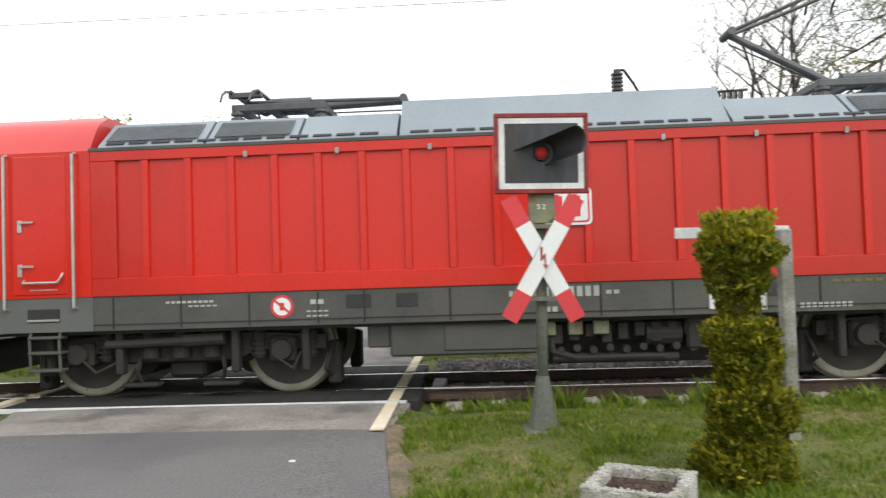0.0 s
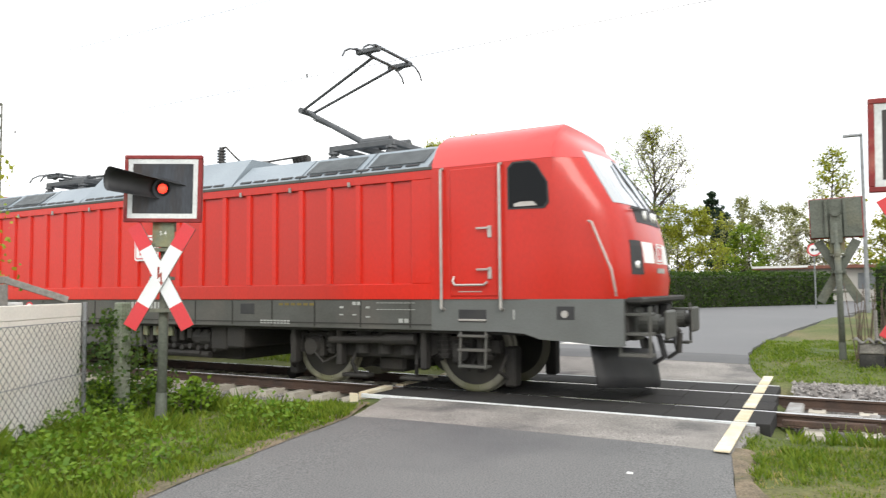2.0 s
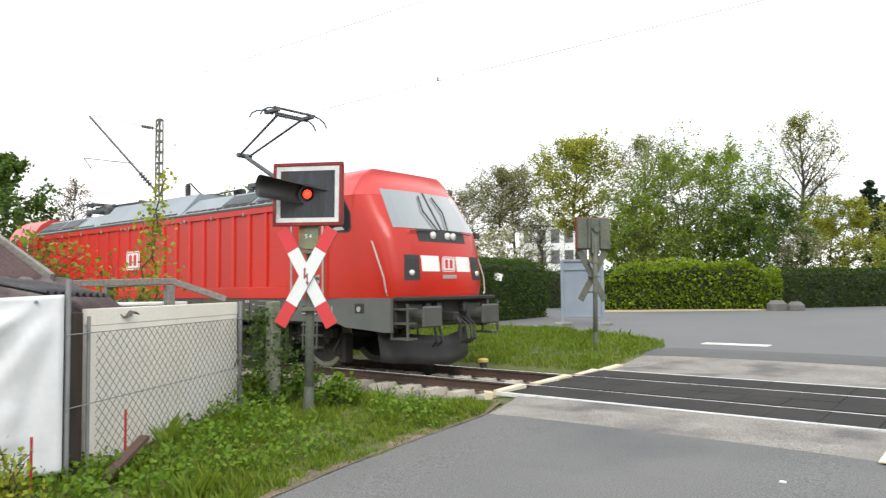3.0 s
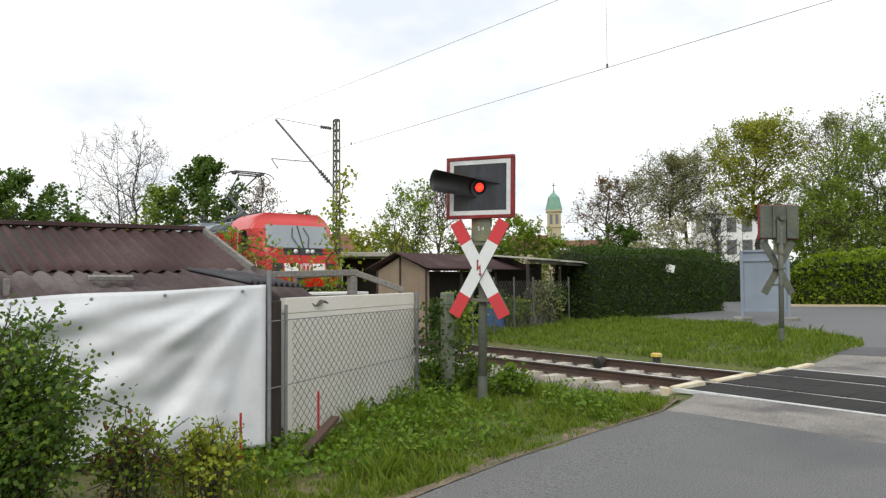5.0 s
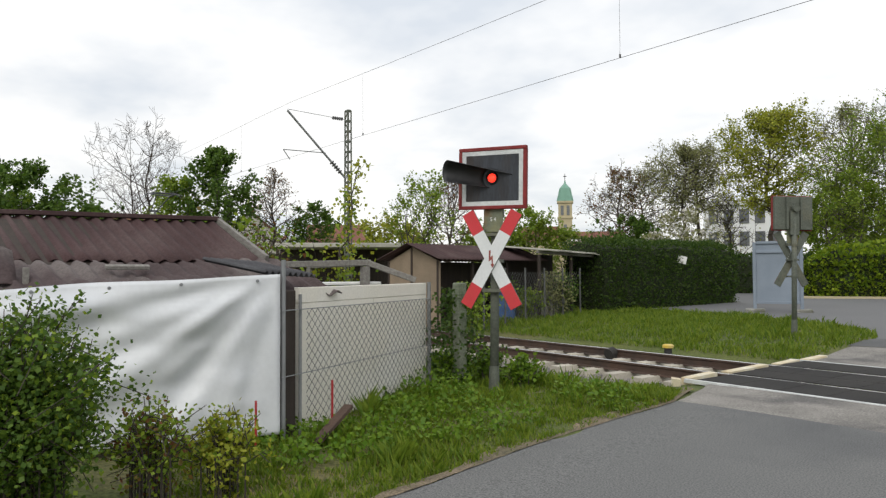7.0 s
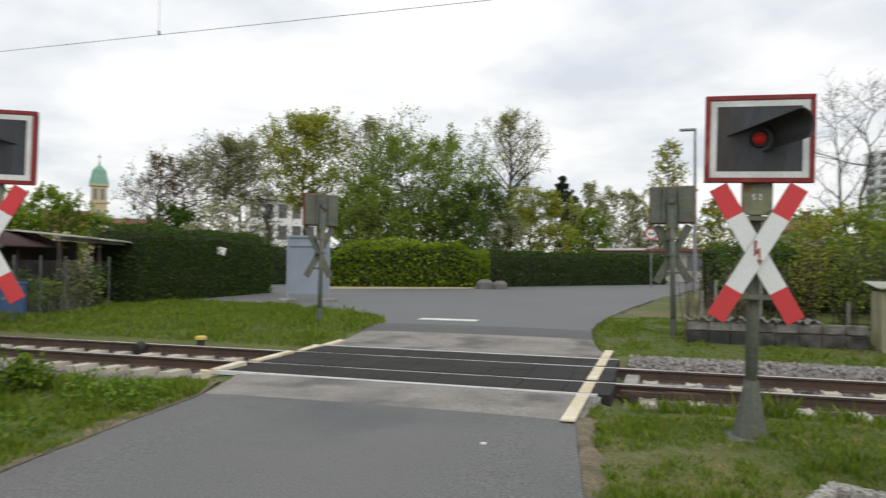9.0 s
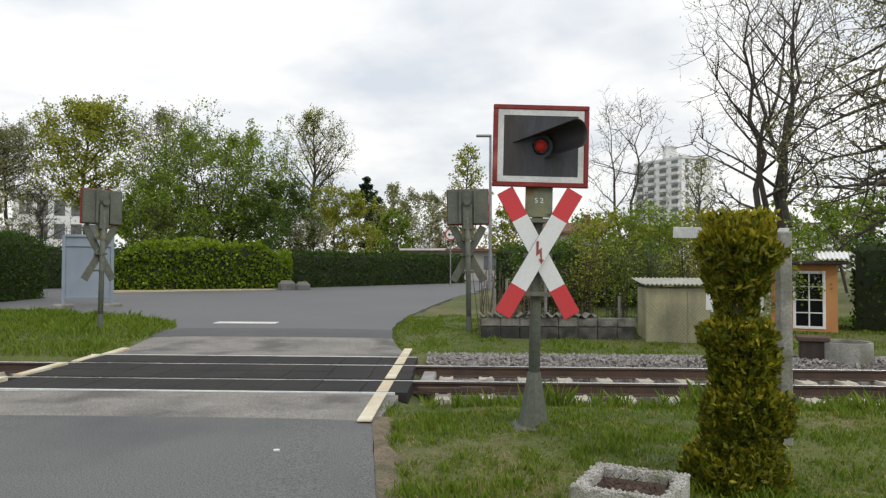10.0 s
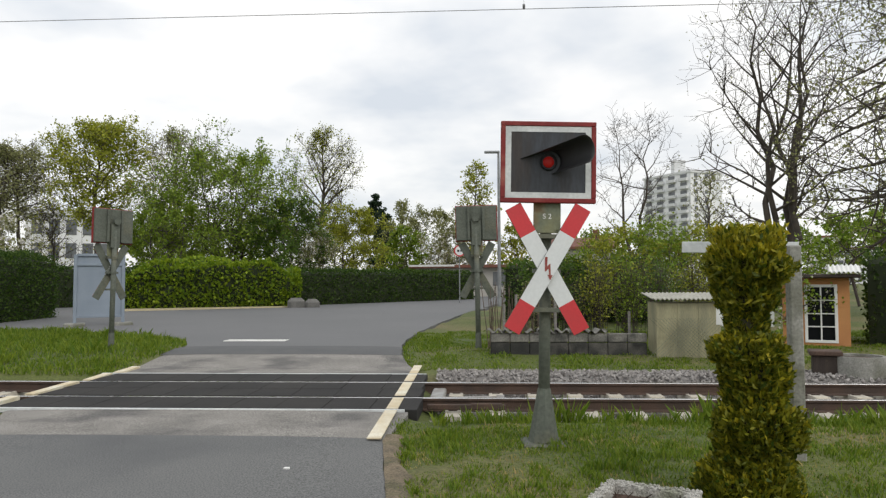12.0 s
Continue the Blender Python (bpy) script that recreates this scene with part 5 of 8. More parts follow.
    if blossom:
        pos = pts[rng.integers(0, len(pts), blossom)] + rng.normal(0, 0.025 * height, (blossom, 3))
        leaf_mesh("blossom", pos, size * 0.9, "blossom", tree, "white blossom", rng)
    return tree


def make_conifer(x, y, height, seed):
    rng = np.random.default_rng(seed)
    tree = thing("conifer", pose(x, y, ground_z(x, y)), "dark pine with uneven tiers of needles", "tree")
    segs, pos = [(Vector((0, 0, -0.2)), Vector((0, 0, height)), height * 0.016, 0.03)], []
    for k in range(60):
        h = height * rng.uniform(0.3, 0.98)
        r = (height - h) * 0.36 + 0.35
        a = rng.uniform(0, 6.28)
        tip = Vector((r * math.cos(a), r * math.sin(a), h - 0.15 * r + rng.normal(0, 0.2)))
        segs.append((Vector((0, 0, h)), tip, 0.06, 0.02))
        for u in rng.uniform(0.3, 1, 50):
            pos.append(np.array([0, 0, h]) * (1 - u) + np.array(tip) * u + rng.normal(0, 0.16, 3))
    tubes_mesh("trunk", segs, "bark", tree)
    leaf_mesh("crown", pos, 0.34, "conifer", tree, "", rng)


def make_hedge(p0, p1, depth, height, seed, leaf, n, size, label, wobble=0.12, group="hedges", round_top=0.0):
    """A clipped hedge from p0 to p1: a dark core and a skin of leaves."""
    rng = np.random.default_rng(seed)
    p0, p1 = Vector((p0[0], p0[1], 0)), Vector((p1[0], p1[1], 0))
    L = (p1 - p0).length
    ang = math.degrees(math.atan2(p1[1] - p0[1], p1[0] - p0[0]))
    z0 = min(ground_z(p0[0], p0[1]), ground_z(p1[0], p1[1]))
    h = thing("hedge", pose(p0[0], p0[1], z0, 0, 0, ang), label, "hedge", group)
    def bulge(x, z):
        return wobble * (noise.noise((x * 0.8 + seed, z * 0.9, 1)) + 0.5 * noise.noise((x * 2.6, z * 2.6, seed)))
    verts, faces = [], []
    nx, prof = max(8, int(L / 0.4)), [(-0.9, -0.1), (-1, 0.3), (-1, 0.7), (-0.9, 0.92), (-0.4, 1.0), (0.4, 1.0), (0.9, 0.92), (1, 0.7), (1, 0.3), (0.9, -0.1)]
    for i in range(nx + 1):
        x = L * i / nx
        end = 1 - round_top * abs(2 * i / nx - 1) ** 4
        for u, v in prof:
            b = bulge(x, v * height + u)
            verts.append((x, u * depth / 2 * 0.9 + b * (1 if u > 0 else -1) * 0.6, max(-0.1, v * height * 0.96 * end + b * v)))
    w = len(prof)
    faces = [(i * w + j, (i + 1) * w + j, (i + 1) * w + j + 1, i * w + j + 1) for i in range(nx) for j in range(w - 1)]
    faces += [tuple(range(w)), tuple(range(nx * w + w - 1, nx * w - 1, -1))]
    # closed solid core; its dark colour paints the shade between the leaves
    quads("core", verts, faces, "core", h, "solid dark core, inner shade in its colour")
    pos, out = [], []
    per = [(np.hypot((b[0] - a[0]) * depth / 2, (b[1] - a[1]) * height)) for a, b in zip(prof, prof[1:])]
    for _ in range(n):
        x = rng.uniform(-0.1, L + 0.1)
        end = 1 - round_top * abs(2 * min(1, max(0, x / L)) - 1) ** 4
        k = rng.choice(len(per), p=np.array(per) / sum(per)) if rng.random() < 0.92 else rng.integers(0, len(per))
        t = rng.random()
        u = prof[k][0] + (prof[k + 1][0] - prof[k][0]) * t
        v = prof[k][1] + (prof[k + 1][1] - prof[k][1]) * t
        face = depth * height / (sum(per) * L + 2 * depth * height)
        if rng.random() < 2 * face:
            x = rng.choice((0.0, L)) + rng.normal(0, 0.06)
        if x < 0.1 or x > L - 0.1:
            u, v = rng.uniform(-1, 1), rng.uniform(0, 1)
        b = bulge(x, v * height + u)
        d = rng.normal(0.03, 0.05)
        pos.append((x, u * (depth / 2 + d) + b * (1 if u > 0 else -1) * 0.6, max(0.03, v * (height + d) * end + b * v)))
        out.append((0, u, v if abs(u) < 0.9 else 0.3))
    leaf_mesh("leaves", pos, size, leaf, h, "", rng, out=out)
    return h


def make_bush(x, y, radius, height, seed, leaf, n, size, label, name="bush", twigs=40, second=None, base=None, gaps=0.0):
    rng = np.random.default_rng(seed)
    z = ground_z(x, y) if base is None else base
    b = thing(name, pose(x, y, z), label, "bush")
    segs, tips = [], []
    for _ in range(twigs):
        a, t = rng.uniform(0, 6.28), rng.uniform(0.0, 0.9)
        tip = Vector((radius * t * math.cos(a), radius * t * math.sin(a), height * (0.55 + 0.5 * rng.random()) * (1 - 0.35 * t * t)))
        mid = tip * 0.5 + Vector((0, 0, height * 0.12))
        root = Vector((tip[0] * 0.5, tip[1] * 0.5, -0.05))
        segs += [(root, mid, 0.007, 0.006), (mid, tip, 0.006, 0.003)]
        for _ in range(3):
            q = mid.lerp(tip, rng.random())
            e = q + Vector(rng.normal(0, 0.14 * height, 3))
            e.z = max(0.05, e.z)
            segs.append((q, e, 0.005, 0.003))
            tips.append((q, e))
        tips += [(mid, tip), (root, mid)]
    tubes_mesh("stem", segs, "twig", b, "thin dark stems")
    k = rng.integers(0, len(tips), n)
    u = rng.beta(1.3, 1.0, n)
    pos = np.array([np.array(tips[i][0]) * (1 - t) + np.array(tips[i][1]) * t for i, t in zip(k, u)]) + rng.normal(0, 0.035 * height + size * 0.4, (n, 3))
    pos[:, 2] = np.maximum(pos[:, 2], 0.02)
    if second:
        m = rng.random(n) < 0.22
        leaf_mesh("young_leaves", pos[m], size, second, b, "", rng)
        pos = pos[~m]
    leaf_mesh("leaves", pos, size, leaf, b, "", rng, 0.4)
    return b


def make_grass(name, areas, n, low, high, seed, material, label, avoid=None, width=0.008):
    """Blades over areas of (x0, x1, y0, y1), in tufts."""
    rng = np.random.default_rng(seed)
    total = sum((a[1] - a[0]) * (a[3] - a[2]) for a in areas)
    V = []
    for x0, x1, y0, y1 in areas:
        m = int(n * (x1 - x0) * (y1 - y0) / total)
        x, y = rng.uniform(x0, x1, m), rng.uniform(y0, y1, m)
        for px, py in zip(x, y):
            if avoid and avoid(px, py):
                continue
            tuft = 0.5 + 0.5 * noise.noise((px * 1.3, py * 1.3, seed)) + 0.5 * noise.noise((px * 5, py * 5, seed))
            if tuft < 0.12:
                continue
            h = (low + (high - low) * min(1.0, max(0.0, tuft)) ** 2) * rng.uniform(0.6, 1.3)
            z = ground_z(px, py) - 0.02
            a, lean = rng.uniform(0, 6.28), h * rng.uniform(0.1, 0.7)
            dx, dy = math.cos(a), math.sin(a)
            w = width * rng.uniform(0.7, 1.5)
            V += [(px - dy * w, py + dx * w, z), (px + dy * w, py - dx * w, z), (px + dx * lean * 0.35 + dy * w * 0.7, py + dy * lean * 0.35 - dx * w * 0.7, z + h * 0.6), (px + dx * lean, py + dy * lean, z + h)]
    k = len(V) // 4
    me = bpy.data.meshes.new(name)
    me.vertices.add(k * 4), me.loops.add(k * 4), me.polygons.add(k)
    me.vertices.foreach_set("co", np.array(V).ravel())
    idx = np.arange(k * 4).reshape(-1, 4)
    me.loops.foreach_set("vertex_index", idx[:, [0, 1, 2, 3]].ravel())
    me.polygons.foreach_set("loop_start", np.arange(0, k * 4, 4))
    me.update(calc_edges=True)
    me.materials.append(M[material])
    return tagged(new(name, me), label, "grass", kind="stuff")


# ---- overhead line ----
M.update(
    galv=mat("galvanised_steel", (0.3, 0.31, 0.32), (0.22, 0.23, 0.235), 0.55, 0.5, scale=4, bump=0.1),
    wire=mat("dark_copper_wire", (0.1, 0.1, 0.1), (0.07, 0.07, 0.07), 0.6, bump=0),
    concrete=mat("weathered_concrete", (0.3, 0.295, 0.27), (0.2, 0.2, 0.175), 0.9, scale=3, fine=40, bump=0.5, c=(0.13, 0.13, 0.1), spots=0.25),
    darkwall=mat("blackened_concrete", (0.04, 0.04, 0.036), (0.02, 0.02, 0.019), 0.95, scale=4, fine=40, bump=0.6, c=(0.09, 0.085, 0.075), spots=0.3),
    wallcap=mat("lichen_grey_block", (0.22, 0.21, 0.19), (0.13, 0.125, 0.11), 0.95, scale=4, fine=40, bump=0.6, c=(0.06, 0.06, 0.055), spots=0.3),
    washed=mat("washed_concrete", (0.42, 0.41, 0.38), (0.3, 0.29, 0.26), 0.9, scale=5, fine=90, bump=0.9, c=(0.2, 0.21, 0.15), spots=0.5, dist=0.01),
    peat=mat("dark_plant_soil", (0.035, 0.025, 0.018), (0.09, 0.05, 0.035), 0.95, scale=20, bump=0.8, spots=0.4),
    tarp=mat("white_tarpaulin", (0.64, 0.66, 0.68), (0.58, 0.6, 0.63), 0.42, scale=1.5, fine=20, bump=0.1, c=(0.69, 0.71, 0.73), spots=0.03),
    panelwall=mat("cream_grey_panel", (0.78, 0.745, 0.665), (0.7, 0.675, 0.605), 0.85, scale=1.5, fine=40, bump=0.15, c=(0.76, 0.74, 0.69), spots=0.06),
    roofbrown=mat("brown_corrugated_roof", (0.072, 0.042, 0.042), (0.052, 0.033, 0.033), 0.85, scale=1.5, fine=40, bump=0.25, c=(0.09, 0.062, 0.06), spots=0.2, spec=0.2),
    roofworn=mat("worn_grey_brown_roof", (0.085, 0.062, 0.062), (0.062, 0.046, 0.046), 0.85, scale=2, fine=40, bump=0.3, c=(0.14, 0.12, 0.115), spots=0.2, spec=0.2),
    scrap=mat("dark_grey_corrugated", (0.06, 0.06, 0.066), (0.04, 0.04, 0.045), 0.8, scale=3, fine=40, bump=0.25, spots=0.2),
    darkwood=mat("dark_tarred_wood", (0.03, 0.022, 0.018), (0.05, 0.037, 0.03), 0.85, scale=4, fine=50, bump=0.4, spots=0.3, stretch=(4, 4, 0.5)),
    greywood=mat("silver_grey_wood", (0.24, 0.23, 0.21), (0.16, 0.15, 0.135), 0.9, scale=5, fine=60, bump=0.4, spots=0.25, stretch=(1, 6, 6)),
    tanboard=mat("tan_plywood", (0.26, 0.2, 0.14), (0.2, 0.155, 0.11), 0.85, scale=2, fine=40, bump=0.2, spots=0.12),
    greenpost=mat("mossy_green_post", (0.13, 0.16, 0.1), (0.2, 0.21, 0.17), 0.9, scale=6, fine=40, bump=0.4, spots=0.25),
    beigeboard=mat("beige_cement_board", (0.34, 0.32, 0.2), (0.28, 0.26, 0.165), 0.85, scale=3, fine=30, bump=0.15, c=(0.24, 0.23, 0.15), spots=0.15, stretch=(2, 2, 0.4)),
    palecorr=mat("pale_corrugated_sheet", (0.45, 0.44, 0.38), (0.36, 0.35, 0.3), 0.8, scale=4, fine=40, bump=0.2, spots=0.15),
    orange=mat("orange_render", (0.5, 0.24, 0.09), (0.44, 0.2, 0.08), 0.9, scale=2, fine=60, bump=0.3, spots=0.08),
    bluegrey=mat("blue_grey_board", (0.235, 0.28, 0.335), (0.195, 0.235, 0.285), 0.6, scale=1.5, fine=40, bump=0.08, spots=0.06),
    towerwhite=mat("white_facade", (0.84, 0.85, 0.86), (0.78, 0.79, 0.8), 0.8, scale=0.2, fine=3, bump=0.05),
    towergrey=mat("grey_parapet", (0.7, 0.71, 0.71), (0.63, 0.64, 0.65), 0.8, scale=0.2, fine=3, bump=0.05),
    farglass=mat("dark_far_window", (0.12, 0.13, 0.14), (0.17, 0.18, 0.19), 0.4, bump=0),
    sandstone=mat("yellow_sandstone", (0.5, 0.43, 0.28), (0.43, 0.37, 0.24), 0.9, scale=0.3, fine=3, bump=0.1),
    copper=mat("green_copper", (0.19, 0.36, 0.28), (0.15, 0.3, 0.23), 0.7, scale=0.4, fine=3, bump=0.05),
    tiles=mat("red_roof_tiles", (0.2, 0.085, 0.06), (0.155, 0.07, 0.05), 0.9, scale=0.4, fine=8, bump=0.3, spots=0.15),
    render=mat("pale_render", (0.5, 0.48, 0.44), (0.42, 0.4, 0.37), 0.9, scale=0.5, fine=10, bump=0.1),
    boulder=mat("grey_boulder", (0.16, 0.155, 0.145), (0.11, 0.108, 0.1), 0.95, scale=3, fine=30, bump=0.6, spots=0.2),
    mesh_wire=mat("weathered_fence_wire", (0.13, 0.135, 0.13), (0.08, 0.082, 0.08), 0.65, 0.3, scale=8, bump=0),
    bannerpink=mat("faded_pink_print", (0.55, 0.16, 0.2), (0.6, 0.25, 0.28), 0.7, bump=0.05),
    blueplastic=mat("blue_plastic", (0.05, 0.12, 0.3), None, 0.5, bump=0.05),
    redplastic=mat("red_plastic_stake", (0.4, 0.02, 0.025), None, 0.5, bump=0.05),
)
WIRE_Z, CARRIER_Z = 5.6, 7.45


def make_overhead():
    mx, my = -23.5, 13.1
    mast = thing("catenary_mast", pose(mx, my, ground_z(mx, my)), "slim steel lattice mast with a slanting cantilever", "catenary mast")
    H = 7.65
    bm = bm_new()
    for s in (-1, 1):
        w0, w1 = 0.15, 0.1
        for a in (-0.07, 0.07):
            cyl(bm, (s * w0, a, -0.2), (s * w1, a, H), 0.03, n=6)
    part("mast_leg", bm, "mast", mast, "paired steel channels")
    bm = bm_new()
    for k in range(20):
        z0, z1 = k * H / 20, (k + 1) * H / 20
        s = 1 if k % 2 else -1
        a, b = 0.15 - 0.05 * z0 / H, 0.15 - 0.05 * z1 / H
        box(bm, -a, a, -0.075, 0.075, z1 - 0.05, z1 + 0.03)
        tube(bm, [(-s * a, -0.07, z0), (s * b, -0.07, z1)], 0.02, 5)
    part("lattice", bm, "mast", mast)
    dy = TRACK_Y - my
    bm = bm_new()
    tube(bm, [(0, -0.1, 5.1), (0, dy, 7.35)], 0.04, 8)
    part("cantilever_tube", bm, "galv", mast)
    bm = bm_new()
    tube(bm, [(0, -0.1, 7.3), (0, dy, 7.4)], 0.012, 6)
    part("stay_wire", bm, "galv", mast)
    bm = bm_new()
    tube(bm, [(0, dy * 0.38, 5.98), (0, dy - 0.15, 5.95), (0, dy + 0.1, WIRE_Z + 0.02)], 0.018, 6)
    part("steady_arm", bm, "galv", mast)
    bm = bm_new()
    for q in range(5):
        cyl(bm, (0, -0.25 - 0.09 * q, 7.31), (0, -0.28 - 0.09 * q, 7.312), 0.065, n=10)
        u = 0.1 + 0.035 * q
        p = Vector((0, -0.1, 5.1)).lerp(Vector((0, dy, 7.35)), u)
        e = Vector((0, -0.1, 5.1)).lerp(Vector((0, dy, 7.35)), u + 0.012)
        cyl(bm, p, e, 0.09, n=10)
    tagged(part("insulator", bm, "insul", mast, "dark ribbed insulators"), kind="stuff")
    contact = thing("contact_wire", pose(0, 0, 0), "thin overhead contact wire above the track", "overhead wire")
    bm = bm_new()
    cyl(bm, (-140, TRACK_Y, WIRE_Z), (90, TRACK_Y, WIRE_Z), 0.005, n=5)
    part("wire", bm, "wire", contact)
    def carrier(x):
        u = ((x - mx) / 58.0) % 1.0
        return CARRIER_Z + 0.1 - 0.35 * 4 * u * (1 - u)
    bm = bm_new()
    xs = [-140 + 3 * k for k in range(76)]
    tube(bm, [(x, TRACK_Y, carrier(x)) for x in xs], 0.005, 4)
    part("carrier_wire", bm, "wire", contact)
    bm = bm_new()
    for k in range(-9, 9):
        x = mx + 9.5 * k + 5.2
        tube(bm, [(x, TRACK_Y, carrier(x)), (x, TRACK_Y + 0.0, WIRE_Z)], 0.003, 4)
        cyl(bm, (x, TRACK_Y + 0.0, WIRE_Z), (x, TRACK_Y + 0.0, WIRE_Z + 0.07), 0.02, n=5)
    tagged(part("dropper", bm, "wire", contact), kind="stuff")


make_overhead()


# ---- garden by the fence ----
def corrugated(name, a, b, c, waves, amp, material, parent=None, label="", rows=6, sag=0.0):
    """A corrugated sheet from the edge a-b, running down by the vector c."""
    a, b, c = Vector(a), Vector(b), Vector(c)
    nrm = (b - a).cross(c).normalized()
    if nrm.z < 0:
        nrm = -nrm
    n = waves * 6
    verts = []
    for t in (0, -0.012):
        for j in range(rows + 1):
            for i in range(n + 1):
                u, v = i / n, j / rows
                k = amp * math.sin(2 * math.pi * waves * u) + sag * noise.noise((u * 5, v * 4, 3.3))
                verts.append(a.lerp(b, u) + c * v + nrm * (k + t))
    w, s = n + 1, (n + 1) * (rows + 1)
    faces = [(j * w + i, j * w + i + 1, (j + 1) * w + i + 1, (j + 1) * w + i) for j in range(rows) for i in range(n)]
    faces += [tuple(s + q for q in f[::-1]) for f in faces]
    faces += [(rows * w + i, rows * w + i + 1, s + rows * w + i + 1, s + rows * w + i) for i in range(n)]
    faces += [(j * w + e, (j + 1) * w + e, s + (j + 1) * w + e, s + j * w + e) for j in range(rows) for e in (0, n)]
    return quads(name, verts, faces, material, parent, label, True)


def beam(bm, a, b, w, h):
    a, b = Vector(a), Vector(b)
    m = Matrix.Translation(a) @ (b - a).to_track_quat("X", "Z").to_matrix().to_4x4()
    box(bm, 0, (b - a).length, -w / 2, w / 2, -h / 2, h / 2, min(w, h) * 0.08, m)


def make_tarp():
    t = thing("tarpaulin_screen", pose(0, 0, 0), "white tarpaulin stretched in folds along the garden fence", "tarpaulin")
    A, B = Vector((-6.12, 2.58, 0)), Vector((-6.95, -1.6, 0))
    nx, nz = 90, 40
    side = Vector((0.98, -0.2, 0))
    verts = []
    for j in range(nz + 1):
        v = j / nz
        for i in range(nx + 1):
            u = i / nx
            top = 1.55 - 0.17 * u - 0.05 * math.sin(u * 9) ** 2 * u
            z = 0.12 + (top - 0.12) * v
            p = A.lerp(B, u)
            d = (u * 4.3, (1 - v) * 1.45)
            # folds fan out from the upper corner, and a slack belly in the middle
            ang = math.atan2(d[1] + 0.12, d[0] + 0.05)
            fan = 0.055 * (math.sin(ang * 13 + 1.9 * noise.noise((u * 4, v * 3, 2))) + 0.35 * math.sin(ang * 31 + 2)) * math.exp(-u * 1.5) * min(1, 2.5 * math.hypot(*d))
            slack = 0.06 * noise.noise((u * 2.2 + v * 0.8, v * 3.4 - u * 1.2, 7)) + 0.02 * noise.noise((u * 5 + v * 6, v * 7 - u * 6, 5)) + 0.006 * noise.noise((u * 26, v * 18, 2))
            hold = min(1.0, 5 * u + 0.1) * min(1.0, 7 * (1 - v) + 0.08)
            verts.append(Vector((p.x, p.y, z)) + side * ((fan + slack) * hold + 0.02))
    w = nx + 1
    faces = [(j * w + i, (j + 1) * w + i, (j + 1) * w + i + 1, j * w + i + 1) for j in range(nz) for i in range(nx)]
    sh = quads("sheet", verts, faces, "tarp", t, "", True)
    sh.modifiers.new("thickness", "SOLIDIFY").thickness = 0.004
    bm = bm_new()
    cyl(bm, (-6.13, 2.62, 0), (-6.13, 2.62, 1.68), 0.022, n=10)
    part("pole", bm, "galv", t, "steel pole at the sheet's end")
    bm = bm_new()
    for u in (0.05, 0.2, 0.33, 0.46, 0.6, 0.75):
        p = A.lerp(B, u)
        cyl(bm, (p.x + 0.03, p.y, 1.50 - 0.17 * u), (p.x + 0.045, p.y, 1.50 - 0.17 * u), 0.014, n=8)
    tagged(part("eyelet", bm, "galv", t), kind="stuff")


def make_shed():
    s = thing("garden_shed", pose(0, 0, 0), "low garden shed with a brown corrugated roof", "shed")
    corrugated("upper_roof", (-9.05, 3.0, 2.22), (-9.45, -3.5, 2.2), (1.16, 0.16, -0.52), 44, 0.022, "roofbrown", s, "brown corrugated roof")
    corrugated("lower_roof", (-7.98, 3.34, 1.71), (-8.3, -3.5, 1.68), (1.42, 0.12, -0.34), 40, 0.024, "roofworn", s, "worn wavy corrugated roof sheet", 10, 0.07)
    bm = bm_new()
    beam(bm, (-9.08, 3.03, 2.25), (-7.86, 3.2, 1.72), 0.05, 0.09)
    part("verge_board", bm, "greywood", s, "pale verge board")
    bm = bm_new()
    beam(bm, (-9.05, 3.05, 2.25), (-9.45, -3.5, 2.23), 0.16, 0.05)
    part("ridge_cap", bm, "roofbrown", s)
    bm = bm_new()
    prism(bm, [(-11.0, 0.0), (-6.75, 0.0), (-6.75, 1.3), (-7.9, 1.62), (-9.05, 2.16), (-11.0, 1.6)], "y", -3.3, 2.85)
    part("board_wall", bm, "darkwood", s, "dark board walls")
    bm = bm_new()
    box(bm, -0.04, 0.04, -0.2, 0.2, -0.02, 0.02, 0.006)
    part("loose_slat", bm, "greywood", s, "grey slat lying on the roof").matrix_basis = pose(-7.45, 1.6, 1.625, 0, 13, -4)
    corrugated("back_roof", (-9.05, 3.0, 2.22), (-9.45, -3.5, 2.2), (-1.9, 0.1, -0.75), 44, 0.022, "roofbrown", s, "brown corrugated roof")
    # greenhouse end under a crumpled sheet, beyond the tarpaulin
    g = thing("cold_frame", pose(-7.35, -0.1, 0), "cold frame of grey timber under a grey sheet", "cold frame")
    bm = bm_new()
    for y in (-0.7, 0.1, 0.8):
        box(bm, 0.0, 0.05, y, y + 0.05, 0.0, 1.62, 0.005)
    box(bm, 0, 0.05, -0.7, 0.85, 1.38, 1.44, 0.005)
    part("frame", bm, "greywood", g)
    corrugated("cover", (-0.3, 0.75, 1.78), (-0.3, -1.5, 1.78), (0.45, 0.0, -0.3), 5, 0.03, "roofworn", g, "dull grey sheet", 6, 0.1)


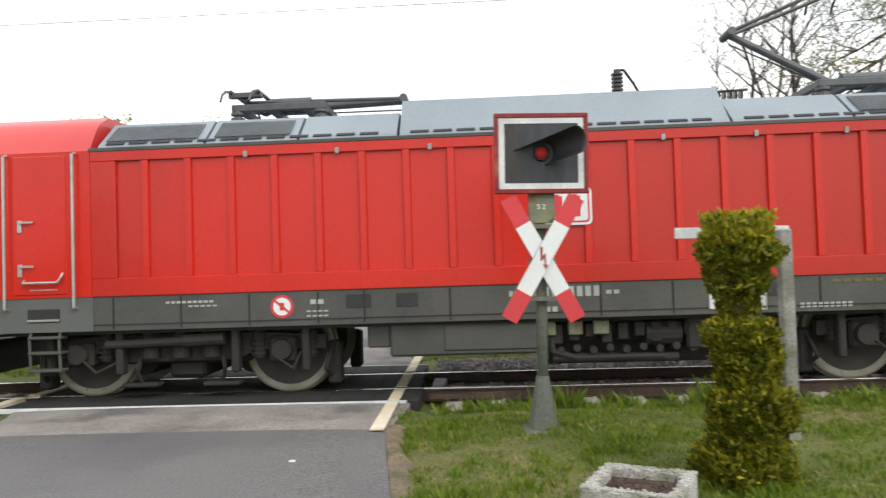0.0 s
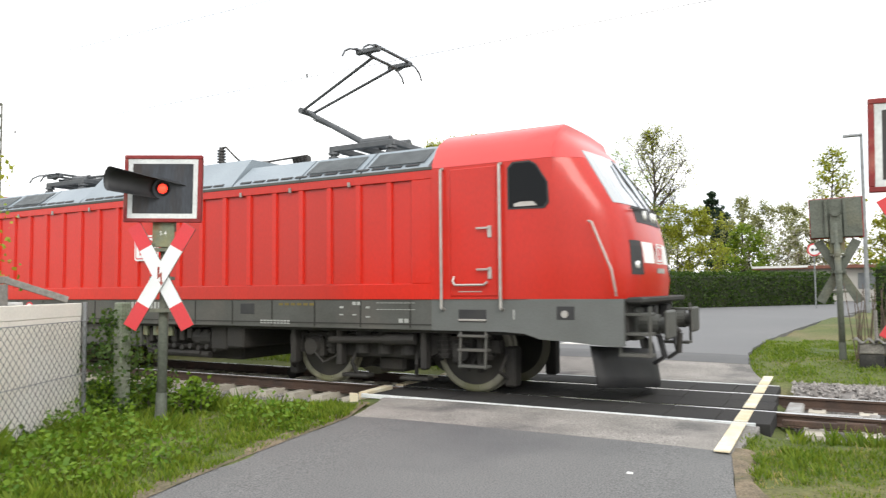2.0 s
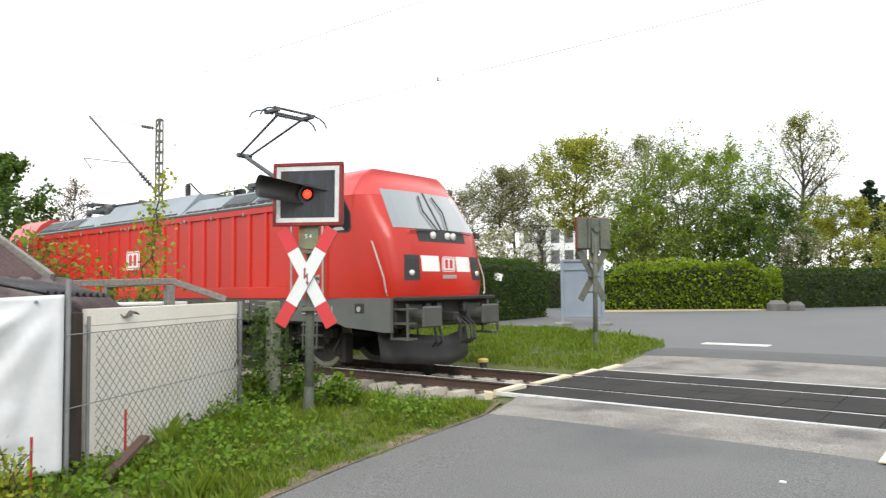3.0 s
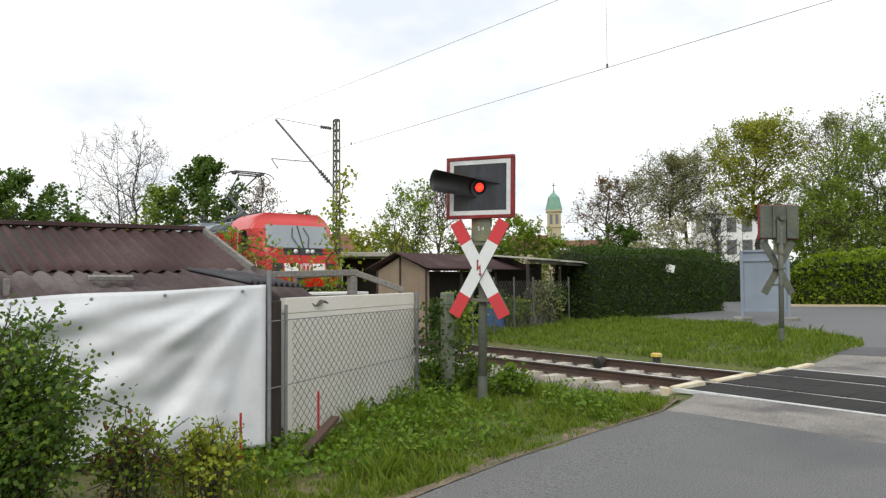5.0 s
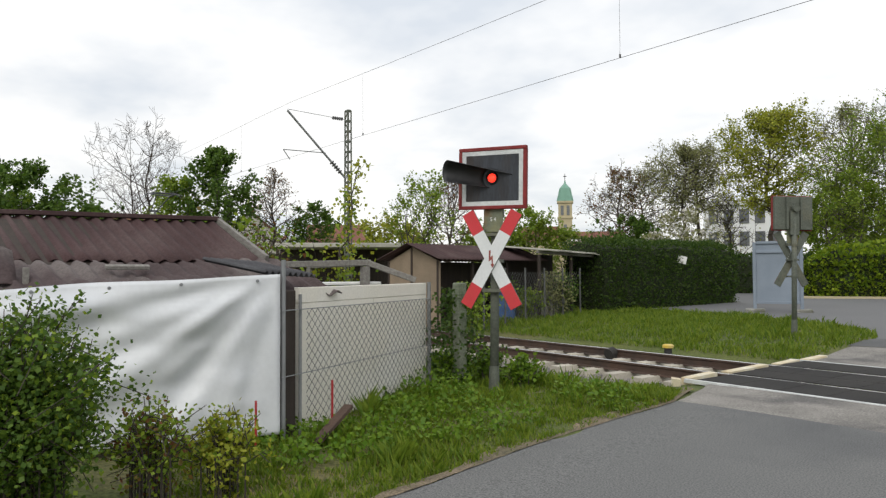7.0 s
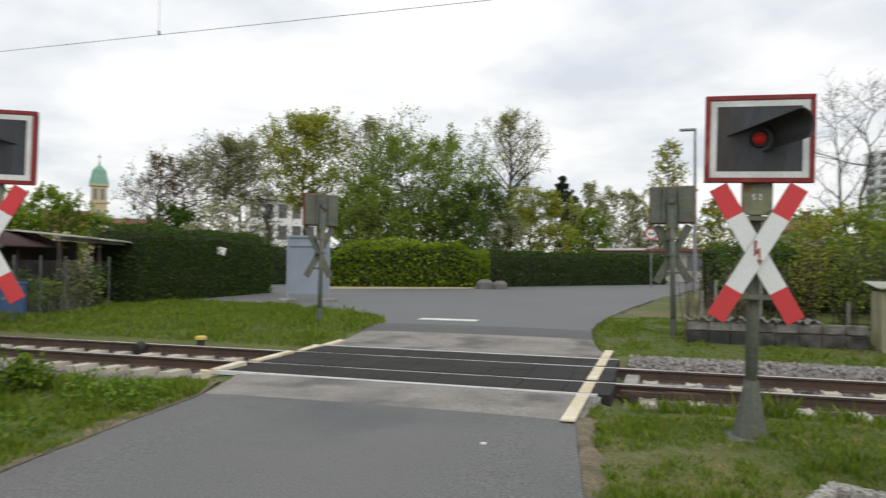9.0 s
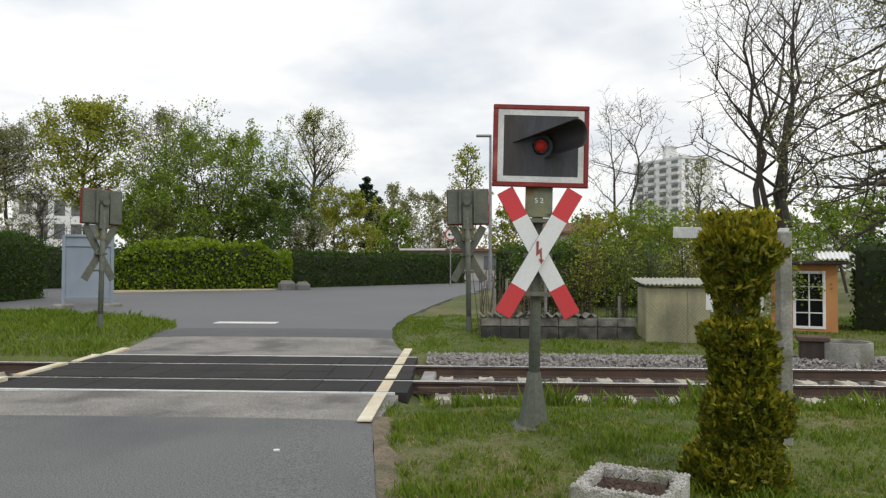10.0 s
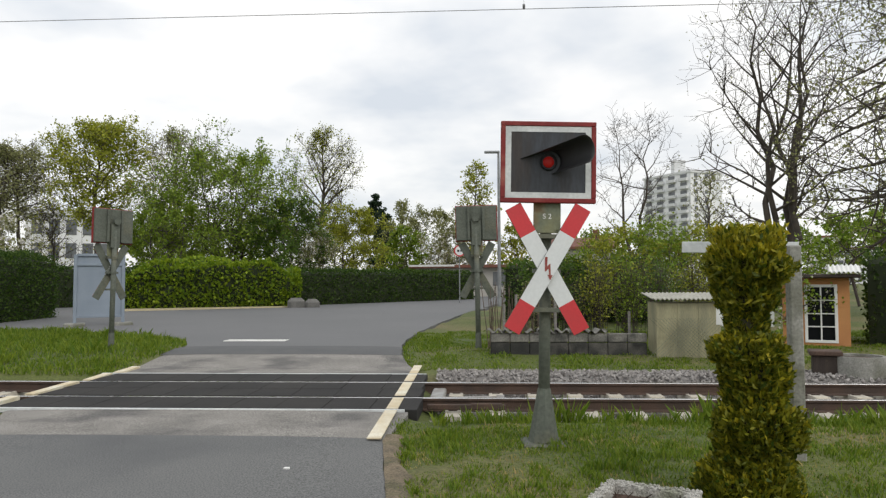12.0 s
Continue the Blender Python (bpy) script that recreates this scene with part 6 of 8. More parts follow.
def make_panel_wall():
    a, b = Vector((-6.36, 2.9, 0)), Vector((-7.76, 5.38, 0))
    L = (b - a).length
    ang = math.degrees(math.atan2(b.y - a.y, b.x - a.x))
    w = thing("panel_wall", pose(a.x, a.y, 0, 0, 0, ang), "cream-grey panel wall with a pale cap, enclosing the garden", "wall")
    n = 2
    for k in range(n):
        bm = bm_new()
        box(bm, L * k / n + 0.004, L * (k + 1) / n - 0.004, 0.0, 0.07, -0.1, 1.27, 0.006)
        part("panel", bm, "panelwall", w, "cream-grey cement panel")
    bm = bm_new()
    box(bm, 0.0, L, -0.003, 0.075, 1.272, 1.42, 0.004)
    part("cap", bm, "panelwall", w, "pale stained cap board")
    bm = bm_new()
    cyl(bm, (L + 0.02, -0.03, -0.1), (L + 0.02, -0.03, 1.43), 0.025, n=10)
    part("end_post", bm, "galv", w, "galvanised end post")
    bm = bm_new()
    box(bm, -0.36, -0.1, -0.02, 0.03, -0.05, 1.4, 0.01)
    part("dark_board", bm, "darkwood", w, "dark tarred board beside the panels")
    bm = bm_new()
    cyl(bm, (-0.09, -0.06, -0.1), (-0.09, -0.06, 1.36), 0.016, n=8)
    part("wire_post", bm, "galv", w, "thin dark steel post")
    sc = thing("roof_scrap", pose(a.x, a.y, 0, 0, 0, ang), "dark grey corrugated sheet overhanging the wall's end", "roof sheet")
    corrugated("sheet", (-0.5, 0.75, 1.7), (0.3, 0.75, 1.67), (0.0, -0.72, -0.13), 9, 0.02, "scrap", sc, "", 3)
    f = thing("wire_fence", pose(a.x, a.y, 0, 0, 0, ang), "chain-link wire fence in front of the panel wall", "fence")
    bm = bm_new()
    h, p = 1.22, 0.1
    k = -h
    while k < L:
        for s in (1, -1):
            x0, x1 = (k, k + h) if s > 0 else (k + h, k)
            z0, z1 = 0.0, h
            pts = [(x0, z0), (x1, z1)]
            (xa, za), (xb, zb) = pts
            def cutx(x, xa=xa, za=za, xb=xb, zb=zb):
                return za + (zb - za) * (x - xa) / (xb - xa)
            q = []
            for x, z in pts:
                if x < 0:
                    x, z = 0.0, cutx(0.0)
                elif x > L:
                    x, z = L, cutx(L)
                q.append((x, z))
            if abs(q[0][0] - q[1][0]) > 0.02 and max(xa, xb) > 0 and min(xa, xb) < L:
                cyl(bm, (q[0][0], -0.07 + 0.004 * s, q[0][1]), (q[1][0], -0.07 + 0.004 * s, q[1][1]), 0.0026, n=4, caps=False)
        k += p
    part("wire_mesh", bm, "mesh_wire", f, "diamond wire mesh")
    for z in (0.62, 1.22):
        bm = bm_new()
        cyl(bm, (-0.4, -0.075, z), (L + 0.02, -0.075, z), 0.005, n=5)
        part("line_wire", bm, "galv", f)


def make_trellis():
    t = thing("timber_frame", pose(0, 0, 0), "weathered grey timber frame above the panel wall", "timber frame")
    p = [Vector((-8.1, 3.45, 1.66)), Vector((-8.05, 4.65, 1.69)), Vector((-7.75, 5.2, 1.46))]
    for a, b in ((p[0], p[1]), (p[1], p[2]), (Vector((-9.6, 4.6, 1.66)), Vector((-8.05, 4.67, 1.69)))):
        bm = bm_new()
        beam(bm, a, b, 0.09, 0.075)
        part("beam", bm, "greywood", t)
    for x, y in ((-8.05, 4.62), (-8.12, 3.5), (-9.55, 4.6)):
        bm = bm_new()
        box(bm, x - 0.05, x + 0.05, y - 0.05, y + 0.05, -0.1, 1.64, 0.008)
        part("post", bm, "greywood", t)
    bm = bm_new()
    box(bm, -8.6, -8.1, 3.6, 4.9, 1.40, 1.44, 0.01)
    part("white_cover", bm, "white", t, "white sheet under the frame")


def make_garden_left():
    make_tarp()
    make_shed()
    make_panel_wall()
    make_trellis()
    # mossy concrete post with ivy
    px, py, pz = spot(52.6, 9.5)
    p = thing("fence_post", pose(px, py, pz), "mossy green concrete fence post grown with ivy", "fence post")
    bm = bm_new()
    box(bm, -0.07, 0.07, -0.07, 0.07, -0.1, 1.36, 0.012)
    for k in range(6):
        box(bm, -0.075, 0.075, -0.075, 0.075, 0.0 + 0.24 * k, 0.02 + 0.24 * k, 0.004)
    part("post", bm, "greenpost", p)
    rng = np.random.default_rng(3)
    n = 1500
    z = rng.beta(1.2, 1.3, n) * 1.3
    spread = 0.13 + 0.14 * np.exp(-((z - 0.55) / 0.35) ** 2)
    pos = np.stack([rng.normal(-0.06, 1, n) * spread, rng.normal(-0.03, 1, n) * spread * 0.8, z], 1)
    pos[:, 0] -= 0.1
    leaf_mesh("ivy", pos, 0.055, "leaf_hedge", p, "dark ivy leaves", rng)
    # red stakes and the old gutter lying in the grass
    for x, y, h in ((-5.98, 2.3, 0.42), (-6.1, 3.1, 0.5)):
        bm = bm_new()
        cyl(bm, (0, 0, -0.1), (0, 0, h), 0.011, n=8)
        st = part("marker_stake", bm, "redplastic")
        st.matrix_basis = pose(x, y, ground_z(x, y))
        tagged(st, "thin red plastic stake in the grass", "stake")
    bm = bm_new()
    beam(bm, (-5.75, 2.75, 0.08), (-6.05, 3.25, 0.3), 0.09, 0.04)
    tagged(part("old_plank", bm, "rust"), "short rusty brown plank leaning in the grass", "plank")
    for k, (x, y, r, h) in enumerate(((-7.45, 6.1, 0.42, 0.5), (-7.0, 6.35, 0.35, 0.38), (-7.75, 5.75, 0.3, 0.55))):
        make_bush(x, y, r, h, 390 + k, "weed", 900, 0.055, "leafy weed clump at the foot of the post", "weed_clump", 26)
    # shrubs in front of the tarpaulin
    x, y, z = spot(84.8, 5.0)
    make_bush(x, y, 0.56, 1.4, 21, "leaf_deep", 17000, 0.034, "dense dark green shrub with small white flowers", twigs=60, second="leaf_spring")
    x, y, z = spot(88.5, 4.9)
    make_bush(x, y, 0.7, 1.3, 22, "leaf_deep", 6000, 0.038, "dense dark green shrub", twigs=50)
    x, y, z = spot(76.6, 5.2)
    make_bush(x, y, 0.38, 0.8, 23, "leaf_spring", 1700, 0.036, "loose young shrub with reddish tips", twigs=34, second="leaf_red")
    x, y, z = spot(71.5, 5.35)
    make_bush(x, y, 0.4, 0.62, 24, "leaf_yellow", 1700, 0.038, "low yellow-green shrub before the white sheet", twigs=30, second="leaf_spring")
    # climbing plants on rods behind the wall, and the reddish shrub
    for b, d, h, s, lf in ((62.8, 10.6, 3.1, 31, "leaf_yellow"), (61.2, 10.8, 2.5, 32, "leaf_spring")):
        x, y, z = spot(b, d)
        rng = np.random.default_rng(s)
        v = thing("climbing_plant", pose(x, y, z), "young climbing plant with bright leaves on a thin stem", "climber")
        segs, q = [], Vector((0, 0, -0.1))
        pos = []
        while q.z < h:
            e = q + Vector((rng.normal(0, 0.04), rng.normal(0, 0.04), 0.16))
            segs.append((q, e, 0.012, 0.011))
            if e.z > 0.9:
                r = 0.06 + 0.1 * max(0, 1 - abs(e.z - h * 0.55) / (h * 0.5))
                pos += [tuple(np.array(e) + rng.normal(0, r, 3) * np.array([1, 1, 0.7])) for _ in range(26)]
            q = e
        tubes_mesh("stem", segs, "twig", v)
        leaf_mesh("leaves", pos, 0.065, lf, v, "", rng)
    x, y, z = spot(69.2, 11.2)
    make_bush(x, y, 0.75, 2.45, 33, "leaf_spring", 1900, 0.075, "tall shrub with green and reddish young leaves", twigs=40, second="leaf_red")
    x, y, z = spot(64.0, 10.6)
    make_bush(x, y, 0.9, 1.75, 34, "leaf_spring", 1500, 0.07, "bright green vine shrub behind the timber frame", twigs=34, second="leaf_yellow")
    x, y, z = spot(55.4, 26.0)
    make_tree(x, y, 4.8, 1.7, 41, "young fruit tree with upright leafy shoots", "leaf_spring", 2600, 0.1, limbs=24, stems=4, rise=1.3, low=0.15)
    x, y, z = spot(51.2, 17.0)
    make_bush(x, y, 0.4, 1.75, 35, "leaf_spring", 600, 0.09, "slim green shrub beside the hut", twigs=16)
    # garden hut beyond the track
    b, c = spot(53.8, 19.7), spot(44.8, 24.3)
    ang = math.degrees(math.atan2(c[1] - b[1], c[0] - b[0]))
    hut = thing("garden_hut", pose(b[0], b[1], b[2], 0, 0, ang), "tan plywood garden hut with a low brown roof", "hut")
    gw, L = 1.95, 5.2
    bm = bm_new()
    prism(bm, [(0, -0.1), (gw, -0.1), (gw, 2.2), (gw / 2, 2.62), (0, 2.2)], "x", 0, 0.08)
    part("gable_wall", bm, "tanboard", hut, "tan plywood gable")
    bm = bm_new()
    box(bm, 0.08, L, 1.1, gw, -0.1, 2.2, 0.01)
    part("back_wall", bm, "darkwood", hut)
    bm = bm_new()
    for q in (0.0, gw * 0.5, gw - 0.06):
        box(bm, -0.03, 0.0, q, q + 0.06, -0.1, 2.22 if q != gw * 0.5 else 2.6, 0.005)
    for q in (1.5, 3.2, L - 0.1):
        box(bm, q, q + 0.08, 0.0, 0.08, -0.1, 2.2, 0.005)
    part("post", bm, "darkwood", hut)
    corrugated("roof_front", (-0.25, gw / 2, 2.72), (L, gw / 2, 2.72), (0, -1.22, -0.46), 30, 0.02, "roofbrown", hut, "brown corrugated roof")
    corrugated("roof_back", (-0.25, gw / 2, 2.72), (L, gw / 2, 2.72), (0, 1.22, -0.46), 30, 0.02, "roofbrown", hut, "brown corrugated roof")
    x, y, z = spot(45.6, 24.5)
    lean = thing("lean_to", pose(x, y, z, 0, 0, ang), "grey-roofed open lean-to beside the hut", "shed")
    for k in range(5):
        bm = bm_new()
        box(bm, -1.9 + 0.8 * k, -1.13 + 0.8 * k, -1.2, 1.0, 2.1, 2.13, 0.008, pose(0, 0, 0.03 * (k % 2), 5, 1.5, 0))
        part("roof_sheet", bm, "palecorr", lean, "pale grey roof sheet")
    bm = bm_new()
    beam(bm, (-1.9, -1.1, 2.0), (2.1, -1.1, 1.9), 0.06, 0.08)
    part("eave_beam", bm, "greywood", lean)
    for q in (-1.8, 0.1, 2.0):
        bm = bm_new()
        box(bm, q - 0.04, q + 0.04, -1.14, -1.06, -0.1, 1.92, 0.005)
        part("post", bm, "darkwood", lean)
    bm = bm_new()
    box(bm, -1.9, 2.1, 0.85, 0.93, -0.1, 2.0, 0.01)
    part("back_boards", bm, "darkwood", lean)
    for b, d, w, h, m in ((48.5, 22.5, 0.7, 0.9, "blueplastic"), (46.8, 22.8, 0.9, 0.6, "greywood"), (45.2, 23.2, 0.5, 0.8, "palecorr"), (62.5, 24, 1.6, 0.9, "white"), (57.5, 23, 1.2, 1.0, "greywood")):
        x, y, z = spot(b, d)
        bm = bm_new()
        box(bm, -w / 2, w / 2, -0.3, 0.3, -0.05, h, 0.06)
        box(bm, -w / 2 - 0.03, w / 2 + 0.03, -0.33, 0.33, h - 0.1, h - 0.03, 0.02)
        c = part("garden_box", bm, m)
        c.matrix_basis = pose(x, y, z, 0, 0, 40)
        tagged(c, "covered storage box standing in the garden plot", "storage box")
    # wire fence of the far garden with its slim posts, shrubs behind it
    p, q = spot(50.2, 20.2), spot(42.6, 23.4)
    wire = thing("garden_fence", pose(p[0], p[1], 0.5 * (p[2] + q[2]), 0, 0, math.degrees(math.atan2(q[1] - p[1], q[0] - p[0]))), "grey wire mesh fence on slim posts before the garden plot", "fence")
    L = math.hypot(q[0] - p[0], q[1] - p[1])
    for k in range(6):
        bm = bm_new()
        cyl(bm, (L * k / 5, 0, -0.15), (L * k / 5, 0, 1.62), 0.028, n=8)
        part("post", bm, "mesh_wire", wire)
    bm = bm_new()
    k, h = -1.0, 1.5
    while k < L:
        for x0, x1 in ((k, k + 0.9), (k + 0.9, k)):
            if min(x0, x1) >= 0 and max(x0, x1) <= L:
                cyl(bm, (x0, 0.03, 0.05), (x1, 0.03, h), 0.0035, n=3, caps=False)
        k += 0.11
    part("wire_mesh", bm, "mesh_wire", wire)
    for j, (b, d, r, h, lf) in enumerate(((48.2, 22.6, 0.7, 1.3, "leaf_deep"), (46.6, 22.2, 0.6, 1.0, "leaf_spring"), (45.0, 22.9, 0.8, 1.5, "leaf_pale"), (43.9, 23.2, 0.7, 1.3, "leaf_deep"), (51.9, 21.6, 0.6, 1.2, "leaf_hedge"))):
        x, y, z = spot(b, d)
        make_bush(x, y, r, h, 360 + j, lf, 1500, 0.075, "loose garden shrub behind the wire fence", twigs=34)
    # small printed board beyond the hedge
    x, y, z = spot(42.7, 36.0)
    sg = thing("printed_board", pose(x, y, z, 0, 0, 43), "small white board with faded pink print on a post", "sign")
    bm = bm_new()
    cyl(bm, (0, 0, -0.1), (0, 0, 2.5), 0.03, n=8)
    part("post", bm, "galv", sg)
    bm = bm_new()
    box(bm, -0.26, 0.26, -0.05, -0.03, 2.45, 2.95, 0.01)
    bd = part("board", bm, "white", sg)
    for k in range(3):
        bm = bm_new()
        box(bm, -0.2, 0.2, -0.055, -0.05, 2.54 + 0.13 * k, 2.61 + 0.13 * k)
        part("print_bar", bm, "bannerpink", bd)
    # carport roof with a pale edge behind the mast
    for b, d, w, zt in ((61.5, 30, 5.0, 2.7), (66, 34, 4.0, 2.6)):
        x, y, z = spot(b, d)
        cp = thing("carport", pose(x, y, z, 0, 0, b), "flat-roofed garden shelter with a pale roof edge", "shelter")
        bm = bm_new()
        box(bm, -w / 2, w / 2, -1.5, 1.5, zt - 0.2, zt - 0.02, 0.02)
        part("roof", bm, "palecorr", cp)
        bm = bm_new()
        for q in (-w / 2 + 0.1, 0, w / 2 - 0.1):
            box(bm, q - 0.06, q + 0.06, -1.4, -1.3, -0.1, zt - 0.2)
        box(bm, -w / 2, w / 2, 1.3, 1.4, -0.1, zt - 0.2)
        part("frame", bm, "darkwood", cp)


make_garden_left()


# ---- verge and gardens on the other side ----
def make_topiary():
    x, y, z = spot(-20.0, 5.6)
    t = thing("clipped_thuja", pose(x, y, z), "golden-green thuja clipped into stacked spiral balls", "topiary")
    rng = np.random.default_rng(8)
    balls = [(0.0, 0.0, 1.64, 0.265, 0.19), (-0.02, 0.01, 1.45, 0.2, 0.2), (-0.01, 0.02, 1.24, 0.135, 0.14), (-0.02, 0.0, 1.04, 0.235, 0.15), (0.03, 0.0, 0.88, 0.22, 0.14), (0.02, 0.0, 0.73, 0.2, 0.13), (0.04, -0.02, 0.52, 0.275, 0.24), (0.0, 0.0, 0.3, 0.24, 0.16), (-0.03, 0.0, 0.08, 0.33, 0.27)]
    bm = bm_new()
    cyl(bm, (0, 0, -0.1), (0, 0, 1.8), 0.06, 0.03, 10)
    part("trunk", bm, "bark", t)
    # solid brown core; shade between the sprays is in its dark colour
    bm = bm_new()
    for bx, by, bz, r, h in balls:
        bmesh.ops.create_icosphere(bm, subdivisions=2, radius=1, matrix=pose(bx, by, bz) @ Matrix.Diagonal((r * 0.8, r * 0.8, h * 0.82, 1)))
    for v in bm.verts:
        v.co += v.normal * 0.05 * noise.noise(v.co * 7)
    part("core", bm, "thuja_shade", t, "solid brown core, inner shade in its colour")
    pos, out = [], []
    for bx, by, bz, r, h in balls:
        for _ in range(int(135000 * r * h)):
            d = rng.normal(size=3)
            d /= np.linalg.norm(d)
            k = rng.uniform(0.76, 1.06) + 0.28 * noise.noise((d[0] * 2.2 + bz, d[1] * 2.2, d[2] * 2.2)) + 0.12 * noise.noise((d[0] * 7, d[1] * 7 + bz, d[2] * 7))
            pos.append((bx + d[0] * r * k, by + d[1] * r * k, bz + d[2] * h * k))
            out.append((d[0] * 0.8, d[1] * 0.8, d[2] * 0.5 + 0.75))
    for _ in range(900):
        a, q = rng.uniform(0, 6.28), 0.25 * rng.random() ** 0.5
        pos.append((q * math.cos(a), q * math.sin(a), 1.8 + 0.1 * rng.random() + 0.06 * noise.noise((q * 20 * math.cos(a), q * 20 * math.sin(a), 0))))
        out.append((0.3 * math.cos(a), 0.3 * math.sin(a), 1.0))
    pos, out = np.array(pos), np.array(out)
    reach = np.hypot(pos[:, 0], pos[:, 1])
    gold = (pos[:, 2] > 1.68) & (rng.random(len(pos)) < 0.55) | (out[:, 2] > 1.0) & (reach > 0.17) & (rng.random(len(pos)) < 0.35) | (rng.random(len(pos)) < 0.06)
    leaf_mesh("foliage", pos[~gold], 0.026, "thuja", t, "", rng, out=out[~gold], long=2.1)
    leaf_mesh("young_growth", pos[gold], 0.03, "thuja_tip", t, "golden young tips", rng, out=out[gold], long=2.2)


def make_planter():
    p = thing("planter_trough", pose(0.99, 4.45, ground_z(1, 4.4), 0, 0, -24), "square washed-concrete planter with dry soil", "planter")
    bm = bm_new()
    a, b, h = 0.29, 0.215, 0.26
    for x0, x1, y0, y1 in ((-a, a, -a, -b), (-a, a, b, a), (-a, -b, -b, b), (b, a, -b, b)):
        box(bm, x0, x1, y0, y1, -0.03, h, 0.012)
    rng = np.random.default_rng(5)
    for _ in range(420):
        s, u, w = rng.integers(0, 4), rng.uniform(-a, a), rng.uniform(b, a)
        x, y = ((u, w), (u, -w), (w, u), (-w, u))[s]
        bmesh.ops.create_icosphere(bm, subdivisions=1, radius=rng.uniform(0.006, 0.014), matrix=pose(x, y, h))
    part("trough", bm, "washed", p)
    bm = bm_new()
    box(bm, -b, b, -b, b, 0.05, h - 0.06)
    part("soil", bm, "peat", p, "dry dark soil with dead stems")
    segs = []
    for _ in range(60):
        q = Vector((rng.uniform(-b, b), rng.uniform(-b, b), h - 0.06))
        segs.append((q, q + Vector((rng.normal(0, 0.05), rng.normal(0, 0.05), rng.uniform(0.0, 0.06))), 0.005, 0.003))
    tubes_mesh("dead_stems", segs, "rust", p)


def make_sign_rack():
    a, b = spot(-15.7, 7.0), spot(-23.6, 6.95)
    r = thing("board_rack", pose(0, 0, 0), "pale board with a cross plank on a grey concrete post", "board")
    bm = bm_new()
    px, py, pz = spot(-22.9, 7.0)
    box(bm, px - 0.055, px + 0.055, py - 0.05, py + 0.05, -0.1, 1.86, 0.012)
    part("post", bm, "concrete", r, "grey concrete post")
    bm = bm_new()
    beam(bm, (a[0], a[1] + 0.1, 1.87), (b[0], b[1] + 0.1, 1.84), 0.04, 0.1)
    part("plank", bm, "sign_border", r, "pale cross plank")
    bm = bm_new()
    c, d = spot(-18.0, 7.05), spot(-21.9, 7.05)
    beam(bm, (c[0], c[1] + 0.1, 1.28), (d[0], d[1] + 0.1, 1.27), 0.03, 0.24)
    part("plate", bm, "white", r, "white plate")


def make_low_wall():
    y0 = 14.75
    w = thing("garden_wall", pose(0, 0, 0), "low blackened concrete garden wall topped with broken roof sheets", "wall")
    for k in range(8):
        bm = bm_new()
        x = 0.22 + 0.39 * k
        box(bm, x, x + 0.383, y0, y0 + 0.14, 0.05, 0.33 + 0.01 * random.random(), 0.015)
        part("lower_block", bm, "darkwall", w, "blackened lower block")
        bm = bm_new()
        box(bm, x, x + 0.383, y0 - 0.01, y0 + 0.13, 0.345, 0.52 + 0.01 * random.random(), 0.015)
        part("upper_block", bm, "wallcap", w, "weathered grey upper block")
    rng = np.random.default_rng(6)
    for k in range(7):
        x = 0.32 + 0.34 * k
        ob = corrugated("broken_sheet", (-0.2, 0, 0.0), (0.2, 0, 0.0), (0.0, 0.3, 0.02), 2, 0.04, "wallcap", w, "broken corrugated piece", 2)
        ob.matrix_basis = pose(x, y0 - 0.05, 0.565, 0, rng.uniform(-6, 6), rng.uniform(-12, 12))
    for x, h in ((1.55, 1.25), (0.5, 1.1), (0.75, 1.3), (3.05, 0.95)):
        bm = bm_new()
        cyl(bm, (x, y0 + 0.3, 0), (x, y0 + 0.3, h), 0.03, n=6)
        st = part("garden_stake", bm, "greywood")
        tagged(st, "thin grey wooden stake in the garden", "stake", "garden stakes")


def make_bin_shed():
    s = thing("tool_shed", pose(3.47, 14.5, ground_z(3.5, 14.6), 0, 0, -2), "small beige board shed with a pale corrugated roof", "shed")
    bm = bm_new()
    box(bm, 0, 1.22, 0, 0.9, -0.1, 1.06, 0.01)
    part("board_wall", bm, "beigeboard", s, "beige cement boards with dark runs")
    for x in (0.0, 0.4, 0.8, 1.19):
        bm = bm_new()
        box(bm, x, x + 0.025, -0.012, 0.0, -0.05, 1.06)
        part("batten", bm, "beigeboard", s)
    corrugated("roof", (-0.1, 1.05, 1.24), (1.34, 1.05, 1.24), (0, -1.2, -0.1), 17, 0.018, "palecorr", s, "pale corrugated roof")
    bm = bm_new()
    box(bm, 1.23, 1.36, -0.02, 0.5, 0.6, 1.12, 0.01)
    part("white_flap", bm, "white", s, "white side board")
    f = thing("mesh_fence", pose(3.25, 14.32, 0.1), "green wire mesh fence before the shed", "fence")
    bm = bm_new()
    k = -0.8
    while k < 1.5:
        for sg in (1, -1):
            x0, x1 = (k, k + 0.75) if sg > 0 else (k + 0.75, k)
            if 0 <= min(x0, x1) and max(x0, x1) <= 1.6:
                cyl(bm, (x0, 0.004 * sg, 0), (x1, 0.004 * sg, 0.75), 0.004, n=3, caps=False)
        k += 0.07
    part("wire_mesh", bm, "greenpost", f)


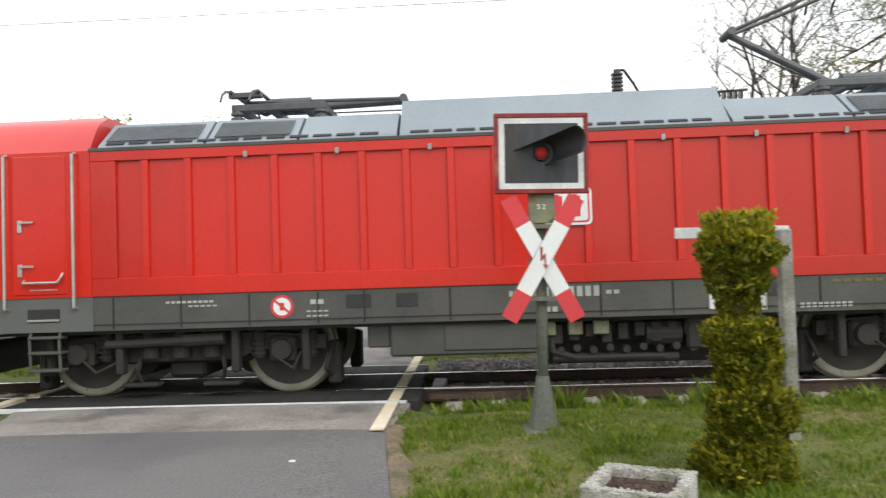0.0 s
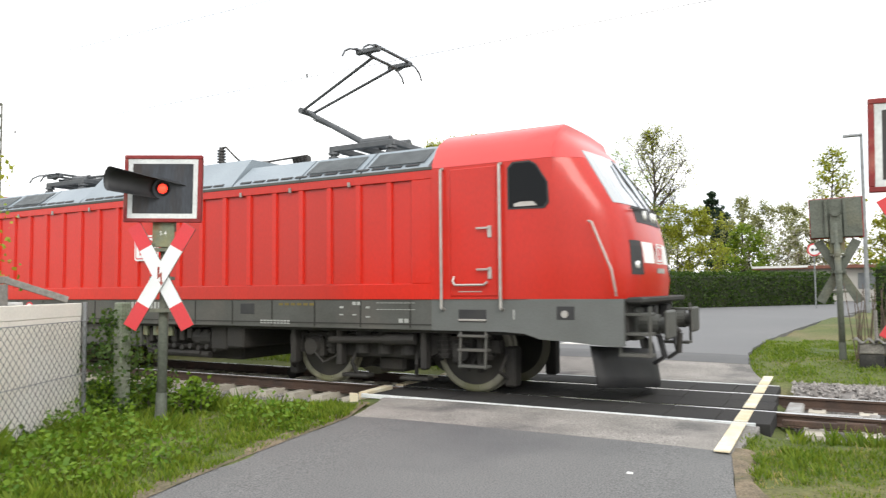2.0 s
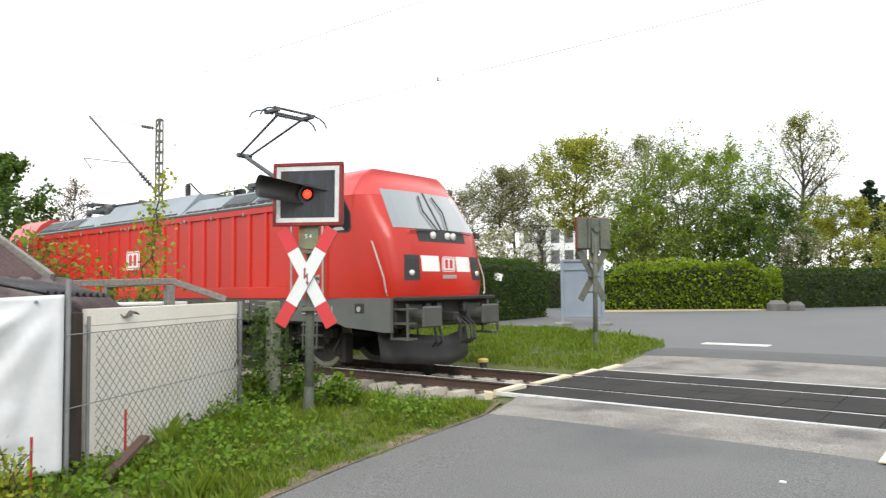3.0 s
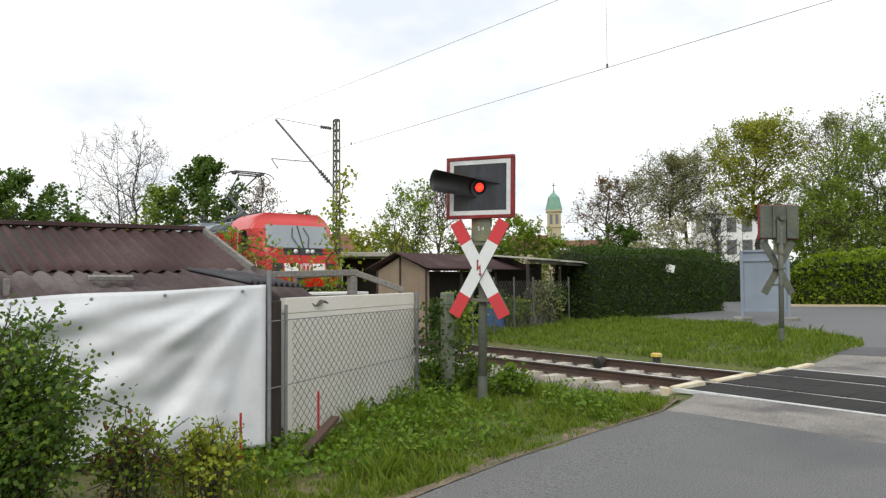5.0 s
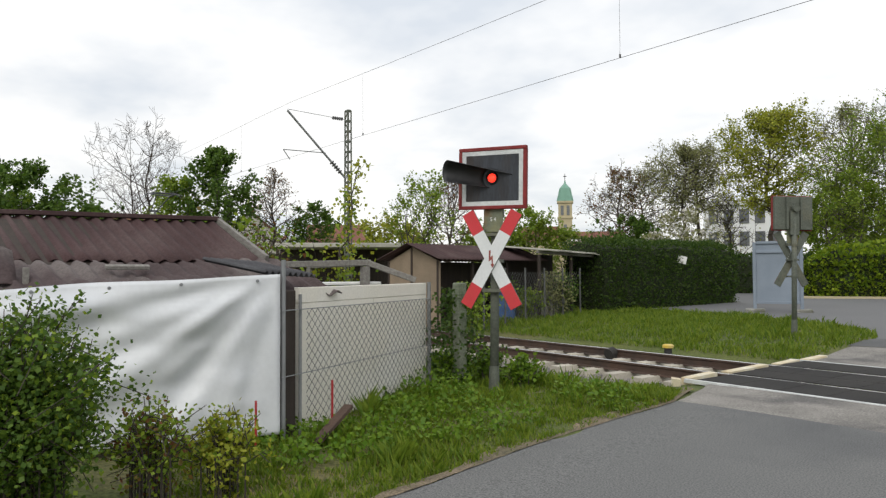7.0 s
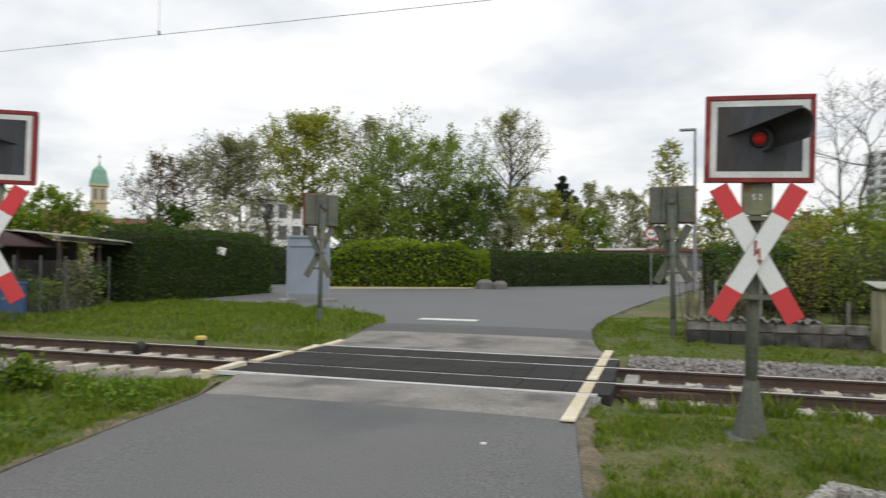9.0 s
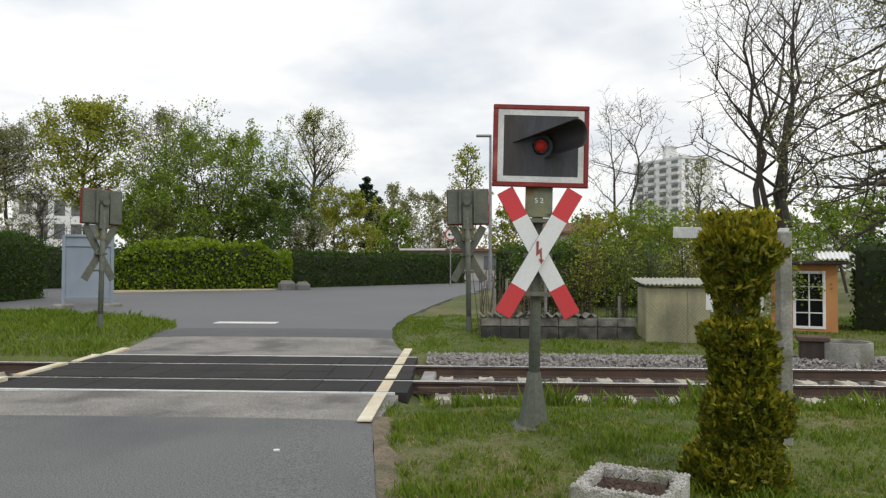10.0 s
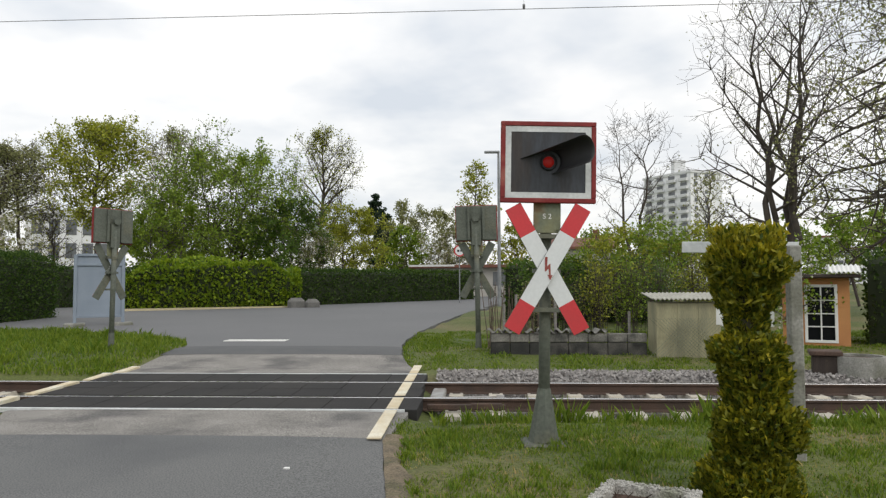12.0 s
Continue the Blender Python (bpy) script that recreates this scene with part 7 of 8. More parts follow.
def make_cottage():
    x0, y0, z0 = 7.0, 16.3, 0.12
    h = thing("orange_hut", pose(x0, y0, z0, 0, 0, -22), "orange rendered garden house with a white glazed door", "garden house")
    bm = bm_new()
    box(bm, -0.35, 0.08, 0.0, 0.16, -0.1, 1.5)
    box(bm, 0.72, 0.95, 0.0, 0.16, -0.1, 1.5)
    box(bm, 0.08, 0.72, 0.0, 0.16, 1.36, 1.5)
    box(bm, 0.08, 0.72, 0.0, 0.16, -0.1, 0.1)
    box(bm, 0.8, 0.95, 0.16, 2.2, -0.1, 1.5)
    box(bm, -0.35, -0.2, 0.16, 2.2, -0.1, 1.5)
    box(bm, -0.2, 0.95, 2.05, 2.2, -0.1, 1.5)
    part("wall", bm, "orange", h, "orange rendered wall")
    win = bm_new()
    for a, b, c, d in ((0.08, 0.14, 0.1, 1.36), (0.66, 0.72, 0.1, 1.36), (0.14, 0.66, 1.3, 1.36), (0.14, 0.66, 0.1, 0.16), (0.385, 0.415, 0.16, 1.3)):
        box(win, a, b, -0.02, 0.05, c, d, 0.005)
    for z in (0.45, 0.73, 1.02):
        box(win, 0.14, 0.66, -0.015, 0.045, z - 0.012, z + 0.012)
    wf = part("glazed_door", win, "white", h, "white glazed door with glazing bars")
    bm = bm_new()
    box(bm, 0.14, 0.66, 0.015, 0.025, 0.16, 1.3)
    part("pane", bm, "cabglass", wf)
    bm = bm_new()
    box(bm, -0.4, 1.15, -0.3, 2.3, 1.5, 1.58, 0.02)
    part("roof", bm, "darkwood", h, "dark flat roof")
    corrugated("porch_roof", (0.55, 0.1, 1.78), (1.15, 0.1, 1.78), (0, -0.45, -0.16), 7, 0.02, "white", h, "white corrugated porch roof")
    bm = bm_new()
    tube(bm, [(0.98, -0.25, 1.5), (1.1, -0.3, 0.9)], 0.03, 6)
    part("brace", bm, "darkwood", h)
    x, y, z = spot(-24.7, 14.0)
    b = thing("litter_box", pose(x, y, z, 0, 0, -20), "brown wooden box with a lid", "box")
    bm = bm_new()
    box(bm, -0.2, 0.2, -0.2, 0.2, -0.05, 0.42, 0.01)
    part("body", bm, "darkwood", b)
    bm = bm_new()
    box(bm, -0.25, 0.25, -0.25, 0.25, 0.42, 0.5, 0.015)
    part("lid", bm, "rust", b, "brown lid")
    x, y, z = spot(-26.7, 14.1)
    r = thing("concrete_ring", pose(x, y, z), "round grey concrete well ring in the garden", "well ring")
    bm = bm_new()
    cyl(bm, (0, 0, -0.05), (0, 0, 0.47), 0.42, n=32, caps=False)
    cyl(bm, (0, 0, 0.47), (0, 0, -0.05), 0.36, n=32, caps=False)
    for k in range(32):
        p, q = 2 * math.pi * k / 32, 2 * math.pi * (k + 1) / 32
        bm.faces.new([bm.verts.new((rr * math.cos(w), rr * math.sin(w), 0.47)) for rr, w in ((0.42, p), (0.42, q), (0.36, q), (0.36, p))])
    part("ring", bm, "concrete", r)
    bm = bm_new()
    cyl(bm, (0, 0, 0.0), (0, 0, 0.42), 0.355, n=32)
    part("soil", bm, "peat", r)


def make_info_board():
    a, b = spot(29.9, 25.2), spot(26.8, 25.2)
    ang = math.degrees(math.atan2(b[1] - a[1], b[0] - a[0]))
    L = math.hypot(b[0] - a[0], b[1] - a[1])
    s = thing("notice_board", pose(a[0], a[1], a[2], 0, 0, ang), "blue-grey back of a notice board on concrete feet", "notice board")
    for x in (0.0, L):
        bm = bm_new()
        box(bm, x - 0.05, x + 0.05, -0.05, 0.05, 0.1, 2.35, 0.008)
        part("post", bm, "bluegrey", s)
        bm = bm_new()
        box(bm, x - 0.3, x + 0.3, -0.3, 0.3, -0.05, 0.22, 0.03)
        part("foot", bm, "concrete", s, "concrete foot")
    bm = bm_new()
    box(bm, 0.05, L - 0.05, 0.0, 0.04, 0.42, 2.0, 0.006)
    part("panel", bm, "bluegrey", s)
    for z in (0.38, 2.0, 2.3):
        bm = bm_new()
        box(bm, 0.05, L - 0.05, -0.05, 0.05, z, z + 0.08, 0.006)
        part("rail", bm, "bluegrey", s)
    bm = bm_new()
    box(bm, 0.05, L - 0.05, 0.01, 0.03, 2.08, 2.3)
    part("header", bm, "bluegrey", s)


def make_lamp():
    x, y, z = spot(-1.45, 38)
    s = thing("street_lamp", pose(x, y, z), "tall grey street lamp with a flat arm", "street lamp")
    bm = bm_new()
    cyl(bm, (0, 0, -0.1), (0, 0, 8.1), 0.11, 0.06, 12)
    part("pole", bm, "galv", s)
    bm = bm_new()
    box(bm, -0.75, 0.06, -0.12, 0.12, 8.08, 8.2, 0.03)
    part("lamp_head", bm, "galv", s)
    x, y, z = spot(1.7, 40)
    n = thing("traffic_sign", pose(x, y, z, 0, 0, 10), "round red-rimmed white traffic sign with dark symbols on a pole", "traffic sign")
    bm = bm_new()
    cyl(bm, (0, 0, -0.1), (0, 0, 3.3), 0.035, n=8)
    part("pole", bm, "galv", n)
    bm = bm_new()
    cyl(bm, (0, -0.04, 3.0), (0, -0.06, 3.0), 0.32, n=28)
    d = part("disc", bm, "sign_red", n)
    bm = bm_new()
    cyl(bm, (0, -0.06, 3.0), (0, -0.066, 3.0), 0.25, n=28)
    part("disc_field", bm, "sign_white", d)
    bm = bm_new()
    box(bm, -0.14, -0.02, -0.071, -0.067, 2.93, 3.06)
    box(bm, 0.03, 0.15, -0.071, -0.067, 2.95, 3.05)
    part("symbol", bm, "black", d)


def make_house(bearing, d, w, depth, eave, ridge, label, wall="render", turn=0):
    x, y, z = spot(bearing, d)
    h = thing("house", pose(x, y, z, 0, 0, bearing + turn), label, "house")
    bm = bm_new()
    box(bm, -w / 2, w / 2, 0, depth, -0.2, eave)
    prism(bm, [(0, eave), (depth, eave), (depth / 2, ridge - 0.1)], "x", -w / 2 + 0.02, w / 2 - 0.02)
    part("wall", bm, wall, h)
    bm = bm_new()
    for a, b in ((-0.4, depth / 2), (depth / 2, depth + 0.4)):
        za, zb = (eave - 0.25, ridge) if a < 0 else (ridge, eave - 0.25)
        prism(bm, [(a, za), (b, zb), (b, zb + 0.2), (a, za + 0.2)], "x", -w / 2 - 0.4, w / 2 + 0.4)
    rf = part("roof", bm, "tiles", h, "red tiled roof")
    bm = bm_new()
    box(bm, w * 0.2, w * 0.2 + 0.6, depth / 2 - 0.3, depth / 2 + 0.3, ridge - 0.6, ridge + 0.9, 0.03)
    part("chimney", bm, "tiles", rf)
    n = max(2, int(w / 2.5))
    for k in range(n):
        cx = -w / 2 + w * (k + 0.5) / n
        for zz in ([1.0, 3.6] if eave > 5 else [1.0]):
            bm = bm_new()
            box(bm, cx - 0.55, cx + 0.55, -0.06, 0.02, zz, zz + 1.4, 0.02)
            wn = part("window", bm, "white", h)
            bm = bm_new()
            box(bm, cx - 0.45, cx + 0.45, -0.075, -0.055, zz + 0.1, zz + 1.3)
            part("pane", bm, "farglass", wn)
    return h


def make_tower():
    b0, b1, b2, d = -12.6, -16.0, -18.2, 260
    p0, p1, p2 = Vector(spot(b0, d + 16)), Vector(spot(b1, d)), Vector(spot(b2, d + 8))
    H, floors = 39.0, 14
    t = thing("apartment_tower", pose(0, 0, 0), "white apartment tower with rows of balconies", "tower block")
    p3 = p0 + (p2 - p1)
    bm = bm_new()
    prism(bm, [(p.x, p.y) for p in (p0, p1, p2, p3)], "z", 0, H)
    part("wall", bm, "towerwhite", t, "white facade")
    bm = bm_new()
    c = (p0 + p1 + p2 + p3) / 4
    def around(k):
        return [((p.x - c.x) * k + c.x, (p.y - c.y) * k + c.y) for p in (p0, p1, p2, p3)]
    prism(bm, around(1.04), "z", H, H + 0.9)
    rf = part("roof", bm, "towergrey", t)
    bm = bm_new()
    q = p0.lerp(p1, 0.85)
    box(bm, q.x - 2, q.x + 2, q.y + 4, q.y + 8, H + 0.9, H + 5.5, 0.1)
    part("roof_house", bm, "towergrey", rf)
    for (a, b, cols, wide) in ((p0, p1, 4, True), (p1, p2, 3, False)):
        u = (b - a)
        L = u.length
        ang = math.degrees(math.atan2(u.y, u.x))
        win = bm_new()
        box(win, 0, (L / cols) * (0.5 if wide else 0.26), -0.25, 0.05, 0, 1.3)
        rail = bm_new()
        box(rail, 0, (L / cols) * 0.66, -1.3, -0.05, 0, 1.05, 0.03)
        wm = rm = None
        for f in range(1, floors):
            z = H * f / floors + 0.2
            for k in range(cols):
                p = a + u * ((k + (0.2 if wide else 0.35)) / cols)
                if not wide and k == 2:
                    continue
                m = pose(p.x, p.y, z + 1.0, 0, 0, ang)
                if wm is None:
                    o = part("window", win, "farglass", t)
                    o.matrix_basis, wm = m, o.data
                else:
                    share("window", wm, t, m)
                if wide and k in (0, 1, 2, 3):
                    m = pose(p.x, p.y, z - 0.1, 0, 0, ang)
                    if rm is None:
                        o = part("balcony", rail, "towergrey", t)
                        o.matrix_basis, rm = m, o.data
                    else:
                        share("balcony", rm, t, m)
    for b, d, w, h in ((-25.2, 300, 14, 17), (-27.0, 300, 16, 12.5)):
        x, y, z = spot(b, d)
        o = thing("apartment_block", pose(x, y, z, 0, 0, b), "distant pale apartment block with flat roof", "apartment block")
        bm = bm_new()
        box(bm, -w / 2, w / 2, 0, 10, 0, h)
        part("wall", bm, "towerwhite", o)
        bm = bm_new()
        box(bm, -w / 2 - 0.5, w / 2 + 0.5, -0.5, 10.5, h, h + 0.7)
        part("roof", bm, "tiles", o)
        wm = None
        for f in range(int(h / 3)):
            for k in range(5):
                m = pose(-w / 2 + w * (k + 0.3) / 5, 0, 1.0 + 3 * f)
                if wm is None:
                    bm = bm_new()
                    box(bm, 0, w / 9, -0.15, 0.1, 0, 1.5)
                    q = part("window", bm, "farglass", o)
                    q.matrix_basis, wm = m, q.data
                else:
                    share("window", wm, o, m)


def make_church():
    x, y, z = spot(43.4, 225)
    c = thing("church", pose(x, y, z, 0, 0, 43.4), "yellow sandstone church tower with a green copper dome", "church")
    bm = bm_new()
    box(bm, -2.1, 2.1, -2.1, 2.1, 0, 22.0, 0.15)
    box(bm, -2.35, 2.35, -2.35, 2.35, 17.2, 17.7)
    box(bm, -2.45, 2.45, -2.45, 2.45, 22.0, 22.6)
    part("tower", bm, "sandstone", c)
    bm = bm_new()
    cyl(bm, (0, 0, 22.6), (0, 0, 24.4), 2.6, 2.25, 8)
    cyl(bm, (0, 0, 24.4), (0, 0, 26.6), 2.2, 1.75, 8)
    cyl(bm, (0, 0, 26.6), (0, 0, 28.0), 1.75, 0.5, 8)
    cyl(bm, (0, 0, 28.0), (0, 0, 29.0), 0.35, 0.2, 8)
    dm = part("dome", bm, "copper", c, "green copper dome")
    bm = bm_new()
    cyl(bm, (0, 0, 29), (0, 0, 31.2), 0.1, n=6)
    box(bm, -0.5, 0.5, -0.06, 0.06, 30.3, 30.5)
    part("cross", bm, "bogie", dm)
    for zz, hh in ((18.2, 3.0), (13.0, 2.4)):
        for q in (-0.9, 0.9) if zz > 15 else (0.0,):
            bm = bm_new()
            box(bm, q - 0.45, q + 0.45, -2.2, -2.05, zz, zz + hh, 0.05)
            part("window", bm, "farglass", c)
    bm = bm_new()
    prism(bm, [(-14, 0), (-2.1, 0), (-2.1, 10.5), (-14, 10.5)], "y", -4, 6)
    part("nave", bm, "sandstone", c)
    bm = bm_new()
    prism(bm, [(-4.5, 10.0), (6.5, 10.0), (1, 15.0)], "x", -14.5, -2.1)
    part("nave_roof", bm, "tiles", c)


def make_white_building():
    a, b = spot(33.2, 76), spot(27.9, 76)
    ang = math.degrees(math.atan2(b[1] - a[1], b[0] - a[0]))
    L = math.hypot(b[0] - a[0], b[1] - a[1])
    w = thing("white_building", pose(a[0], a[1], a[2], 0, 0, ang), "flat-roofed white building behind the trees", "building")
    bm = bm_new()
    box(bm, 0, L, 0, 9, -0.2, 7.4)
    part("wall", bm, "towerwhite", w)
    bm = bm_new()
    box(bm, -0.3, L + 0.3, -0.3, 9.3, 7.4, 7.9)
    part("roof", bm, "towergrey", w)
    for f in (1.0, 3.4, 5.6):
        for k in range(5):
            bm = bm_new()
            box(bm, 0.5 + k * L / 5, 0.5 + k * L / 5 + 0.9, -0.08, 0.05, f, f + 1.4, 0.02)
            part("window", bm, "farglass", w)


def make_flat_building():
    a, b = spot(5.2, 54), spot(-4.2, 52)
    L = math.hypot(b[0] - a[0], b[1] - a[1])
    w = thing("garage_row", pose(a[0], a[1], a[2], 0, 0, math.degrees(math.atan2(b[1] - a[1], b[0] - a[0]))), "long low building with a flat brown roof edge behind the hedge", "building")
    bm = bm_new()
    box(bm, 0, L, 0, 6, -0.2, 2.2)
    part("wall", bm, "render", w)
    bm = bm_new()
    box(bm, -0.4, L + 0.4, -0.5, 6.4, 2.2, 2.42, 0.02)
    rf = part("roof", bm, "tiles", w, "flat brownish red roof edge")
    bm = bm_new()
    box(bm, -0.4, L * 0.35, -0.53, -0.5, 2.3, 2.44, 0.005)
    part("fascia", bm, "white", rf, "pale fascia board")
    for k in range(5):
        bm = bm_new()
        box(bm, L * (k + 0.3) / 5, L * (k + 0.3) / 5 + 1.0, -0.05, 0.03, 0.9, 1.9, 0.02)
        part("window", bm, "farglass", w)


make_topiary()
make_planter()
make_sign_rack()
make_low_wall()
make_bin_shed()
make_cottage()
make_info_board()
make_lamp()
make_tower()
make_church()
make_white_building()
make_house(61.6, 82, 6, 8, 4.2, 6.6, "house with a red tiled roof beyond the gardens")
make_house(40.9, 150, 10, 10, 5.5, 9.2, "distant house with a red tiled roof")
make_house(65.8, 90, 5, 7, 5.2, 8.4, "small red-gabled house among the trees", turn=90)
make_house(77.0, 95, 12, 9, 5, 8.2, "house with a red roof behind the bare tree")
make_house(-7.9, 62, 4.6, 7, 4.0, 4.7, "low house with a shallow brown roof behind the gardens")
make_flat_building()


# ---- hedges and trees ----
make_hedge(spot(27.2, 36.5), spot(14.6, 37.5), 2.2, 2.25, 51, "leaf_hedge_light", 15000, 0.15, "broad bright green hedge along the far road", 0.55, round_top=0.3)
make_hedge(spot(14.6, 38.5), spot(1.2, 47), 1.4, 1.95, 52, "leaf_hedge", 12000, 0.12, "clipped dark green hedge beside the bending road", 0.06)
make_hedge(spot(42.2, 25.6), spot(32.6, 31.5), 2.0, 2.45, 53, "leaf_hedge", 26000, 0.08, "tall dark clipped hedge at the parking place", 0.12)
make_hedge(spot(33.0, 41), spot(26.0, 42), 1.4, 2.1, 54, "leaf_hedge", 4000, 0.13, "dark green hedge behind the notice board", 0.12)
make_hedge(spot(-2.4, 25.5), spot(-13.5, 24.5), 1.5, 1.95, 55, "leaf_deep", 9000, 0.08, "rough dark green garden hedge behind the low wall", 0.45)
make_hedge(spot(-27.5, 19.0), spot(-36.0, 19.0), 1.2, 2.0, 56, "leaf_hedge", 3500, 0.09, "dark green hedge beside the garden house", 0.1)
bm = bm_new()
for k, (q, r) in enumerate(((0.0, 0.45), (0.75, 0.4))):
    box(bm, q - r, q + r * 0.8, -0.35, 0.35, -0.1, 0.58 - 0.06 * k, 0.16)
st = part("boulder", bm, "boulder")
st.matrix_basis = pose(*spot(14.4, 35.6), 0, 0, 12)
tagged(st, "grey squared boulders at the hedge's end", "boulder")
bm = bm_new()
box(bm, -0.16, 0.16, -0.01, 0.01, -0.14, 0.14, 0.004)
pp = part("paper_notice", bm, "white")
pp.matrix_basis = pose(*spot(34.9, 28.0, 1.98), 0, 14, 38)
tagged(pp, "white sheet pinned to the dark hedge", "notice")

T = make_tree
def tree_at(b, d, top, spread, seed, label, **kw):
    x, y, z = spot(b, d)
    return T(x, y, top - z, spread, seed, label, **kw)
tree_at(33.6, 60, 11.2, 3.3, 101, "tall pale willow with thin hanging foliage", leaf="leaf_pale", leaves=7000, size=0.12, limbs=34, rise=0.35, low=0.52, fine=True)
tree_at(37.6, 62, 9.8, 3.4, 121, "grey-green willow with sparse foliage", leaf="leaf_pale", leaves=3600, size=0.13, rise=0.35, low=0.3, fine=True)
tree_at(28.7, 48, 10.9, 2.9, 102, "slender yellow-green maple in young leaf", leaf="leaf_yellow", leaves=16000, size=0.14, limbs=34, low=0.42, wide=0.95, fine=True)
tree_at(23.6, 60, 13.2, 4.0, 103, "tall sparse tree in pale young leaf", leaf="leaf_pale", leaves=6000, size=0.13, limbs=34, rise=0.9, low=0.25, fine=True)
tree_at(19.6, 46, 9.4, 4.7, 104, "broad green tree with several stems", leaf="leaf_spring", leaves=26000, size=0.13, limbs=60, stems=5, rise=0.45, low=0.1, wide=1.0, fine=True)
tree_at(24.0, 44, 6.4, 2.7, 105, "rounded bright green shrub tree behind the hedge", leaf="leaf_spring", leaves=13000, size=0.12, stems=3, rise=0.4, low=0.05, wide=0.9, fine=True)
tree_at(15.6, 44, 6.2, 2.6, 115, "dense green shrub tree behind the hedge", leaf="leaf_deep", leaves=13000, size=0.12, stems=3, rise=0.4, low=0.05, wide=0.9, fine=True)
tree_at(12.5, 58, 13.6, 3.7, 106, "tall slender tree with sparse yellow-green leaves", leaf="leaf_yellow", leaves=5200, size=0.12, limbs=36, rise=0.9, low=0.25, fine=True)
tree_at(10.8, 50, 6.4, 2.8, 107, "yellow-green shrubby tree behind the hedge", leaf="leaf_yellow", leaves=17000, size=0.12, stems=4, rise=0.5, low=0.04, wide=0.9, fine=True)
tree_at(12.9, 44, 4.6, 1.9, 117, "blossoming shrub behind the dark hedge", leaf="leaf_pale", leaves=3000, size=0.11, stems=3, low=0.1, blossom=1300)
make_conifer(*spot(8.3, 85)[:2], 11.6, 108)
make_conifer(*spot(7.6, 88)[:2], 9.6, 128)
tree_at(6.3, 75, 10.0, 2.2, 109, "slim sparse tree in young leaf", leaf="leaf_pale", leaves=1600, size=0.22, rise=0.9)
tree_at(4.0, 70, 8.4, 3.9, 110, "pale green rounded tree behind the hedge", leaf="leaf_pale", leaves=11000, size=0.15, stems=2, low=0.1)
tree_at(6.2, 66, 6.4, 2.6, 130, "green shrub tree behind the hedge", leaf="leaf_spring", leaves=5000, size=0.2, stems=3, low=0.05)
tree_at(2.4, 62, 5.8, 2.8, 111, "blossoming shrub tree behind the hedge", leaf="leaf_pale", leaves=2800, size=0.19, stems=3, low=0.08, blossom=1300)
tree_at(0.4, 60, 11.4, 2.4, 112, "slender tree with small yellow-green leaves", leaf="leaf_yellow", leaves=2300, size=0.19, rise=0.8)
tree_at(-2.8, 58, 6.5, 2.2, 131, "yellow-green shrub tree behind the hedge", leaf="leaf_yellow", leaves=3000, size=0.2, stems=3, low=0.05)
tree_at(-12.0, 60, 14.6, 4.0, 113, "bare dark tree with crooked branches", leaves=0, limbs=22, stems=2, rise=0.7, bark="twig", low=0.32, fine=True, wide=1.0)
tree_at(-17.3, 55, 9.2, 2.6, 132, "sparse tree with thin pale foliage", leaf="leaf_pale", leaves=900, size=0.16, rise=0.8)
tree_at(-22.3, 36, 15.4, 4.7, 114, "large bare tree with several upright stems", leaf="leaf_pale", leaves=1300, size=0.1, limbs=46, stems=5, rise=0.95, low=0.22, bark="twig", fine=True, wide=1.0)
tree_at(-31.0, 30, 15.0, 5.0, 116, "tall tree with drooping grey-green sprays", leaf="leaf_pale", leaves=9000, size=0.12, limbs=40, rise=-0.25, low=0.2, fine=True)
tree_at(-36.0, 36, 13.0, 4.5, 134, "tall tree with drooping grey-green sprays", leaf="leaf_pale", leaves=6000, size=0.14, limbs=36, rise=-0.2, low=0.15)
for k, (b, d, top, sp, lf) in enumerate(((-8.5, 24, 2.9, 1.2, "leaf_spring"), (-10.8, 22.5, 3.1, 1.3, "leaf_yellow"), (-13.6, 22, 3.2, 1.4, "leaf_spring"), (-16.0, 23, 3.0, 1.4, "leaf_yellow"), (-19.0, 24, 3.1, 1.5, "leaf_spring"), (-5.2, 23, 2.3, 1.2, "leaf_deep"))):
    tree_at(b, d, top, sp, 140 + k, "small garden fruit tree in young leaf", leaf=lf, leaves=2600, size=0.08, limbs=20, stems=2, low=0.15, category="fruit tree")
tree_at(-23.0, 17.8, 2.3, 0.6, 150, "small blossoming tree beside the garden house", leaf="leaf_spring", leaves=1200, size=0.07, limbs=14, stems=2, low=0.3, blossom=260, category="fruit tree")
for k, (b, d, top, sp) in enumerate(((-20.5, 60, 5.0, 4.0), (-26, 70, 6.5, 5), (-30, 60, 6.0, 5), (-24, 90, 6, 5), (-14, 75, 5.5, 4), (-9.5, 80, 6.5, 4), (16.5, 70, 6.5, 6), (22, 72, 6.5, 6), (24.5, 66, 5.5, 4))):
    tree_at(b, d, top, sp, 160 + k, "green shrub trees in the middle distance", leaf="leaf_spring", leaves=4500, size=0.26, limbs=24, stems=3, low=0.04)
for k, (b, d, r, h, lf) in enumerate(((-4.6, 17.2, 0.7, 1.5, "leaf_pale"), (-6.6, 17.8, 0.8, 1.5, "leaf_deep"), (-9.0, 17.6, 0.8, 1.9, "leaf_yellow"), (-11.4, 17.9, 0.8, 1.8, "leaf_spring"), (-13.6, 18.6, 0.9, 2.0, "leaf_deep"), (-16.2, 18.8, 0.9, 2.0, "leaf_yellow"))):
    x, y, z = spot(b, d)
    make_bush(x, y, r, h, 370 + k, lf, 1300, 0.055, "loose twiggy garden shrub behind the low wall", twigs=60)
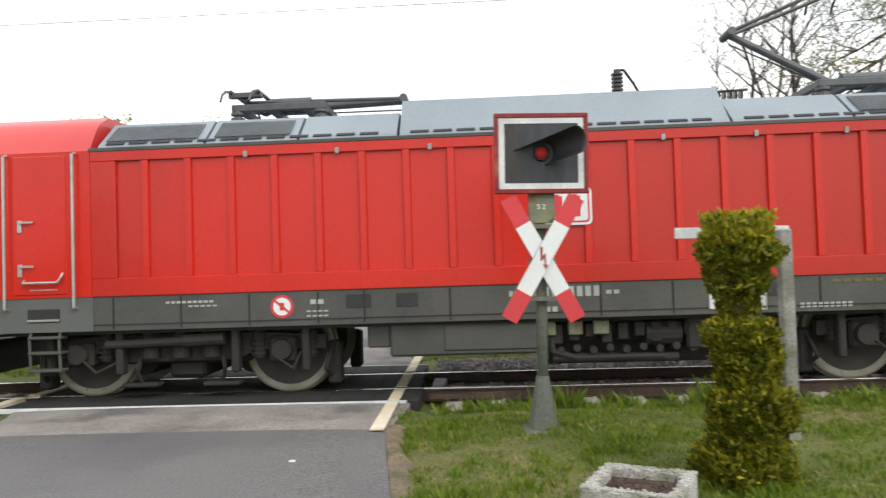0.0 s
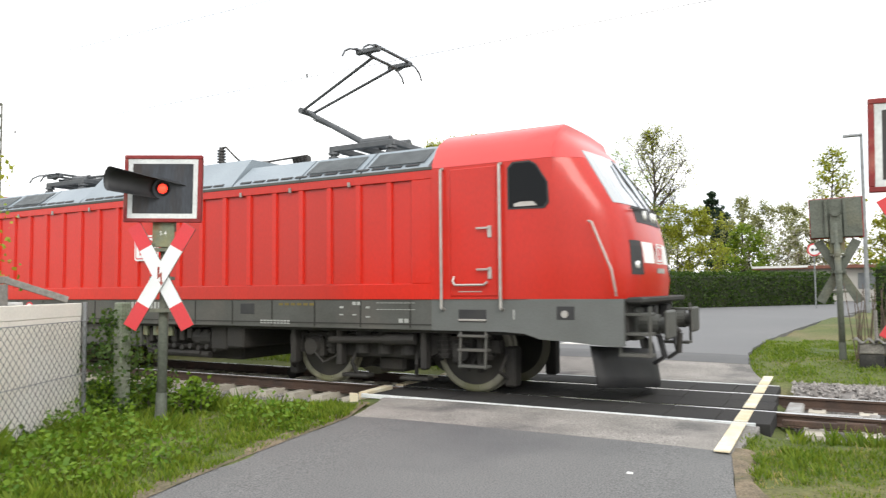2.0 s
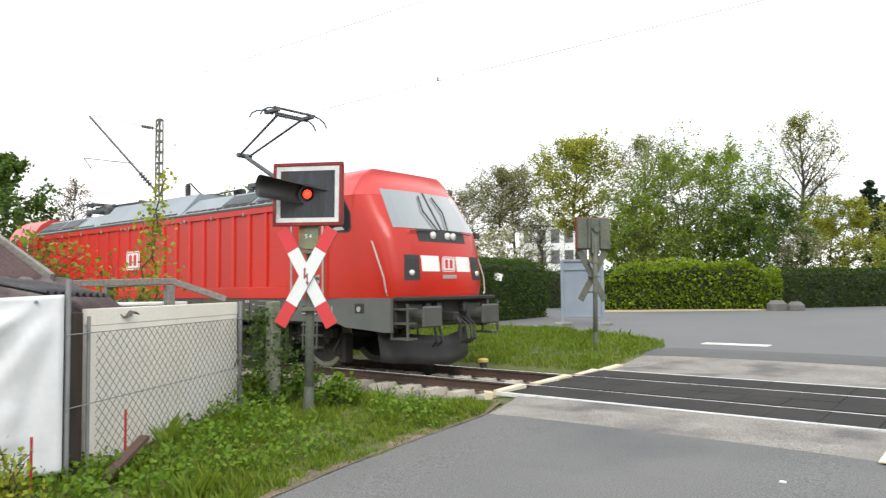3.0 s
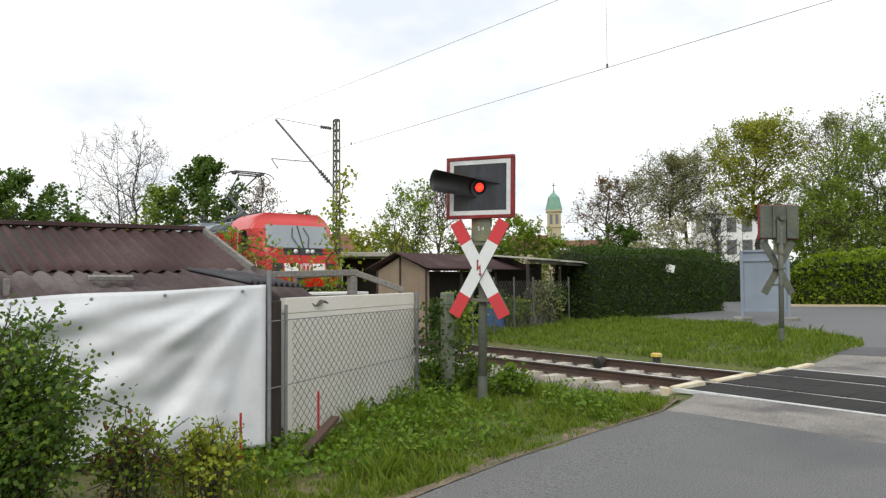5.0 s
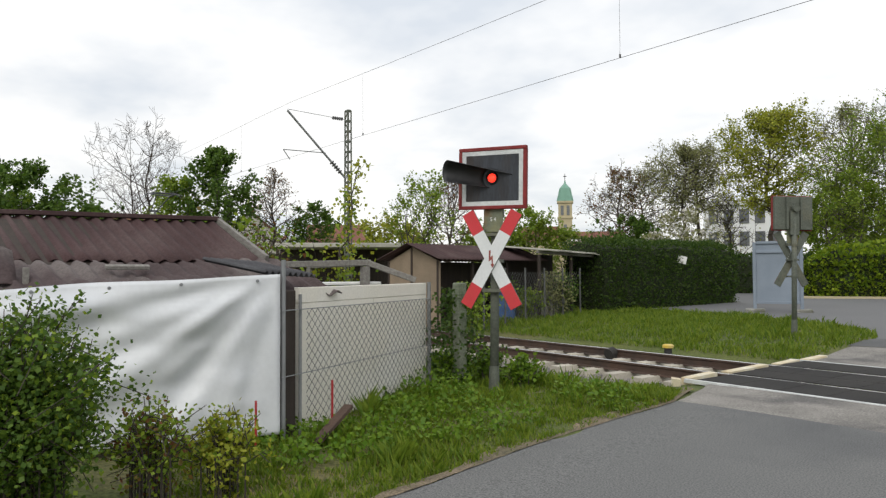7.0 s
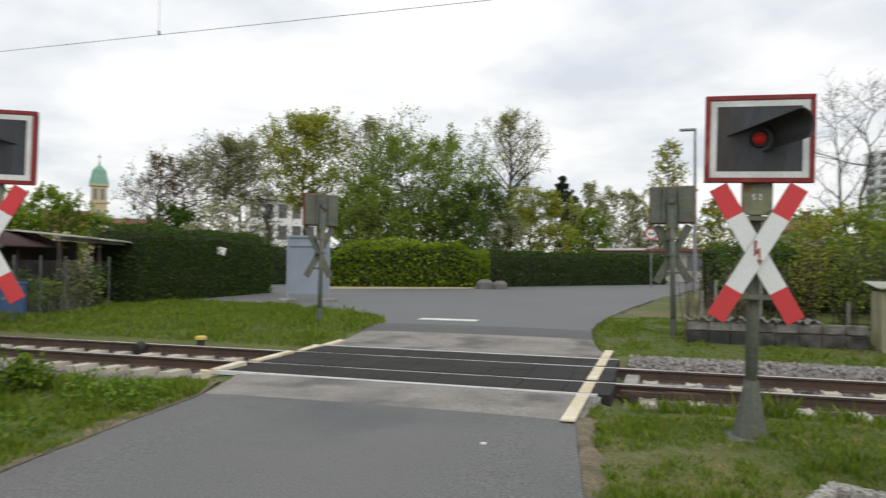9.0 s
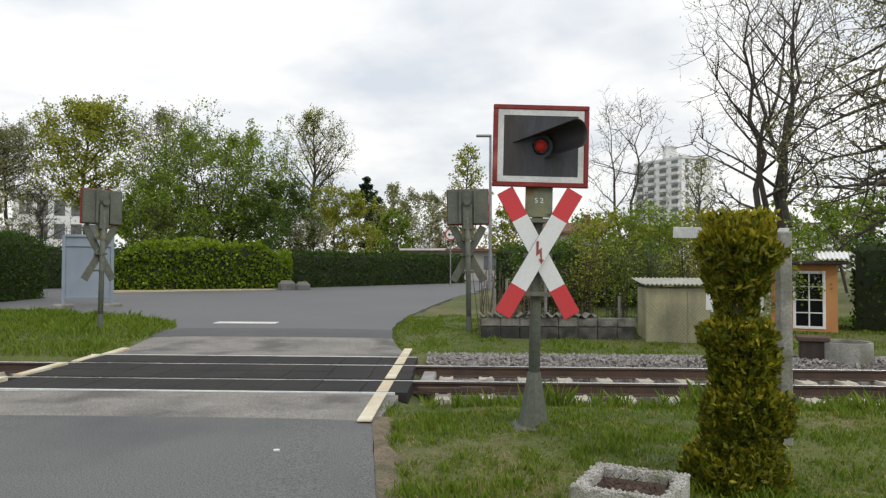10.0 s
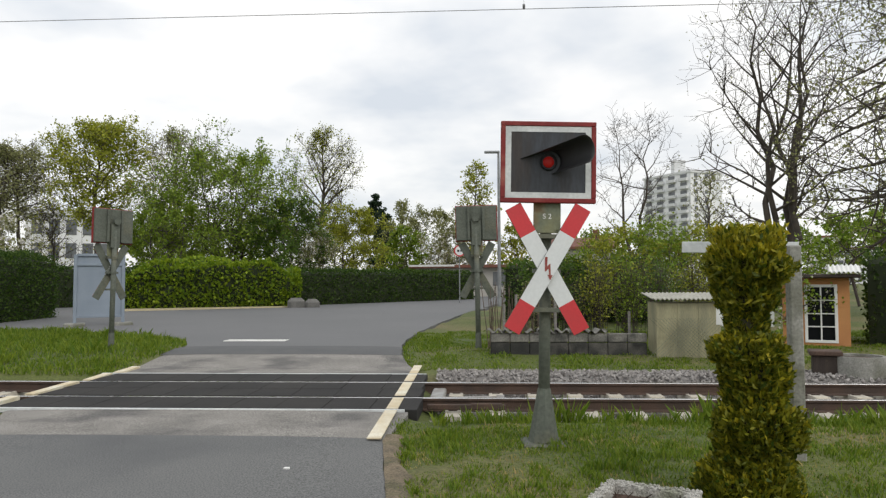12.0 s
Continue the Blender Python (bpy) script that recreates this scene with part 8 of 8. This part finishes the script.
rng = np.random.default_rng(38)
segs = []
for _ in range(46):
    q = Vector((rng.uniform(-0.25, 1.3), rng.uniform(-0.3, 0.3), -0.05))
    segs.append((q, q + Vector((rng.normal(0, 0.09), rng.normal(0, 0.09), rng.uniform(0.7, 1.5))), 0.013, 0.008))
dry = tubes_mesh("dry_canes", segs, "drycane")
dry.matrix_basis = pose(0.4, 15.5, ground_z(0.8, 15.5))
tagged(dry, "dry reddish-grey canes standing in the garden", "dead canes", kind="stuff")
# beyond the gardens
tree_at(76.2, 55, 11.6, 3.9, 170, "bare grey tree with a broad fine crown", leaves=0, limbs=32, stems=2, rise=0.8, bark="twig", low=0.28, fine=True)
tree_at(70.6, 50, 9.6, 2.9, 171, "dense deep green chestnut tree", leaf="leaf_deep", leaves=9000, size=0.22, low=0.12)
tree_at(73.2, 52, 7.8, 2.8, 172, "green tree behind the garden roofs", leaf="leaf_spring", leaves=7000, size=0.2, low=0.1)
tree_at(83.4, 35, 6.0, 3.0, 173, "broad green tree behind the shed", leaf="leaf_deep", leaves=11000, size=0.16, stems=3, low=0.08)
tree_at(87.5, 36, 5.6, 3.0, 174, "broad green tree behind the shed", leaf="leaf_spring", leaves=9000, size=0.16, stems=3, low=0.08)
tree_at(79.6, 33, 4.3, 1.9, 175, "low dark green tree behind the shed", leaf="leaf_deep", leaves=5500, size=0.16, stems=3, low=0.06)
tree_at(66.4, 55, 9.0, 2.2, 176, "thin tree with reddish buds", leaf="leaf_red", leaves=900, size=0.14, rise=0.8, fine=True)
tree_at(63.2, 60, 7.0, 2.6, 177, "rounded dark green tree beyond the gardens", leaf="leaf_deep", leaves=5000, size=0.22, stems=3, low=0.08)
tree_at(52.5, 40, 6.6, 2.2, 178, "sparse tree with reddish twigs", leaf="leaf_red", leaves=700, size=0.12, rise=0.8, fine=True)
tree_at(46.8, 60, 6.4, 3.4, 179, "rounded green tree beyond the gardens", leaf="leaf_spring", leaves=8000, size=0.2, stems=3, low=0.06)
tree_at(49.5, 58, 5.0, 3.2, 180, "rounded green tree beyond the gardens", leaf="leaf_spring", leaves=6500, size=0.2, stems=3, low=0.06)
tree_at(57.5, 45, 4.4, 3.2, 181, "garden shrubs in young leaf", leaf="leaf_yellow", leaves=6500, size=0.17, stems=4, low=0.05)
tree_at(39.3, 60, 9.6, 3.2, 182, "spreading tree with reddish young leaves", leaf="leaf_red", leaves=1800, size=0.16, rise=0.5, fine=True)
tree_at(34.6, 58, 10.8, 3.2, 183, "pale grey-green tree with drooping twigs", leaf="leaf_pale", leaves=6000, size=0.14, rise=0.3, low=0.52, fine=True)
tree_at(34.8, 42, 4.6, 2.6, 184, "blossoming white shrub tree behind the hedge", leaf="leaf_pale", leaves=2600, size=0.15, stems=3, low=0.06, blossom=1800)
tree_at(43.6, 62, 4.8, 2.8, 187, "rounded green tree before the church", leaf="leaf_spring", leaves=7000, size=0.15, stems=3, low=0.06)
tree_at(38.2, 52, 5.0, 2.4, 185, "dark green shrub tree in the distance", leaf="leaf_deep", leaves=6000, size=0.19, stems=3, low=0.05)
tree_at(31.4, 52, 6.5, 1.9, 186, "sparse young tree in the distance", leaf="leaf_yellow", leaves=500, size=0.12, rise=0.8, fine=True)

# ---- worn edges of the lane ----
M["dirt"] = mat("trodden_dirt", (0.2, 0.155, 0.1), (0.13, 0.105, 0.07), 0.95, scale=4, fine=50, bump=0.9, c=(0.1, 0.09, 0.05), spots=0.45, dist=0.012)
def shoulder(edge, side, y0, y1, seed, label):
    verts, n = [], 90
    E = [(b, a) for a, b in edge]
    for j in range(n + 1):
        y = y0 + (y1 - y0) * j / n
        a = step_between(y, E)
        w = 0.17 + 0.14 * noise.noise((y * 1.1, seed, 0)) + 0.06 * noise.noise((y * 5, seed, 3))
        for k, dz in ((-0.08, -0.012), (0.3, -0.008), (0.75, -0.02), (1.0, -0.07)):
            x = a + side * w * k
            verts.append((x, y, max(dz, ground_z(x, y) + 0.012 if k > 0.7 else dz) + 0.006 * noise.noise((x * 9, y * 9, 1))))
    faces = [(j * 4 + i, j * 4 + i + 1, (j + 1) * 4 + i + 1, (j + 1) * 4 + i) for j in range(n) for i in range(3)]
    tagged(quads("road_shoulder", verts, faces, "dirt", smooth=True), label, "road edge", kind="structure")
shoulder(ROAD_R, 1, 1.0, 7.6, 1, "bare brown dirt along the lane's edge")
shoulder(ROAD_L, -1, 0.5, 8.4, 2, "bare tan dirt along the lane's edge")
bm = bm_new()
a, b = spot(27.5, 34.6), spot(14.4, 35.9)
prism(bm, [(a[0], a[1]), (b[0], b[1]), (b[0] - 0.3, b[1] + 0.9), (a[0] - 0.3, a[1] + 0.9)], "z", 0.2, 0.44)
tagged(part("sand_strip", bm, M["sandstone"]), "pale sandy strip at the hedge's foot", "road edge", kind="structure")

# ---- grass ----
LEFT_VERGE, RIGHT_VERGE = [(-9.5, -4.3, 1.4, 6.7), (-6.5, -5.0, 6.7, 8.3)], [(-0.95, 8.5, 3.2, 8.45)]
make_grass("grass_verge", LEFT_VERGE, 52000, 0.04, 0.19, 1, "grass", "long lush grass on the verge by the fence", on_paving, 0.007)
make_grass("grass_lawn", RIGHT_VERGE, 85000, 0.03, 0.12, 2, "grass", "patchy grass between the lane and the track", on_paving, 0.006)
make_grass("dry_grass", [(-6.0, -4.3, 1.4, 8.6), (-0.95, 5.0, 3.2, 8.0)], 17000, 0.02, 0.08, 3, "grass_dry", "dry yellow grass along the lane's edge", on_paving, 0.006)
make_grass("track_weeds", [(-0.5, 8.5, 8.15, 8.75), (-9.5, -6.3, 6.5, 7.0)], 4200, 0.08, 0.34, 4, "grass", "tall weeds along the track's edge", None, 0.007)
make_grass("tall_grass", [(-6.64, -6.46, 3.68, 3.84)], 40, 0.18, 0.48, 14, "grass", "tall grass stalks before the panel wall", on_paving, 0.005)
make_grass("far_grass", [(-24, -6.4, 12.75, 21.5)], 70000, 0.06, 0.24, 5, "grass", "lush grass on the far verge", on_paving, 0.011)
make_grass("far_lawn", [(-1.9, 12, 13.4, 20.0)], 62000, 0.03, 0.11, 6, "grass", "short grass on the far verge", on_paving, 0.010)
rng = np.random.default_rng(77)
pos = []
for _ in range(9500):
    x, y = rng.uniform(-9.0, -5.2), rng.uniform(2.2, 6.8)
    if on_paving(x, y) or noise.noise((x * 0.8, y * 0.8, 9)) < -0.05:
        continue
    pos.append((x, y, ground_z(x, y) + rng.uniform(0.03, 0.1) + 0.2 * rng.random() ** 2 * (1 if y > 4.6 else 0.4)))
tagged(leaf_mesh("weeds", pos, 0.052, "weed", rng=rng, flat=0.6), "broad-leaved weeds in the verge", "weeds", kind="stuff")


# ---- motions ----
def motions():
    speed = 6.29
    walk(LOCO, [(t, pose(1.17 - speed * t, TRACK_Y, 0)) for t in (0.0, 3.0, 6.0, 9.0, 12.0)])
    turn = math.degrees(speed / 0.625)
    for ob, a in WHEELSETS:
        rows = [(k * 0.1, pose(a, 0, 0.625, 0, -turn * 0.1 * k, 0)) for k in range(121)]
        walk(ob, rows)


motions()
